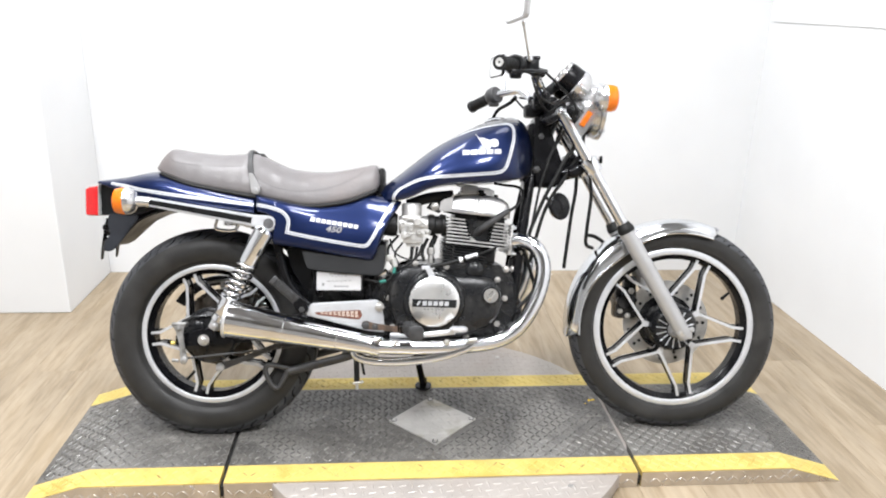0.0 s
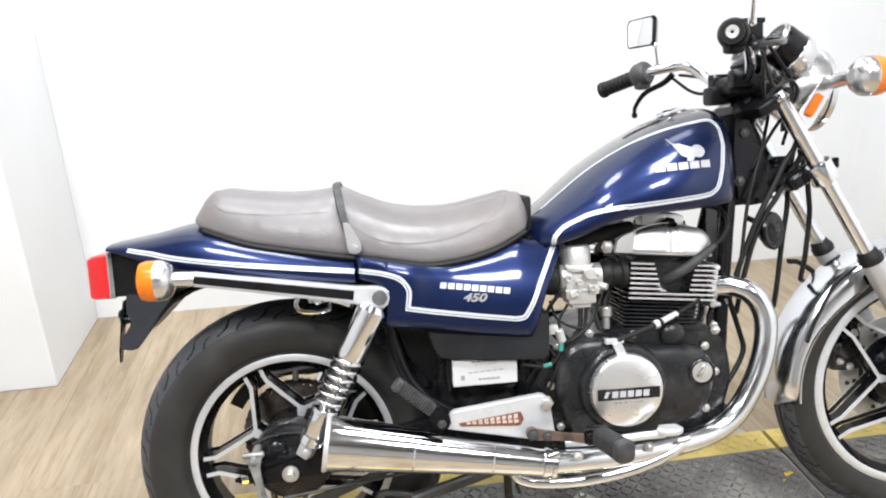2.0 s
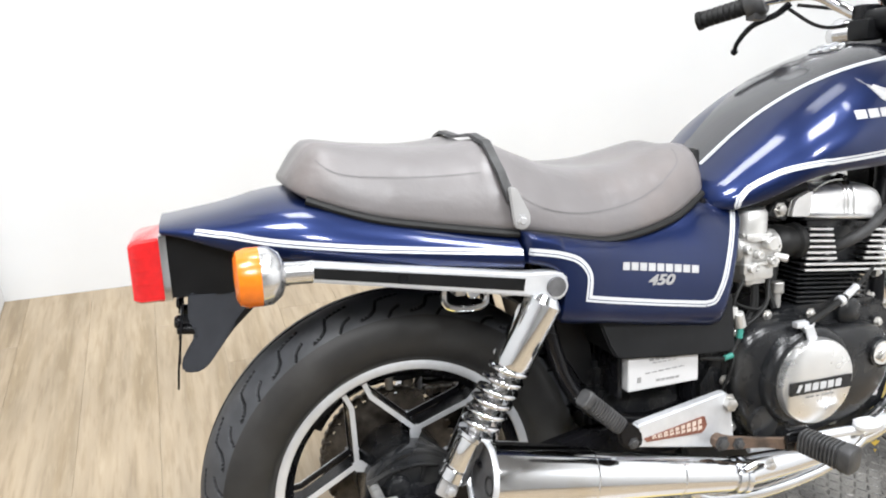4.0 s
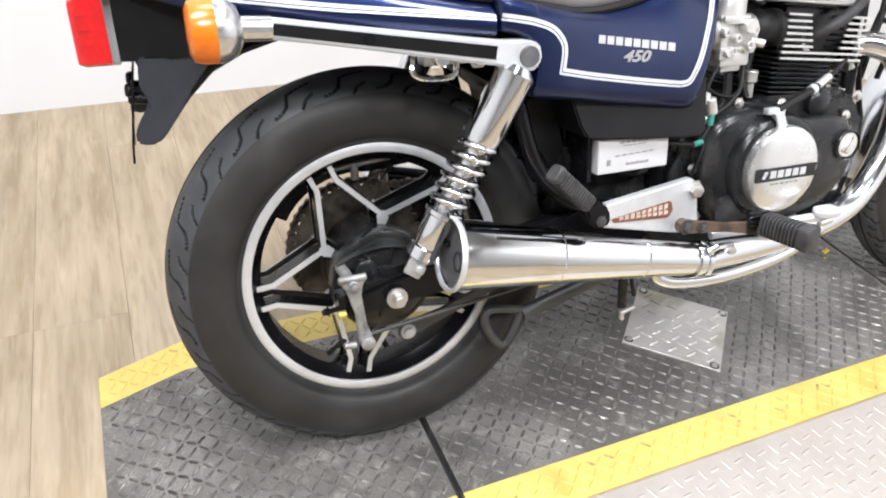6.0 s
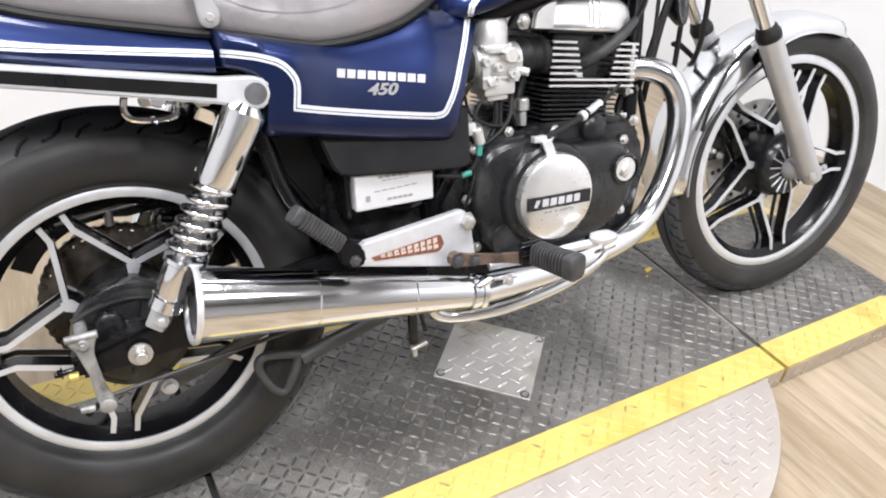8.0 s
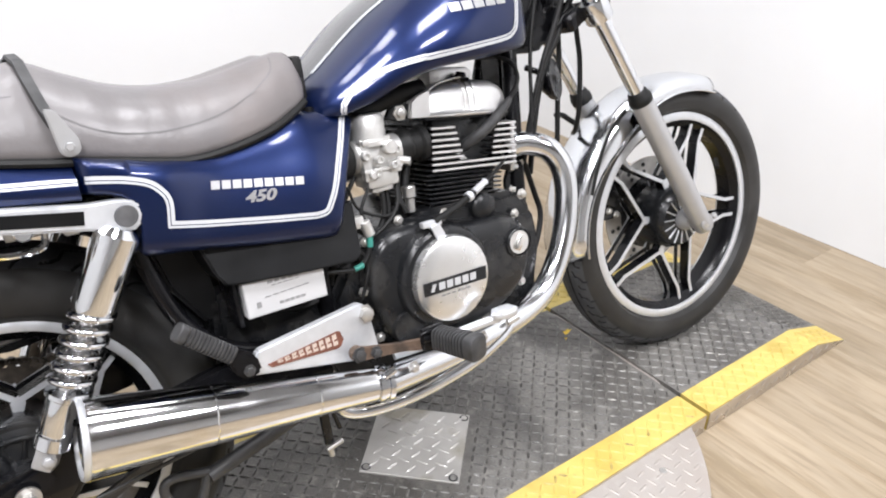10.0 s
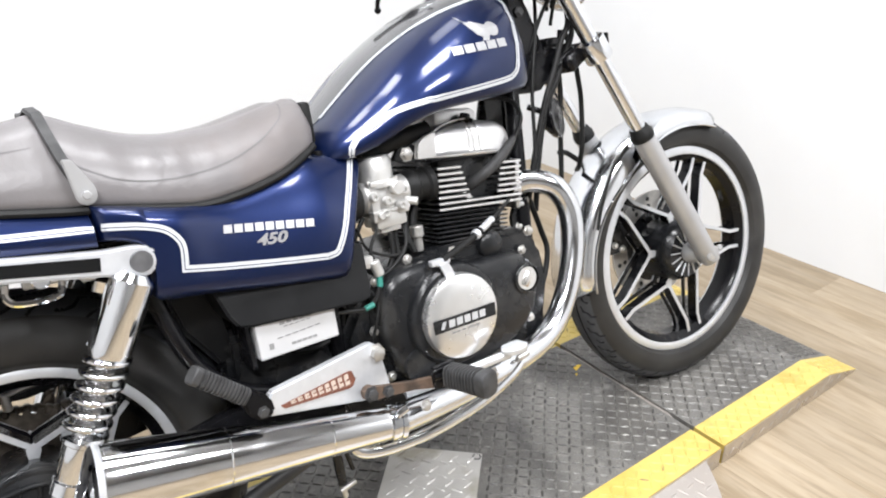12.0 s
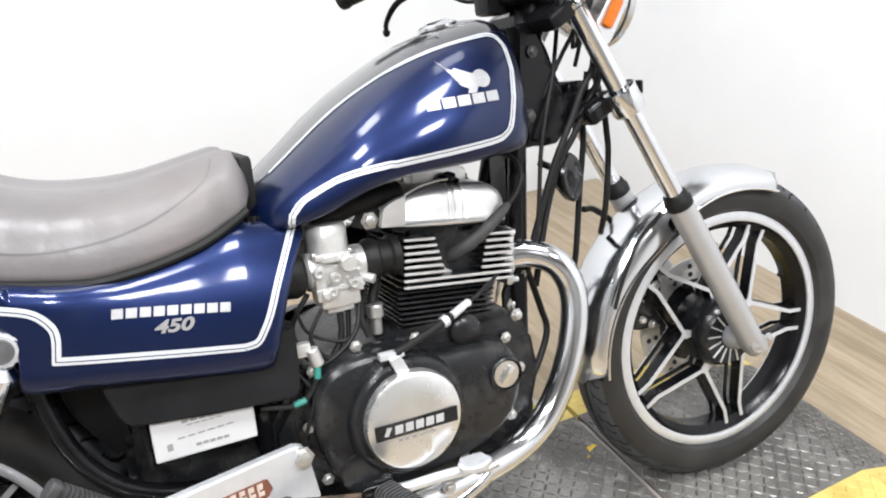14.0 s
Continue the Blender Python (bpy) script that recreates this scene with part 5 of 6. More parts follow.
def side_cover(s):
    """A shell that leans in towards its top, most of all at the front under the tank."""
    stations = sorted({x for x, z in COVER_LOW} | {-0.541 + 0.407 * k / 48 for k in range(49)})
    rings = []
    for x in stations:
        zt = lerp_table(COVER_TOP, x)[0]
        zb = float(np.interp(x, [p[0] for p in COVER_LOW], [p[1] for p in COVER_LOW]))
        base, lean = lerp_table(COVER_OUT, x)
        ends = max(0.0, min(1.0, (x + 0.541) / 0.010, (-0.134 - x) / 0.010))
        ends = math.sqrt(ends * (2 - ends))
        ring = [(x, s * 0.095, zt)]
        for k in range(17):
            v = (1 - math.cos(math.pi * k / 16)) / 2
            z = zt + (zb - zt) * v
            fall = max(0.0, 1 - (zt - z) / (zt - 0.53)) ** 2.5
            out = base - lean * fall - 0.014 * (1 - ends * (1 - abs(2 * v - 1) ** 9))
            ring.append((x - max(0.0, 0.622 - z) * 0.24 * math.exp(-((x + 0.484) / 0.022) ** 2), s * out, z))
        rings.append(ring + [(ring[-1][0], s * 0.095, zb)])
    return part("side_cover", loft(rings), M_blue, bike, "dark metallic blue side cover with silver pinstripe", angle=60)


cov = side_cover(-1)
side_cover(1)
ctree = surface(cov)
line = [(-0.538, -0.187, 0.6845), (-0.510, -0.189, 0.6795), (-0.490, -0.190, 0.675), (-0.465, -0.192, 0.6655), (-0.451, -0.193, 0.651), (-0.4465, -0.194, 0.636), (-0.4503, -0.196, 0.6085)]
line2 = [(-0.4503, -0.196, 0.6085), (-0.400, -0.191, 0.5975), (-0.315, -0.187, 0.582), (-0.2446, -0.186, 0.5710)]
line3 = [(-0.2446, -0.186, 0.5710), (-0.2290, -0.186, 0.5735), (-0.2185, -0.184, 0.586), (-0.2070, -0.180, 0.605), (-0.1905, -0.168, 0.6385), (-0.1720, -0.150, 0.670), (-0.1545, -0.128, 0.696), (-0.1500, -0.124, 0.701)]
for l, more in ((line, (0.0, 0.004)), (line2, (0.004, 0.0)), (line3, (0.0, 0.0))):
    part("pinstripe", wrap_ribbon(ctree, l, 0.0050, 0.0022), M_stripe, cov, "silver pinstripe")
    part("pinstripe", wrap_ribbon(ctree, l, 0.0032, -0.0031, more), M_stripe, cov, "silver pinstripe")
tree = ctree
nx, nz = -0.388, 0.6445
letters = [[(nx + 0.0151 * k, nz - 0.0044 - 0.0024 * k), (nx + 0.0151 * k + 0.0122, nz - 0.0063 - 0.0024 * k), (nx + 0.0151 * k + 0.0146, nz + 0.0047 - 0.0024 * k), (nx + 0.0151 * k + 0.0024, nz + 0.0066 - 0.0024 * k)] for k in range(9)]
parts("name_bar", [decal([o], 0.0016) for o in letters], M_emblem, cov, "silver name bar", smooth=False)
font = bpy.data.curves.new("model_number", "FONT")
font.offset = 0.0007
font.body, font.size, font.extrude, font.shear, font.align_x, font.align_y = "450", 0.0215, 0.0006, 0.25, "CENTER", "CENTER"
tmp = new("model_number", font)
bpy.context.view_layer.update()
number = bpy.data.meshes.new_from_object(tmp)
bpy.data.objects.remove(tmp)
number.materials.append(M_emblem)
num = new("model_number", number)
num.parent = cov
hit = ctree.ray_cast(Vector((-0.3235, -0.6, 0.6165)), Vector((0, 1, 0)))
num.matrix_basis = Matrix.Translation(hit[0] + hit[1].normalized() * (0.0016 if hit[1].y < 0 else -0.0016)) @ pose(0, 0, 0, 90, 5, 0) @ Matrix.Diagonal((1.35, 1, 1, 1))

# lower black tray and the battery
tray = prism([(-0.420, 0.575), (-0.30, 0.575), (-0.175, 0.575), (-0.178, 0.53), (-0.184, 0.491), (-0.20, 0.486), (-0.30, 0.493), (-0.375, 0.500), (-0.394, 0.504), (-0.404, 0.520)], -0.162, 0.162)
for v in tray.verts:
    v.co.y += math.copysign(max(0.0, 0.56 - v.co.z) * 0.31, v.co.y)
bmesh.ops.bevel(tray, geom=tray.edges[:], offset=0.003, segments=2, affect="EDGES")
part("battery_tray", tray, M_plastic, bike, "black plastic tray under the side cover", angle=35)
part("air_box", joined(box(-0.30, 0, 0.61, 0.2, 0.24, 0.13, 0.02), prism([(-0.47, 0.56), (-0.40, 0.56), (-0.385, 0.44), (-0.41, 0.43), (-0.455, 0.50)], -0.10, 0.10, 0.006)), M_plastic, bike)
battery = part("battery", box(-0.308, -0.118, 0.470, 0.126, 0.108, 0.054, 0.003), M_white, bike, "white battery with small grey print", smooth=False)
prints = [(-0.352, 0.4625, 0.007, 0.009)] + [(-0.337 + 0.012 * k, 0.4715 + 0.0004 * k, 0.009, 0.0018) for k in range(6)] + [(-0.318 + 0.0085 * k, 0.4575, 0.007, 0.004) for k in range(5)]
prints += [(-0.33 + 0.0105 * k, 0.492, 0.008, 0.004) for k in range(5)] + [(-0.325 + 0.009 * k, 0.4865, 0.007, 0.0014) for k in range(5)]
part("print_bar", joined(*[box(x, -0.1722, z - 0.002, w, 0.0006, h) for x, z, w, h in prints]), M_ink, battery, smooth=False)
part("battery_bracket", box(-0.378, -0.125, 0.475, 0.008, 0.07, 0.09, 0.002), M_black, bike)
part("loom", joined(tube([(-0.16, -0.10, 0.49), (-0.18, -0.12, 0.46), (-0.19, -0.13, 0.43), (-0.185, -0.13, 0.40)], 0.006, 8), tube([(-0.34, -0.10, 0.44), (-0.27, -0.11, 0.415), (-0.21, -0.11, 0.43)], 0.006, 8), tube([(-0.175, -0.12, 0.50), (-0.205, -0.13, 0.48), (-0.215, -0.12, 0.44)], 0.004, 8)), M_grip, bike)

# ---- seat ----
SEAT = [(-0.842, 0.798, 0.785, 0.080), (-0.832, 0.812, 0.779, 0.100), (-0.818, 0.832, 0.771, 0.108), (-0.80, 0.844, 0.764, 0.115), (-0.74, 0.836, 0.744, 0.135), (-0.66, 0.829, 0.728, 0.150), (-0.60, 0.831, 0.718, 0.160), (-0.565, 0.835, 0.712, 0.164), (-0.52, 0.815, 0.706, 0.166), (-0.46, 0.792, 0.694, 0.166),
        (-0.40, 0.783, 0.684, 0.162), (-0.33, 0.784, 0.690, 0.155), (-0.27, 0.795, 0.704, 0.144), (-0.235, 0.803, 0.718, 0.132), (-0.213, 0.807, 0.728, 0.124), (-0.203, 0.803, 0.736, 0.116), (-0.196, 0.785, 0.750, 0.100)]


def seat_ring(x):
    zt, zb, w = lerp_table(SEAT, x)
    h = zt - zb
    prof = [(0, 0.96), (0.2, 0.975), (0.4, 1.0), (0.55, 0.985), (0.68, 0.92), (0.80, 0.80), (0.90, 0.60), (0.965, 0.35), (0.995, 0.12), (0.985, 0.0), (0.93, -0.04), (0.5, -0.04)]
    wr = 0.0016 * math.sin(70 * x) * (0.5 + 0.5 * math.sin(23 * x)) + 0.0009 * math.sin(151 * x + 1.3)
    half = [(x, (w + wr * b) * a, zb + h * b) for a, b in prof]
    return half + [(px, -py, pz) for px, py, pz in half[-1:0:-1]]


xs = [-0.842 + 0.646 * k / 66 for k in range(67)]
seat = part("seat", loft([seat_ring(x) for x in xs]), M_seat, bike, "worn grey vinyl dual seat", angle=70)
stree = surface(seat)
# flat darker ribbons paint the shade of the seam creases onto the vinyl
part("seat_seam", ribbon(stree, [(-0.56, 0.775), (-0.50, 0.738), (-0.44, 0.725), (-0.37, 0.728), (-0.31, 0.745), (-0.255, 0.775), (-0.235, 0.80)], 0.0022, 0.0007), M_seam, seat, "stitched seat seam with its crease shade painted on")
part("seat_seam", ribbon(stree, [(-0.805, 0.822), (-0.785, 0.806), (-0.75, 0.798), (-0.70, 0.794), (-0.64, 0.792), (-0.585, 0.793)], 0.0018, 0.0007), M_seam, seat, "stitched seat seam with its crease shade painted on")
part("seat_piping", joined(*[tube([(x, -s * (lerp_table(SEAT, x)[2] * 0.985 + 0.001), lerp_table(SEAT, x)[1] - 0.003) for x in xs[2:-1:3]], 0.006, 8) for s in (1, -1)]), M_grip, seat, "black edge trim")
strap = []
for k in range(33):
    a = -1 + 2 * k / 32
    x = -0.570 + 0.020 * abs(a) ** 2.5
    zt, zb, w = lerp_table(SEAT, x)
    u = abs(a)
    prof = [(0, 0.96), (0.4, 1.0), (0.68, 0.92), (0.90, 0.60), (0.975, 0.30)]
    t = u * 4
    i = min(3, int(t))
    pa, pb = prof[i], prof[i + 1]
    py, pz = pa[0] + (pb[0] - pa[0]) * (t - i), pa[1] + (pb[1] - pa[1]) * (t - i)
    sg = -1 if a < 0 else 1
    strap.append((x, sg * (w * py + 0.004), zb + (zt - zb) * pz + 0.004))
srows = [[(x - 0.0075, y, z), (x + 0.0075, y, z), (x + 0.0060, y * 1.018, z + 0.0045), (x - 0.0060, y * 1.018, z + 0.0045)] for x, y, z in strap]
part("strap", loft(srows), M_peg, seat, "dark grey seat strap", angle=50)
buckle = [(-0.541 + r * math.cos(radians(d)), 0.728 + r * math.sin(radians(d))) for d, r in ((180, 0.013), (215, 0.0145), (250, 0.015), (290, 0.015), (325, 0.0145), (0, 0.013), (30, 0.014))] + [(-0.548, 0.772), (-0.560, 0.774)]
part("strap_buckle", moved(joined(prism(buckle, -0.178, -0.171, 0.0018), bolt((-0.541, -0.178, 0.726), 0.006, 0.003)), pose(0, 0, 0, 0, 0, 0)), M_silverpaint, seat, "grey strap end with rivet")

# ---- tail ----
TAIL = [(-1.012, 0.751, 0.740, 0.082), (-0.985, 0.755, 0.733, 0.092), (-0.93, 0.764, 0.714, 0.112), (-0.87, 0.777, 0.700, 0.132), (-0.82, 0.779, 0.690, 0.147), (-0.74, 0.762, 0.680, 0.162), (-0.64, 0.741, 0.670, 0.176), (-0.544, 0.721, 0.660, 0.188)]


def tail_ring(x):
    zt, zb, w = lerp_table(TAIL, x)
    h = zt - zb
    prof = [(0, 1.0), (0.3, 0.99), (0.55, 0.93), (0.76, 0.80), (0.90, 0.62), (0.975, 0.42), (1.0, 0.25), (0.99, 0.05), (0.96, 0.0), (0.80, 0.0), (0.4, 0.05)]
    half = [(x, w * a, zb + h * b) for a, b in prof]
    return half + [(px, -py, pz) for px, py, pz in half[-1:0:-1]]


xs = [-1.012 + 0.468 * k / 36 for k in range(37)]
tail = part("tail_cowl", loft([tail_ring(x) for x in xs]), M_blue, bike, "dark metallic blue tail cowl with silver pinstripe", angle=60)
ttree = surface(tail)
line = [(-0.968, -0.098, 0.7445), (-0.93, -0.112, 0.7355), (-0.88, -0.128, 0.7240), (-0.82, -0.146, 0.7150), (-0.75, -0.160, 0.7060), (-0.65, -0.175, 0.6955), (-0.544, -0.188, 0.6850)]
part("pinstripe", wrap_ribbon(ttree, line, 0.0048, 0.0023), M_stripe, tail, "silver pinstripe")
part("pinstripe", wrap_ribbon(ttree, line, 0.0030, -0.0030), M_stripe, tail, "silver pinstripe")
part("tail_lamp_base", loft([[(x, s1 * w, z) for s1, z in ((-1, zb), (-1, zt), (1, zt), (1, zb))] for x, w, zb, zt in ((-1.006, 0.066, 0.650, 0.738), (-0.95, 0.072, 0.648, 0.735), (-0.88, 0.085, 0.655, 0.715), (-0.82, 0.09, 0.675, 0.70))]), M_plastic, bike, "black tail lamp base", angle=20)
part("tail_lamp_trim", box(-1.010, 0, 0.692, 0.010, 0.148, 0.090, 0.002), M_chrome, bike, "chrome tail lamp trim")
lens = loft([[(x, sy * w, zc + sz * h) for sy, sz in ((-1, -0.92), (-0.93, -1), (0.93, -1), (1, -0.92), (1, 0.92), (0.93, 1), (-0.93, 1), (-1, 0.92))] for x, w, h, zc in
             ((-1.014, 0.070, 0.0435, 0.690), (-1.045, 0.068, 0.042, 0.688), (-1.054, 0.064, 0.038, 0.687), (-1.056, 0.05, 0.028, 0.686))])
part("tail_lamp", lens, M_red, bike, "red plastic tail lamp lens", angle=35)
part("lens_rib", joined(*[box(-1.032, 0, 0.655 + 0.0175 * k, 0.034, 0.1395, 0.0012) for k in range(1, 4)]), M_red, bike)
flap = loft([[(x, -w, z), (x + 0.004, -w, z - 0.004), (x + 0.004, w, z - 0.004), (x, w, z), (x - 0.004, w * 0.7, z + 0.012), (x - 0.004, -w * 0.7, z + 0.012)] for x, z, w in ((-0.80, 0.672, 0.085), (-0.86, 0.655, 0.082), (-0.902, 0.634, 0.078), (-0.940, 0.597, 0.070), (-0.966, 0.572, 0.066), (-0.984, 0.562, 0.064))])
part("rear_mudguard", flap, M_plastic, bike, "black inner face of the rear mudguard", angle=35)
FLAP = [(-0.985, 0.655), (-0.90, 0.652), (-0.9015, 0.628), (-0.934, 0.594), (-0.970, 0.5495), (-0.979, 0.5435), (-0.990, 0.5415), (-1.0045, 0.546), (-1.004, 0.561), (-0.995, 0.577), (-0.983, 0.594), (-0.983, 0.604), (-0.990, 0.616), (-0.988, 0.641)]
parts("rear_mudguard_flap", (prism(FLAP, -0.072, -0.064, 0.003),
     moved(prism(FLAP, 0.064, 0.072, 0.003), pose(-0.004, 0, 0.018))), M_flap, bike, "glossy black rear mudguard flap")
strip = lambda y: loft([[(x + dx, y + dy, z) for dx, dy in ((-0.0015, -h), (0.0015, -h), (0.0015, h), (-0.0015, h))] for x, z, h in ((-0.994, 0.640, 0.010), (-0.999, 0.612, 0.013), (-1.004, 0.580, 0.012), (-1.010, 0.545, 0.010), (-1.013, 0.518, 0.006))])
part("plate_bracket", joined(strip(-0.055), strip(0.055), moved(box(0, 0, 0, 0.003, 0.12, 0.026, 0.001, 1), pose(-1.002, 0, 0.600, 0, 9, 0)), *[rod((-1.006, y, 0.603), (-0.982, y, 0.600), 0.0075) for y in (-0.055, 0.055)],
                             *[lathe([(0, 0.0085), (0.006, 0.010), (0.010, 0.007), (0.011, 0)], 16, (-0.998, y, 0.612), (-1, 0, 0.1)) for y in (-0.055, 0.055)]), M_black, bike, "black number plate bracket")


def grab_rail(s):
    a, b = Vector((-0.838, s * 0.172, 0.689)), Vector((-0.501, s * 0.188, 0.6325))
    d = (b - a).normalized()
    nrm = Vector((-d.z, 0, d.x))
    out = []
    for t, h in ((0.0, 0.0125), (0.3, 0.0132), (0.88, 0.0165), (0.965, 0.0205)):
        out.append(((a + (b - a) * t), h))
    ol = [(p.x + nrm.x * h, p.z + nrm.z * h) for p, h in out]
    ol += [(b.x + 0.021 * math.cos(radians(q)), b.z + 0.021 * math.sin(radians(q))) for q in (70, 45, 20, -5, -30, -55, -80)]
    ol += [(p.x - nrm.x * h, p.z - nrm.z * h) for p, h in reversed(out)]
    y0, y1 = (s * 0.160, s * 0.184)
    rail = part("grab_rail", sheared(prism(ol, y0, y1, 0.003), s * 0.038, -0.838), M_alu, bike, "brushed alloy grab rail with black inlay", smooth=True, angle=35)
    moved_in = [(a + (b - a) * t) for t in (0.02, 0.86)]
    il = [(moved_in[0].x + nrm.x * 0.0068, moved_in[0].z + nrm.z * 0.0068), (moved_in[1].x + nrm.x * 0.0085, moved_in[1].z + nrm.z * 0.0085), (moved_in[1].x - nrm.x * 0.0085, moved_in[1].z - nrm.z * 0.0085), (moved_in[0].x - nrm.x * 0.0068, moved_in[0].z - nrm.z * 0.0068)]
    part("rail_inlay", sheared(prism(il, s * 0.1835, s * 0.1852), s * 0.038, -0.838), M_plastic, rail, "black rail inlay", smooth=False)
    part("rail_cap", lathe([(0.1965, 0.0145), (0.2005, 0.0135), (0.2005, 0)], 28, (b.x, 0, b.z), (0, s, 0)), M_capgrey, rail, "grey rubber rail plug")
    mid = a + (b - a) * 0.36
    # a hole in the rail, its dark inside imitated by a black dish
    part("rail_screw", lathe([(0.1895, 0.0068), (0.1912, 0.0068), (0.1912, 0.0052), (0.1903, 0.0048), (0.1903, 0)], 16, (mid.x, 0, mid.z), (0, s, 0)), M_black, rail)


def indicator(s, x, y, z, facing, stalk_to):
    cup = part("indicator", lathe([(-0.024, 0.0), (-0.024, 0.016), (-0.018, 0.028), (-0.006, 0.0365), (0.006, 0.0375), (0.006, 0.034)], 32, (x, s * y, z), (facing, 0, 0)), M_cup, bike, "chrome indicator with amber lens")
    part("lens", lathe([(0.004, 0.037), (0.022, 0.0372), (0.033, 0.034), (0.037, 0.026), (0.038, 0)], 32, (x, s * y, z), (facing, 0, 0)), M_amber, cup, "amber lens")
    part("stalk", tube([(x - facing * 0.02, s * y, z), stalk_to], lambda t: 0.0145 - 0.003 * math.sin(math.pi * t), 16, smooth=False), M_cup, cup)


for s in (-1, 1):
    grab_rail(s)
    indicator(s, -0.890, 0.176, 0.690, -1, (-0.832, s * 0.174, 0.688))
part("helmet_hook", joined(tube([(-0.65, -0.155, 0.648), (-0.655, -0.165, 0.622), (-0.64, -0.17, 0.612), (-0.60, -0.17, 0.612), (-0.592, -0.165, 0.628)], 0.0045, 8), rod((-0.615, -0.13, 0.635), (-0.615, -0.175, 0.635), 0.011)), M_chrome, bike, "chrome helmet hook")
part("hook_bolt", joined(bolt((-0.562, -0.165, 0.632), 0.010, 0.012), box(-0.59, -0.14, 0.635, 0.09, 0.03, 0.022, 0.004)), M_steel, bike)

# ---- front fork and steering ----
FB, FT = Vector((0.715, 0, 0.318)), Vector((0.335, 0, 0.962))
fork_at = lambda t: FB + (FT - FB) * t
FY = 0.103
for s in (-1, 1):
    off = Vector((0, -0.107, 0)) if s < 0 else Vector((0.020, 0.086, 0))
    d = FT - FB
    ln = d.length
    slider = part("fork_leg", lathe([(-0.022, 0), (-0.022, 0.019), (-0.012, 0.022), (0.03, 0.0235), (0.10, 0.0238), (0.30, 0.0238), (0.345, 0.0240), (0.352, 0.024), (0.352, 0)], 28, FB + off, d), M_silverpaint, bike, "silver fork leg with chrome tube")
    part("fork_tube", rod(fork_at(0.44) + off, fork_at(1.0) + off, 0.0165, 24), M_softchrome, slider, "chrome fork tube")
    part("dust_boot", lathe([(0.346, 0.0245), (0.352, 0.0252), (0.360, 0.0248), (0.364, 0.0218), (0.372, 0.0208), (0.376, 0.0170)], 24, FB + off, d), M_grip, slider, "black rubber dust seal")
    part("axle_clamp", joined(rod(FB + Vector((0, s * 0.085, 0)), FB + Vector((0, s * 0.128, 0)), 0.02), box(FB.x + 0.012, s * FY, FB.z - 0.006, 0.030, 0.04, 0.030, 0.006), bolt((FB.x + 0.022, s * 0.125, FB.z + 0.01), 0.006, 0.006, (0, s, 0))), M_silverpaint, slider)
    part("fork_cap", lathe([(ln, 0.019), (ln + 0.006, 0.019), (ln + 0.012, 0.013), (ln + 0.018, 0.012), (ln + 0.018, 0)], 20, FB + off, d), M_chrome, slider)
    clampp = fork_at(0.765)
    part("lower_clamp", lathe([(-0.022, 0.018), (-0.022, 0.0265), (-0.018, 0.028), (0.018, 0.028), (0.022, 0.0265), (0.022, 0.018)], 28, clampp + off, d), M_chrome, slider, "chrome fork clamp")
    part("clamp_reflector", joined(box(clampp.x + 0.03, s * (FY + 0.004), clampp.z + 0.018, 0.008, 0.016, 0.022, 0.003)), M_black, slider)
part("lower_yoke", moved(box(0, 0, 0, 0.066, 0.19, 0.036, 0.016, 4), Matrix.Translation(fork_at(0.765) + Vector((-0.03, 0, -0.01))) @ pose(0, 0, 0, 0, -30, 0)), M_black, bike, "black lower fork yoke")
part("upper_yoke", moved(box(0, 0, 0, 0.085, 0.24, 0.026, 0.01), Matrix.Translation(fork_at(0.985) + Vector((-0.02, 0, 0.004))) @ pose(0, 0, 0, 0, -30, 0)), M_black, bike, "black upper fork yoke")

# front mudguard
FR = 0.331
arc = []
for k in range(34):
    a = radians(67 + 119 * k / 33)
    e = min(1.0, min(k, 33 - k) / 2.5 + 0.55)
    low = 0.034 + 0.018 * math.exp(-((math.degrees(a) - 128) / 20) ** 2)
    sect = [(-0.0635 * e, FR - low), (-0.0655 * e, FR - low + 0.004), (-0.062 * e, FR - 0.016), (-0.050 * e, FR - 0.004), (-0.028, FR + 0.003), (0, FR + 0.006)]
    sect = sect + [(-y, r) for y, r in sect[-2::-1]]
    inn = [(y * 0.965, r - 0.0025) for y, r in reversed(sect)]
    arc.append([(FW[0] + r * math.cos(a), y, FW[2] + r * math.sin(a)) for y, r in sect + inn])
TURN = Matrix.Translation(FW) @ STEER @ Matrix.Translation(-Vector(FW))
fender = part("front_mudguard", moved(loft(arc), TURN), M_softchrome, bike, "chrome front mudguard", angle=50)
parts("mudguard_bead", [moved(tube([(FW[0] + (FR - 0.034 - 0.018 * math.exp(-((q - 128) / 20) ** 2)) * math.cos(radians(q)), s * 0.065, FW[2] + (FR - 0.034 - 0.018 * math.exp(-((q - 128) / 20) ** 2)) * math.sin(radians(q))) for q in range(70, 186, 6)], 0.003, 8), TURN) for s in (-1, 1)], M_chrome, fender)
parts("mudguard_stay", [prism([(0.565, 0.60), (0.60, 0.565), (0.63, 0.50), (0.615, 0.495), (0.58, 0.54), (0.555, 0.575)], s * 0.072, s * 0.078, 0.001) for s in (-1, 1)], M_black, fender)
part("brake_caliper", joined(box(0.585, 0.065, 0.385, 0.07, 0.06, 0.10, 0.012), rod((0.575, 0.02, 0.39), (0.575, 0.11, 0.39), 0.024), box(0.60, 0.06, 0.44, 0.04, 0.03, 0.06, 0.006)), M_engblack, bike, "black brake caliper")
parts("caliper_bolt", [bolt((0.60, 0.034, 0.425), 0.007), bolt((0.565, 0.034, 0.36), 0.006), bolt((0.59, 0.034, 0.345), 0.007)], M_steel, bike)

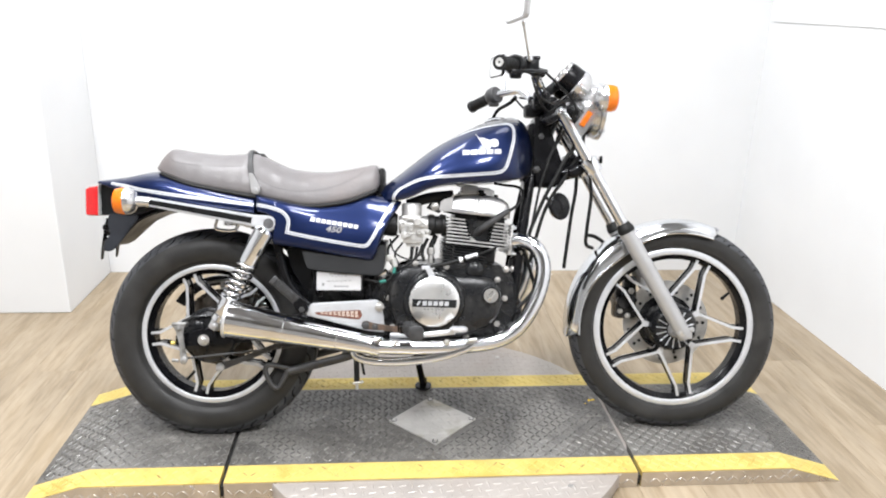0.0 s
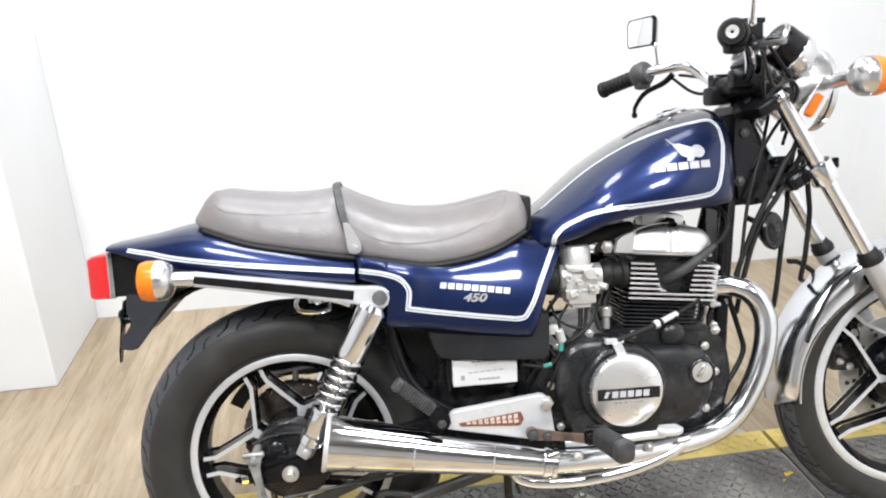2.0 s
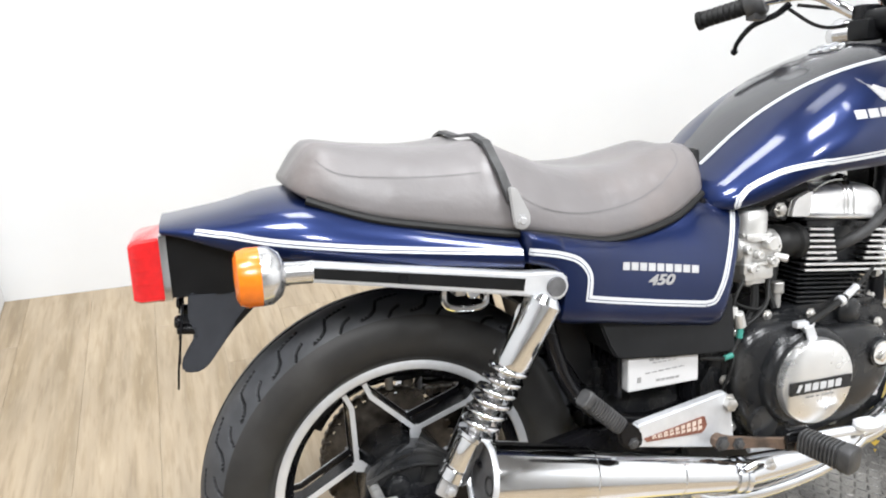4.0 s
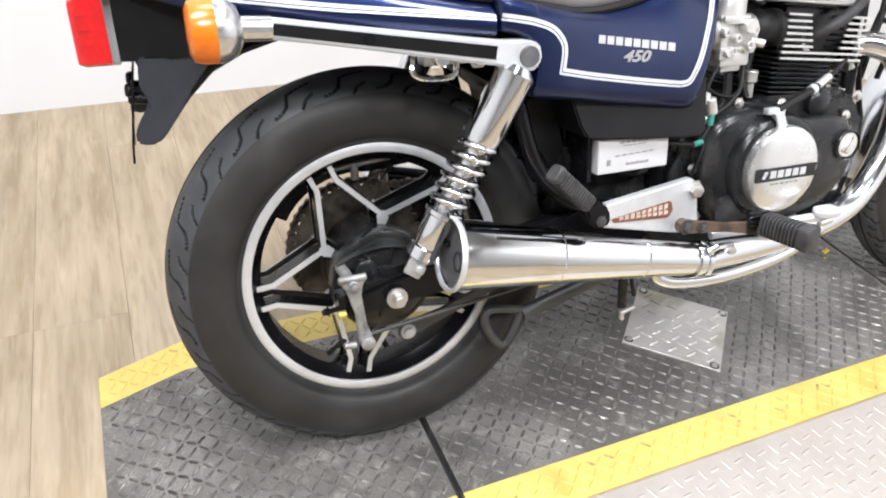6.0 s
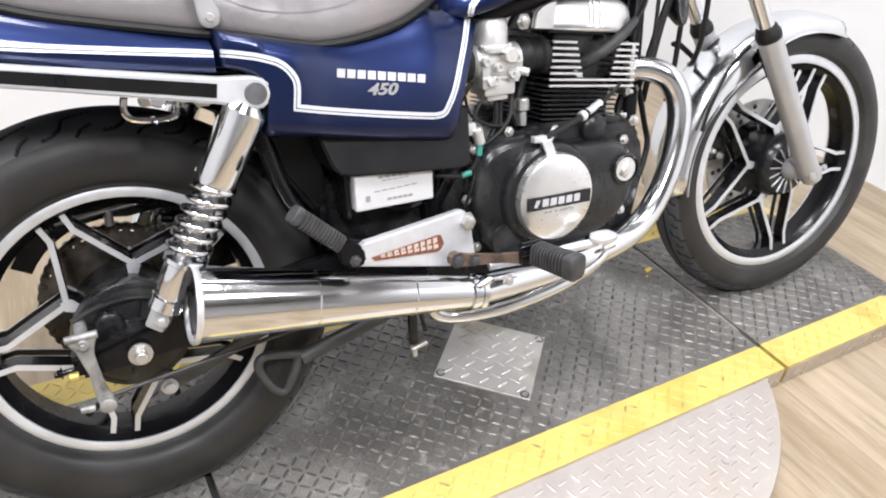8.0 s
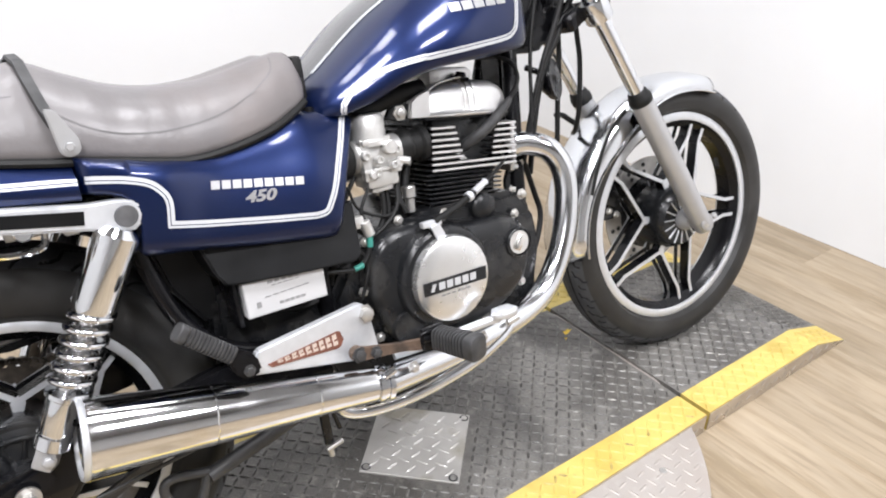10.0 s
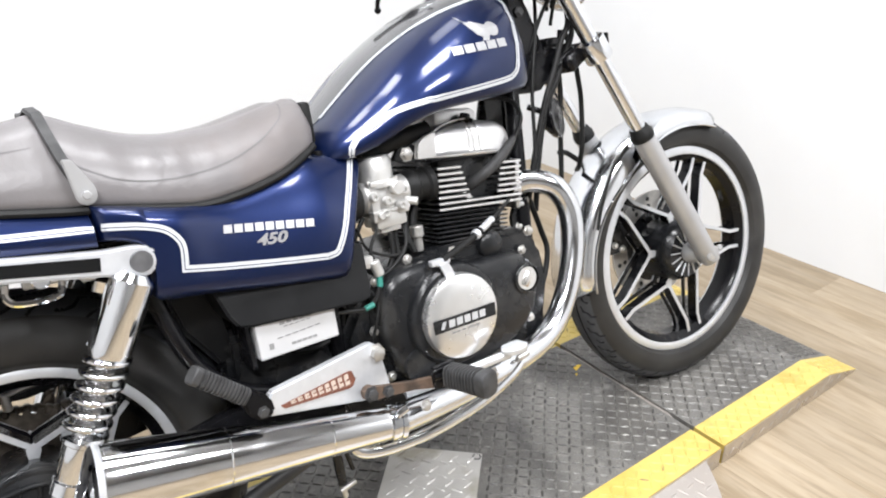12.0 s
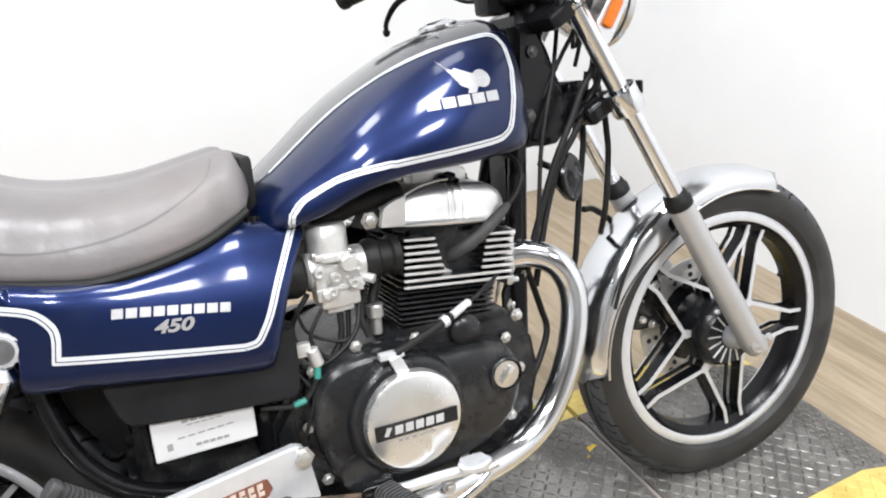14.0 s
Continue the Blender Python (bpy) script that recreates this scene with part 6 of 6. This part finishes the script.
# headlamp, brackets, indicators
HL = (0.452, 0.0, 0.985)
lampb = part("headlamp", lathe([(-0.085, 0.0), (-0.082, 0.022), (-0.070, 0.045), (-0.045, 0.068), (-0.015, 0.080), (0.010, 0.083), (0.012, 0.087), (0.024, 0.087), (0.028, 0.080)], 48, HL, (1, 0, -0.06)), M_cup, bike, "round chrome headlamp")
part("headlamp_lens", lathe([(0.026, 0.081), (0.038, 0.068), (0.046, 0.04), (0.049, 0.0)], 48, HL, (1, 0, -0.06)), M_glass, lampb, "clear headlamp lens")
part("reflector", lathe([(0.022, 0.079), (0.0, 0.06), (-0.02, 0.03), (-0.03, 0)], 40, HL, (1, 0, -0.06)), M_mirror, lampb)
for s in (-1, 1):
    ear = prism([(0.360, 0.912), (0.378, 0.885), (0.405, 0.905), (0.462, 0.992), (0.455, 1.008), (0.430, 1.005)], s * 0.098, s * 0.104, 0.002)
    br = part("headlamp_bracket", joined(ear, rod((0.452, s * 0.075, 0.992), (0.452, s * 0.125, 0.992), 0.012)), M_cup, bike, "chrome headlamp bracket with amber reflector")
    part("side_reflector", moved(box(0, 0, 0, 0.050, 0.008, 0.017, 0.004), Matrix.Translation((0.408, s * 0.108, 0.948)) @ pose(0, 0, 0, 0, -57, 0)), M_amber, br, "amber side reflector")
    indicator(s, 0.424, 0.236, 0.990, 1, (0.44, s * 0.12, 0.992))

# instruments
GA = (-0.80, 0, 0.60)
for s in (-1, 1):
    gc = (0.400, s * 0.058, 1.050)
    g = part("gauge", lathe([(0.0, 0.0), (0.0, 0.042), (0.004, 0.0435), (0.052, 0.0425), (0.062, 0.040), (0.066, 0.036), (0.066, 0.033), (0.063, 0)], 40, gc, GA), M_black, bike, "black round instrument with chrome base")
    part("gauge_base", lathe([(-0.026, 0.0), (-0.026, 0.026), (-0.012, 0.040), (0.0, 0.0450), (0.012, 0.0460), (0.015, 0.0435)], 40, gc, GA), M_cup, g, "chrome instrument base")
    part("gauge_rim", lathe([(0.060, 0.0405), (0.064, 0.0415), (0.068, 0.039), (0.067, 0.034)], 40, gc, GA), M_cup, g, "bright instrument rim")
    part("gauge_glass", lathe([(0.0645, 0.0335), (0.0665, 0.0)], 32, gc, GA), M_glass, g)
part("warning_light_panel", moved(box(0, 0, 0, 0.05, 0.07, 0.03, 0.008), pose(0.325, 0, 1.05, 0, -38, 0)), M_plastic, bike)
part("ignition_block", joined(box(0.30, 0, 1.00, 0.075, 0.10, 0.046, 0.02, 4), rod((0.335, -0.075, 0.985), (0.335, -0.02, 0.99), 0.022, 18), box(0.27, 0.03, 0.985, 0.05, 0.05, 0.04, 0.01)), M_plastic, bike)
parts("bar_clamp", [box(0.285, -0.045, 1.013, 0.05, 0.03, 0.04, 0.008), box(0.285, 0.045, 1.013, 0.05, 0.03, 0.04, 0.008)], M_black, bike)


# handlebar, controls, mirrors
GRIPS = {-1: ((0.182, -0.209, 1.080), (0.124, -0.314, 1.067)), 1: ((0.172, 0.214, 1.058), (0.106, 0.315, 1.033))}


def bar_pts(s):
    (ix, iy, iz), (ox, oy, oz) = GRIPS[s]
    return [(0.29, 0.0, 1.012), (0.288, s * 0.055, 1.012), (0.275, s * 0.10, 1.035), (0.252, s * 0.135, 1.062), (0.226, s * 0.168, (iz + 1.075) / 2), (ix, iy, iz), (ox, oy, oz)]


part("handlebar", joined(*[tube(bar_pts(s), 0.0112, 16) for s in (-1, 1)]), M_chrome, bike, "chrome handlebar")
for s in (-1, 1):
    a, b = Vector(GRIPS[s][0]), Vector(GRIPS[s][1])
    ln = (b - a).length
    prof = [(0, 0.0), (0, 0.020), (0.004, 0.0205)]
    for k in range(9):
        h = 0.008 + k * (ln - 0.016) / 9
        prof += [(h, 0.0178), (h + 0.006, 0.0185), (h + 0.009, 0.0165)]
    prof += [(ln - 0.008, 0.0205), (ln, 0.020), (ln, 0.010), (ln + 0.003, 0.009), (ln + 0.003, 0)]
    part("grip", lathe(prof, 24, a, b - a), M_grip, bike, "black ribbed rubber grip")
    part("grip_end", lathe([(ln + 0.001, 0.0115), (ln + 0.004, 0.0105), (ln + 0.004, 0.006), (ln + 0.002, 0)], 20, a, b - a), M_cast, bike)
    part("switch_housing", joined(lathe([(-0.018, 0.0), (-0.018, 0.024), (-0.012, 0.029), (0.012, 0.029), (0.02, 0.024), (0.02, 0)], 24, GRIPS[s][0], Vector(GRIPS[s][1]) - Vector(GRIPS[s][0])), moved(box(0, 0, 0, 0.034, 0.030, 0.036, 0.008), Matrix.Translation(Vector(GRIPS[s][0]) + Vector((0.0, 0, -0.018))))), M_plastic if s < 0 else M_stand, bike, "switch housing")
    lever = [(0.255, s * 0.20, 1.066), (0.262, s * 0.235, 1.060), (0.235, s * 0.275, 1.052), (0.19, s * 0.31, 1.046), (0.160, s * 0.325, 1.040)]
    if s > 0:
        lever = [(0.245, 0.20, 1.055), (0.225, 0.215, 1.035), (0.19, 0.245, 1.015), (0.175, 0.27, 0.985), (0.178, 0.285, 0.965)]
    part("lever", joined(tube(lever, lambda t: 0.0075 - 0.003 * t, 10), lathe([(-0.007, 0.0), (-0.005, 0.006), (0, 0.008), (0.005, 0.006), (0.007, 0)], 12, lever[-1], (0, 1, 0))), M_black, bike, "black control lever")
part("brake_reservoir", joined(box(0.232, -0.170, 1.088, 0.040, 0.042, 0.034, 0.006), box(0.232, -0.170, 1.106, 0.045, 0.046, 0.010, 0.003), rod((0.22, -0.185, 1.075), (0.27, -0.15, 1.07), 0.013)), M_plastic, bike, "black brake fluid reservoir")


def mirror(s, base, neck, head, face, up=0.0):
    """A mirror on its stem: the stem ends in a ball at the neck, the head is turned to face rearwards."""
    stem = part("mirror", joined(tube([base, tuple((Vector(base) * 0.5 + Vector(neck) * 0.5)), neck], 0.0042, 10), rod(base, tuple(Vector(base) + Vector((0, 0, 0.016))), 0.0085), lathe([(-0.007, 0), (-0.005, 0.005), (0, 0.007), (0.005, 0.005), (0.007, 0)], 14, neck, (0, 0, 1))), M_chrome, bike, "rectangular rear-view mirror on a chrome stem")
    k = 0.84 if s > 0 else 1.0
    out = [(k * u, k * w) for u, w in ((-0.050, -0.036), (0.042, -0.040), (0.050, -0.032), (0.056, 0.030), (0.048, 0.040), (-0.044, 0.042), (-0.054, 0.032), (-0.056, -0.028))]
    shell = loft([[(u * sc, v, w * sc) for u, w in out] for sc, v in ((1.0, -0.002), (1.03, 0.004), (0.98, 0.014), (0.7, 0.022), (0.2, 0.025))])
    glass = prism([(u * 0.93, w * 0.93) for u, w in out], -0.0036, -0.0022)
    f = Vector(face).normalized()
    m = Matrix.Translation(head) @ f.to_track_quat("-Y", "Z").to_matrix().to_4x4()
    part("mirror_shell", moved(shell, m), M_silverpaint, stem, "silver mirror shell", angle=35)
    part("mirror_rim", moved(loft([[(u * sc, v, w * sc) for u, w in out] for sc, v in ((0.94, -0.003), (1.02, -0.0032), (1.05, 0.004), (1.0, 0.008))], caps=False), m), M_black if s > 0 else M_silverpaint, stem)
    part("mirror_glass", moved(glass, m), M_mirror, stem, "mirror glass", smooth=False)


mirror(-1, (0.222, -0.202, 1.095), (0.192, -0.272, 1.181), (0.170, -0.290, 1.222), (-1, -0.36, 0.05))
mirror(1, (0.205, 0.195, 1.062), (0.206, 0.212, 1.126), (0.184, 0.243, 1.160), (-1.0, -0.38, 0.0))

# horn, cables
part("horn", joined(lathe([(-0.022, 0.0), (-0.022, 0.020), (-0.006, 0.038), (0.004, 0.0415), (0.008, 0.038), (0.007, 0.020), (0.011, 0.012), (0.011, 0.0)], 32, (0.343, -0.058, 0.690), (0.52, -0.84, 0.1)), rod((0.30, -0.03, 0.72), (0.335, -0.05, 0.70), 0.006)), M_black, bike, "round black horn")
part("ignition_coil_bracket", joined(rod((0.365, -0.05, 0.80), (0.365, 0.05, 0.80), 0.030, 20), rod((0.352, -0.062, 0.785), (0.398, -0.075, 0.815), 0.014), box(0.385, 0.0, 0.832, 0.04, 0.07, 0.03, 0.010, 3), rod((0.395, -0.05, 0.83), (0.41, -0.06, 0.80), 0.010)), M_black, bike, "black coil and bracket behind the fork")
part("neck_gusset", prism([(0.252, 0.955), (0.296, 0.962), (0.320, 0.915), (0.346, 0.845), (0.364, 0.800), (0.370, 0.768), (0.350, 0.750), (0.290, 0.744), (0.258, 0.750), (0.246, 0.86)], -0.054, 0.054, 0.016, 4), M_black, bike, "glossy black frame neck", angle=60)
parts("neck_bolt", [bolt((0.285, -0.058, 0.90), 0.007, 0.006), bolt((0.272, -0.058, 0.80), 0.008, 0.008)], M_stand, bike)
cables = [
    [(0.245, -0.205, 1.055), (0.25, -0.19, 1.00), (0.29, -0.13, 0.965), (0.34, -0.09, 0.99), (0.385, -0.06, 0.96), (0.375, -0.05, 0.90)],
    [(0.225, -0.23, 1.045), (0.245, -0.22, 0.998), (0.30, -0.15, 0.985), (0.36, -0.10, 1.0), (0.38, -0.09, 0.97), (0.345, -0.06, 0.90), (0.30, -0.05, 0.82)],
    [(0.24, 0.21, 1.05), (0.28, 0.14, 1.0), (0.34, 0.05, 1.01), (0.37, 0.0, 0.98), (0.33, -0.05, 0.88), (0.285, -0.07, 0.76), (0.262, -0.085, 0.66), (0.25, -0.09, 0.60)],
    [(0.27, -0.16, 1.075), (0.32, -0.12, 1.045), (0.38, -0.07, 1.0), (0.40, -0.04, 0.94), (0.385, -0.03, 0.87)],
    [(0.255, 0.19, 1.05), (0.31, 0.10, 1.03), (0.38, 0.03, 1.03), (0.405, 0.0, 0.99), (0.39, -0.02, 0.90)],
    [(0.40, -0.06, 0.925), (0.381, -0.085, 0.870), (0.3554, -0.088, 0.835), (0.3315, -0.088, 0.788), (0.298, -0.086, 0.7256), (0.273, -0.086, 0.669), (0.249, -0.085, 0.607), (0.232, -0.082, 0.55)],
    [(0.42, -0.04, 0.92), (0.403, -0.070, 0.852), (0.374, -0.072, 0.809), (0.346, -0.072, 0.761), (0.323, -0.070, 0.728), (0.295, -0.070, 0.670), (0.274, -0.070, 0.600), (0.255, -0.07, 0.52)],
    [(0.41, -0.03, 0.86), (0.404, -0.02, 0.79), (0.401, -0.02, 0.733), (0.390, -0.02, 0.665), (0.376, -0.02, 0.555), (0.372, -0.01, 0.50)],
    [(0.43, -0.02, 0.86), (0.440, -0.03, 0.80), (0.4455, -0.03, 0.755), (0.4470, -0.03, 0.712), (0.4370, -0.03, 0.625), (0.440, -0.01, 0.575), (0.47, 0.03, 0.56)],
    [(0.235, -0.075, 0.56), (0.262, -0.07, 0.48), (0.268, -0.075, 0.44), (0.235, -0.10, 0.405), (0.195, -0.12, 0.37), (0.17, -0.12, 0.33)],
]
for c in cables:
    part("cable", tube(c, 0.0056 if min(p[2] for p in c) < 0.58 else 0.0037, 10), M_grip, bike, "black control cable")
part("brake_hose", tube([(0.46, 0.07, 0.60), (0.50, 0.085, 0.59), (0.56, 0.085, 0.54), (0.60, 0.08, 0.46)], 0.006, 10), M_grip, bike)
part("mudguard_cable", tube([(0.53, -0.07, 0.60), (0.48, -0.068, 0.56), (0.44, -0.066, 0.49), (0.42, -0.066, 0.44)], 0.0035, 8), M_grip, bike)

# ---- foot controls ----
SH, SX = 0.19, -0.385
part("alloy_bracket", sheared(prism([(-0.381, 0.411), (-0.215, 0.4175), (-0.200, 0.418), (-0.188, 0.409), (-0.184, 0.392), (-0.175, 0.330), (-0.180, 0.324), (-0.228, 0.331), (-0.392, 0.378), (-0.396, 0.385)], -0.216, -0.200, 0.003), SH, SX), M_alu, bike, "cast alloy footrest bracket", angle=30)
part("bracket_badge", sheared(prism([(-0.370, 0.3865), (-0.365, 0.3800), (-0.252, 0.3635), (-0.246, 0.366), (-0.240, 0.3745), (-0.245, 0.389), (-0.250, 0.3905)], -0.2175, -0.2158), SH, SX), M_badge, bike, "faded brown badge", smooth=False)
letters = []
for k in range(9):
    x, h = -0.351 + 0.0118 * k, 0.0028 + 0.0009 * k
    z = 0.3842 - 0.0007 * k
    letters.append(box(x, -0.2177, z + h * 0.5, 0.0078, 0.0006, h * 0.8))
    letters.append(box(x + 0.002, -0.2177, z - h * 0.55, 0.0064, 0.0006, h * 0.6))
    letters.append(box(x - 0.002, -0.2177, z - h * 0.1, 0.0022, 0.0006, h * 1.6))
parts("badge_print", [sheared(b, SH, SX) for b in letters], M_badgetext, bike, "worn badge print", smooth=False)
parts("bracket_bolt", [bolt((-0.194, -0.179, 0.398), 0.011, 0.012)], M_steel, bike, "zinc bracket bolt")


def rubber_block(name, a, b, hw, hh, ribs, rib_end, label, swell=0.0):
    """A rubber foot block with rounded rectangular section: ribbed up to rib_end of its length, then smooth."""
    a, b = Vector(a), Vector(b)
    d = (b - a).normalized()
    ln = (b - a).length
    side = d.cross(Vector((0, 0, 1))).normalized()
    up = side.cross(d)
    rows = [(0.0, 0.70), (0.002, 0.92)]
    pitch = (rib_end * ln - 0.006) / ribs
    for k in range(ribs):
        h = 0.004 + pitch * k
        rows += [(h, 0.99), (h + pitch * 0.50, 1.0), (h + pitch * 0.58, 0.80), (h + pitch * 0.92, 0.80)]
    rows += [(max(rib_end * ln, rows[-1][0] + 0.001), 1.0), (ln - 0.005, 1.02), (ln - 0.0015, 0.97), (ln, 0.82)]
    rings = []
    for h, sc in rows:
        sc *= 1 + swell * h / ln
        ring = []
        for k in range(28):
            c, q = math.cos(2 * math.pi * k / 28), math.sin(2 * math.pi * k / 28)
            ring.append(a + d * h + side * (math.copysign(abs(c) ** 0.55, c) * hw * sc) + up * (math.copysign(abs(q) ** 0.55, q) * hh * sc))
        rings.append(ring)
    return part(name, loft(rings), M_peg, bike, label, angle=30)


rp = rubber_block("rear_footrest", (-0.418, -0.226, 0.421), (-0.484, -0.239, 0.482), 0.0118, 0.0130, 13, 0.88, "folded black ribbed rubber footrest")
part("footrest_hinge", prism([(-0.428, 0.418), (-0.411, 0.432), (-0.388, 0.412), (-0.385, 0.390), (-0.404, 0.382), (-0.424, 0.398)], -0.238, -0.214, 0.004), M_black, rp, "black footrest hinge")
part("hinge_bolt", bolt((-0.403, -0.238, 0.397), 0.006, 0.004), M_stand, rp)


fp = rubber_block("front_footrest", (-0.110, -0.248, 0.350), (-0.086, -0.328, 0.345), 0.0175, 0.0185, 10, 0.78, "black rubber footrest with ribbed sides", 0.10)
part("footrest_bracket", joined(box(-0.112, -0.240, 0.349, 0.040, 0.010, 0.036, 0.003), rod((-0.134, -0.243, 0.352), (-0.090, -0.243, 0.347), 0.006)), M_black, fp, "black footrest bracket")
part("wire_loop", tube([(-0.136, -0.246, 0.336), (-0.137, -0.246, 0.357), (-0.132, -0.247, 0.362), (-0.112, -0.248, 0.3625), (-0.107, -0.248, 0.358)], 0.0022, 8), M_black, fp, "black wire loop")
parts("arm_bolt", [bolt((-0.228, -0.212, 0.350), 0.009, 0.006), bolt((-0.202, -0.217, 0.347), 0.0072, 0.007)], M_stand, fp)
part("footrest_arm", joined(loft([[(x, y + dy, z + dz * h) for dy, dz in ((-0.005, -1), (0.005, -1), (0.005, 1), (-0.005, 1))] for x, y, z, h in ((-0.240, -0.206, 0.351, 0.006), (-0.228, -0.207, 0.350, 0.0115), (-0.205, -0.211, 0.347, 0.009), (-0.160, -0.222, 0.343, 0.007), (-0.112, -0.243, 0.340, 0.010))]), rod((-0.228, -0.195, 0.350), (-0.228, -0.213, 0.350), 0.0115)), M_rust, fp, "rusty footrest arm")
pedal = part("brake_pedal", joined(tube([(-0.16, -0.19, 0.318), (-0.08, -0.205, 0.322), (-0.01, -0.225, 0.332), (0.02, -0.24, 0.338)], 0.008, 10), moved(lathe([(-0.005, 0), (-0.005, 0.017), (-0.002, 0.0195), (0.004, 0.0195), (0.006, 0.017), (0.006, 0)], 32, (0, 0, 0), (0, 0, 1)), Matrix.Translation((0.030, -0.242, 0.344)) @ Matrix.Diagonal((1.30, 0.92, 1, 1)))), M_alu, bike, "worn silver brake pedal")
parts("pedal_rib", [box(0.030 + 0.0058 * k, -0.242, 0.3505, 0.0022, 0.034 * math.sqrt(1 - (k / 4.4) ** 2), 0.003, 0.0008, 1) for k in range(-3, 4)], M_alu, pedal, smooth=False)
part("pedal_rib", joined(*[box(0.015 + 0.006 * k, -0.242, 0.3505, 0.0025, 0.030, 0.003, 0.0008, 1) for k in range(6)]), M_alu, pedal, smooth=False)
for s in (1,):
    part("left_footrest", joined(rod((-0.12, 0.20, 0.34), (-0.11, 0.31, 0.335), 0.02), rod((-0.18, 0.13, 0.34), (-0.12, 0.20, 0.34), 0.011)), M_grip, bike)

# stands
part("stand_bracket", prism([(-0.25, 0.33), (0.10, 0.315), (0.06, 0.262), (-0.02, 0.252), (-0.22, 0.262)], -0.135, -0.115, 0.004), M_engblack, bike, "black lower frame rail")
part("side_stand", joined(tube([(-0.10, 0.125, 0.29), (-0.075, 0.18, 0.17), (-0.055, 0.232, 0.075)], 0.0115, 12), lathe([(0, 0.0), (0, 0.028), (0.006, 0.028), (0.008, 0.012), (0.03, 0.012)], 20, (-0.054, 0.238, 0.0665), (0, -0.26, 0.96))), M_black, bike, "black side stand on the deck")
part("centre_stand", joined(tube([(-0.20, -0.08, 0.27), (-0.30, -0.095, 0.235), (-0.46, -0.10, 0.195)], 0.0125, 12), tube([(-0.20, 0.08, 0.27), (-0.30, 0.095, 0.235), (-0.42, 0.10, 0.20)], 0.0125, 12), rod((-0.30, -0.095, 0.235), (-0.30, 0.095, 0.235), 0.010),
                            tube([(-0.46, -0.10, 0.203), (-0.515, -0.10, 0.214), (-0.528, -0.10, 0.196), (-0.512, -0.10, 0.158), (-0.492, -0.10, 0.145), (-0.474, -0.10, 0.172), (-0.462, -0.10, 0.200)], 0.0075, 10),
                            tube([(-0.44, 0.10, 0.203), (-0.505, 0.10, 0.214), (-0.518, 0.10, 0.196), (-0.492, 0.10, 0.148), (-0.452, 0.10, 0.198)], 0.0075, 10)), M_stand, bike, "folded worn grey centre stand")
part("stand_spring", joined(rod((-0.262, -0.10, 0.27), (-0.260, -0.10, 0.165), 0.0085), tube([(-0.250, -0.10, 0.25), (-0.243, -0.102, 0.21), (-0.238, -0.103, 0.185)], 0.004, 8)), M_engblack, bike)
parts("spring_clip", [rod((-0.261, -0.10, 0.166), (-0.259, -0.10, 0.140), 0.005), rod((-0.270, -0.11, 0.160), (-0.240, -0.11, 0.166), 0.0045)], M_steel, bike)

# ---- floor planks ----
PLANK_W, PLANK_L = 0.182, 1.22
plank_mesh = {}


def plank(x0, x1, y0, y1):
    key = (round(x1 - x0, 4), round(y1 - y0, 4))
    if key not in plank_mesh:
        w, l = key
        bm = bmesh.new()
        e = 0.0004
        lo = [bm.verts.new(p) for p in ((0, 0, -0.005), (w, 0, -0.005), (w, l, -0.005), (0, l, -0.005))]
        md = [bm.verts.new(p) for p in ((0, 0, -e), (w, 0, -e), (w, l, -e), (0, l, -e))]
        tp = [bm.verts.new(p) for p in ((e, e, 0), (w - e, e, 0), (w - e, l - e, 0), (e, l - e, 0))]
        for a, b in ((lo, md), (md, tp)):
            for k in range(4):
                bm.faces.new((a[k], a[(k + 1) % 4], b[(k + 1) % 4], b[k]))
        bm.faces.new(tp)
        bm.faces.new(lo[::-1])
        me = bpy.data.meshes.new("plank")
        bm.to_mesh(me)
        bm.free()
        me.materials.append(M_plank)
        plank_mesh[key] = me
    ob = new("plank", plank_mesh[key])
    ob.parent = floor
    ob.location = (x0, y0, 0)


random.seed(7)
cols = math.ceil((X1 - X0) / PLANK_W)
for i in range(cols):
    xa, xb = X0 + i * PLANK_W + 0.0002, min(X0 + (i + 1) * PLANK_W, X1) - 0.0002
    y = Y0 - random.choice((0.1, 0.35, 0.6, 0.85, 1.1))
    while y < Y1 - 0.02:
        ya, yb = max(y, Y0) + 0.0002, min(y + PLANK_L, Y1) - 0.0002
        if yb - ya > 0.03:
            plank(xa, xb, round(ya, 4), round(yb, 4))
        y += PLANK_L
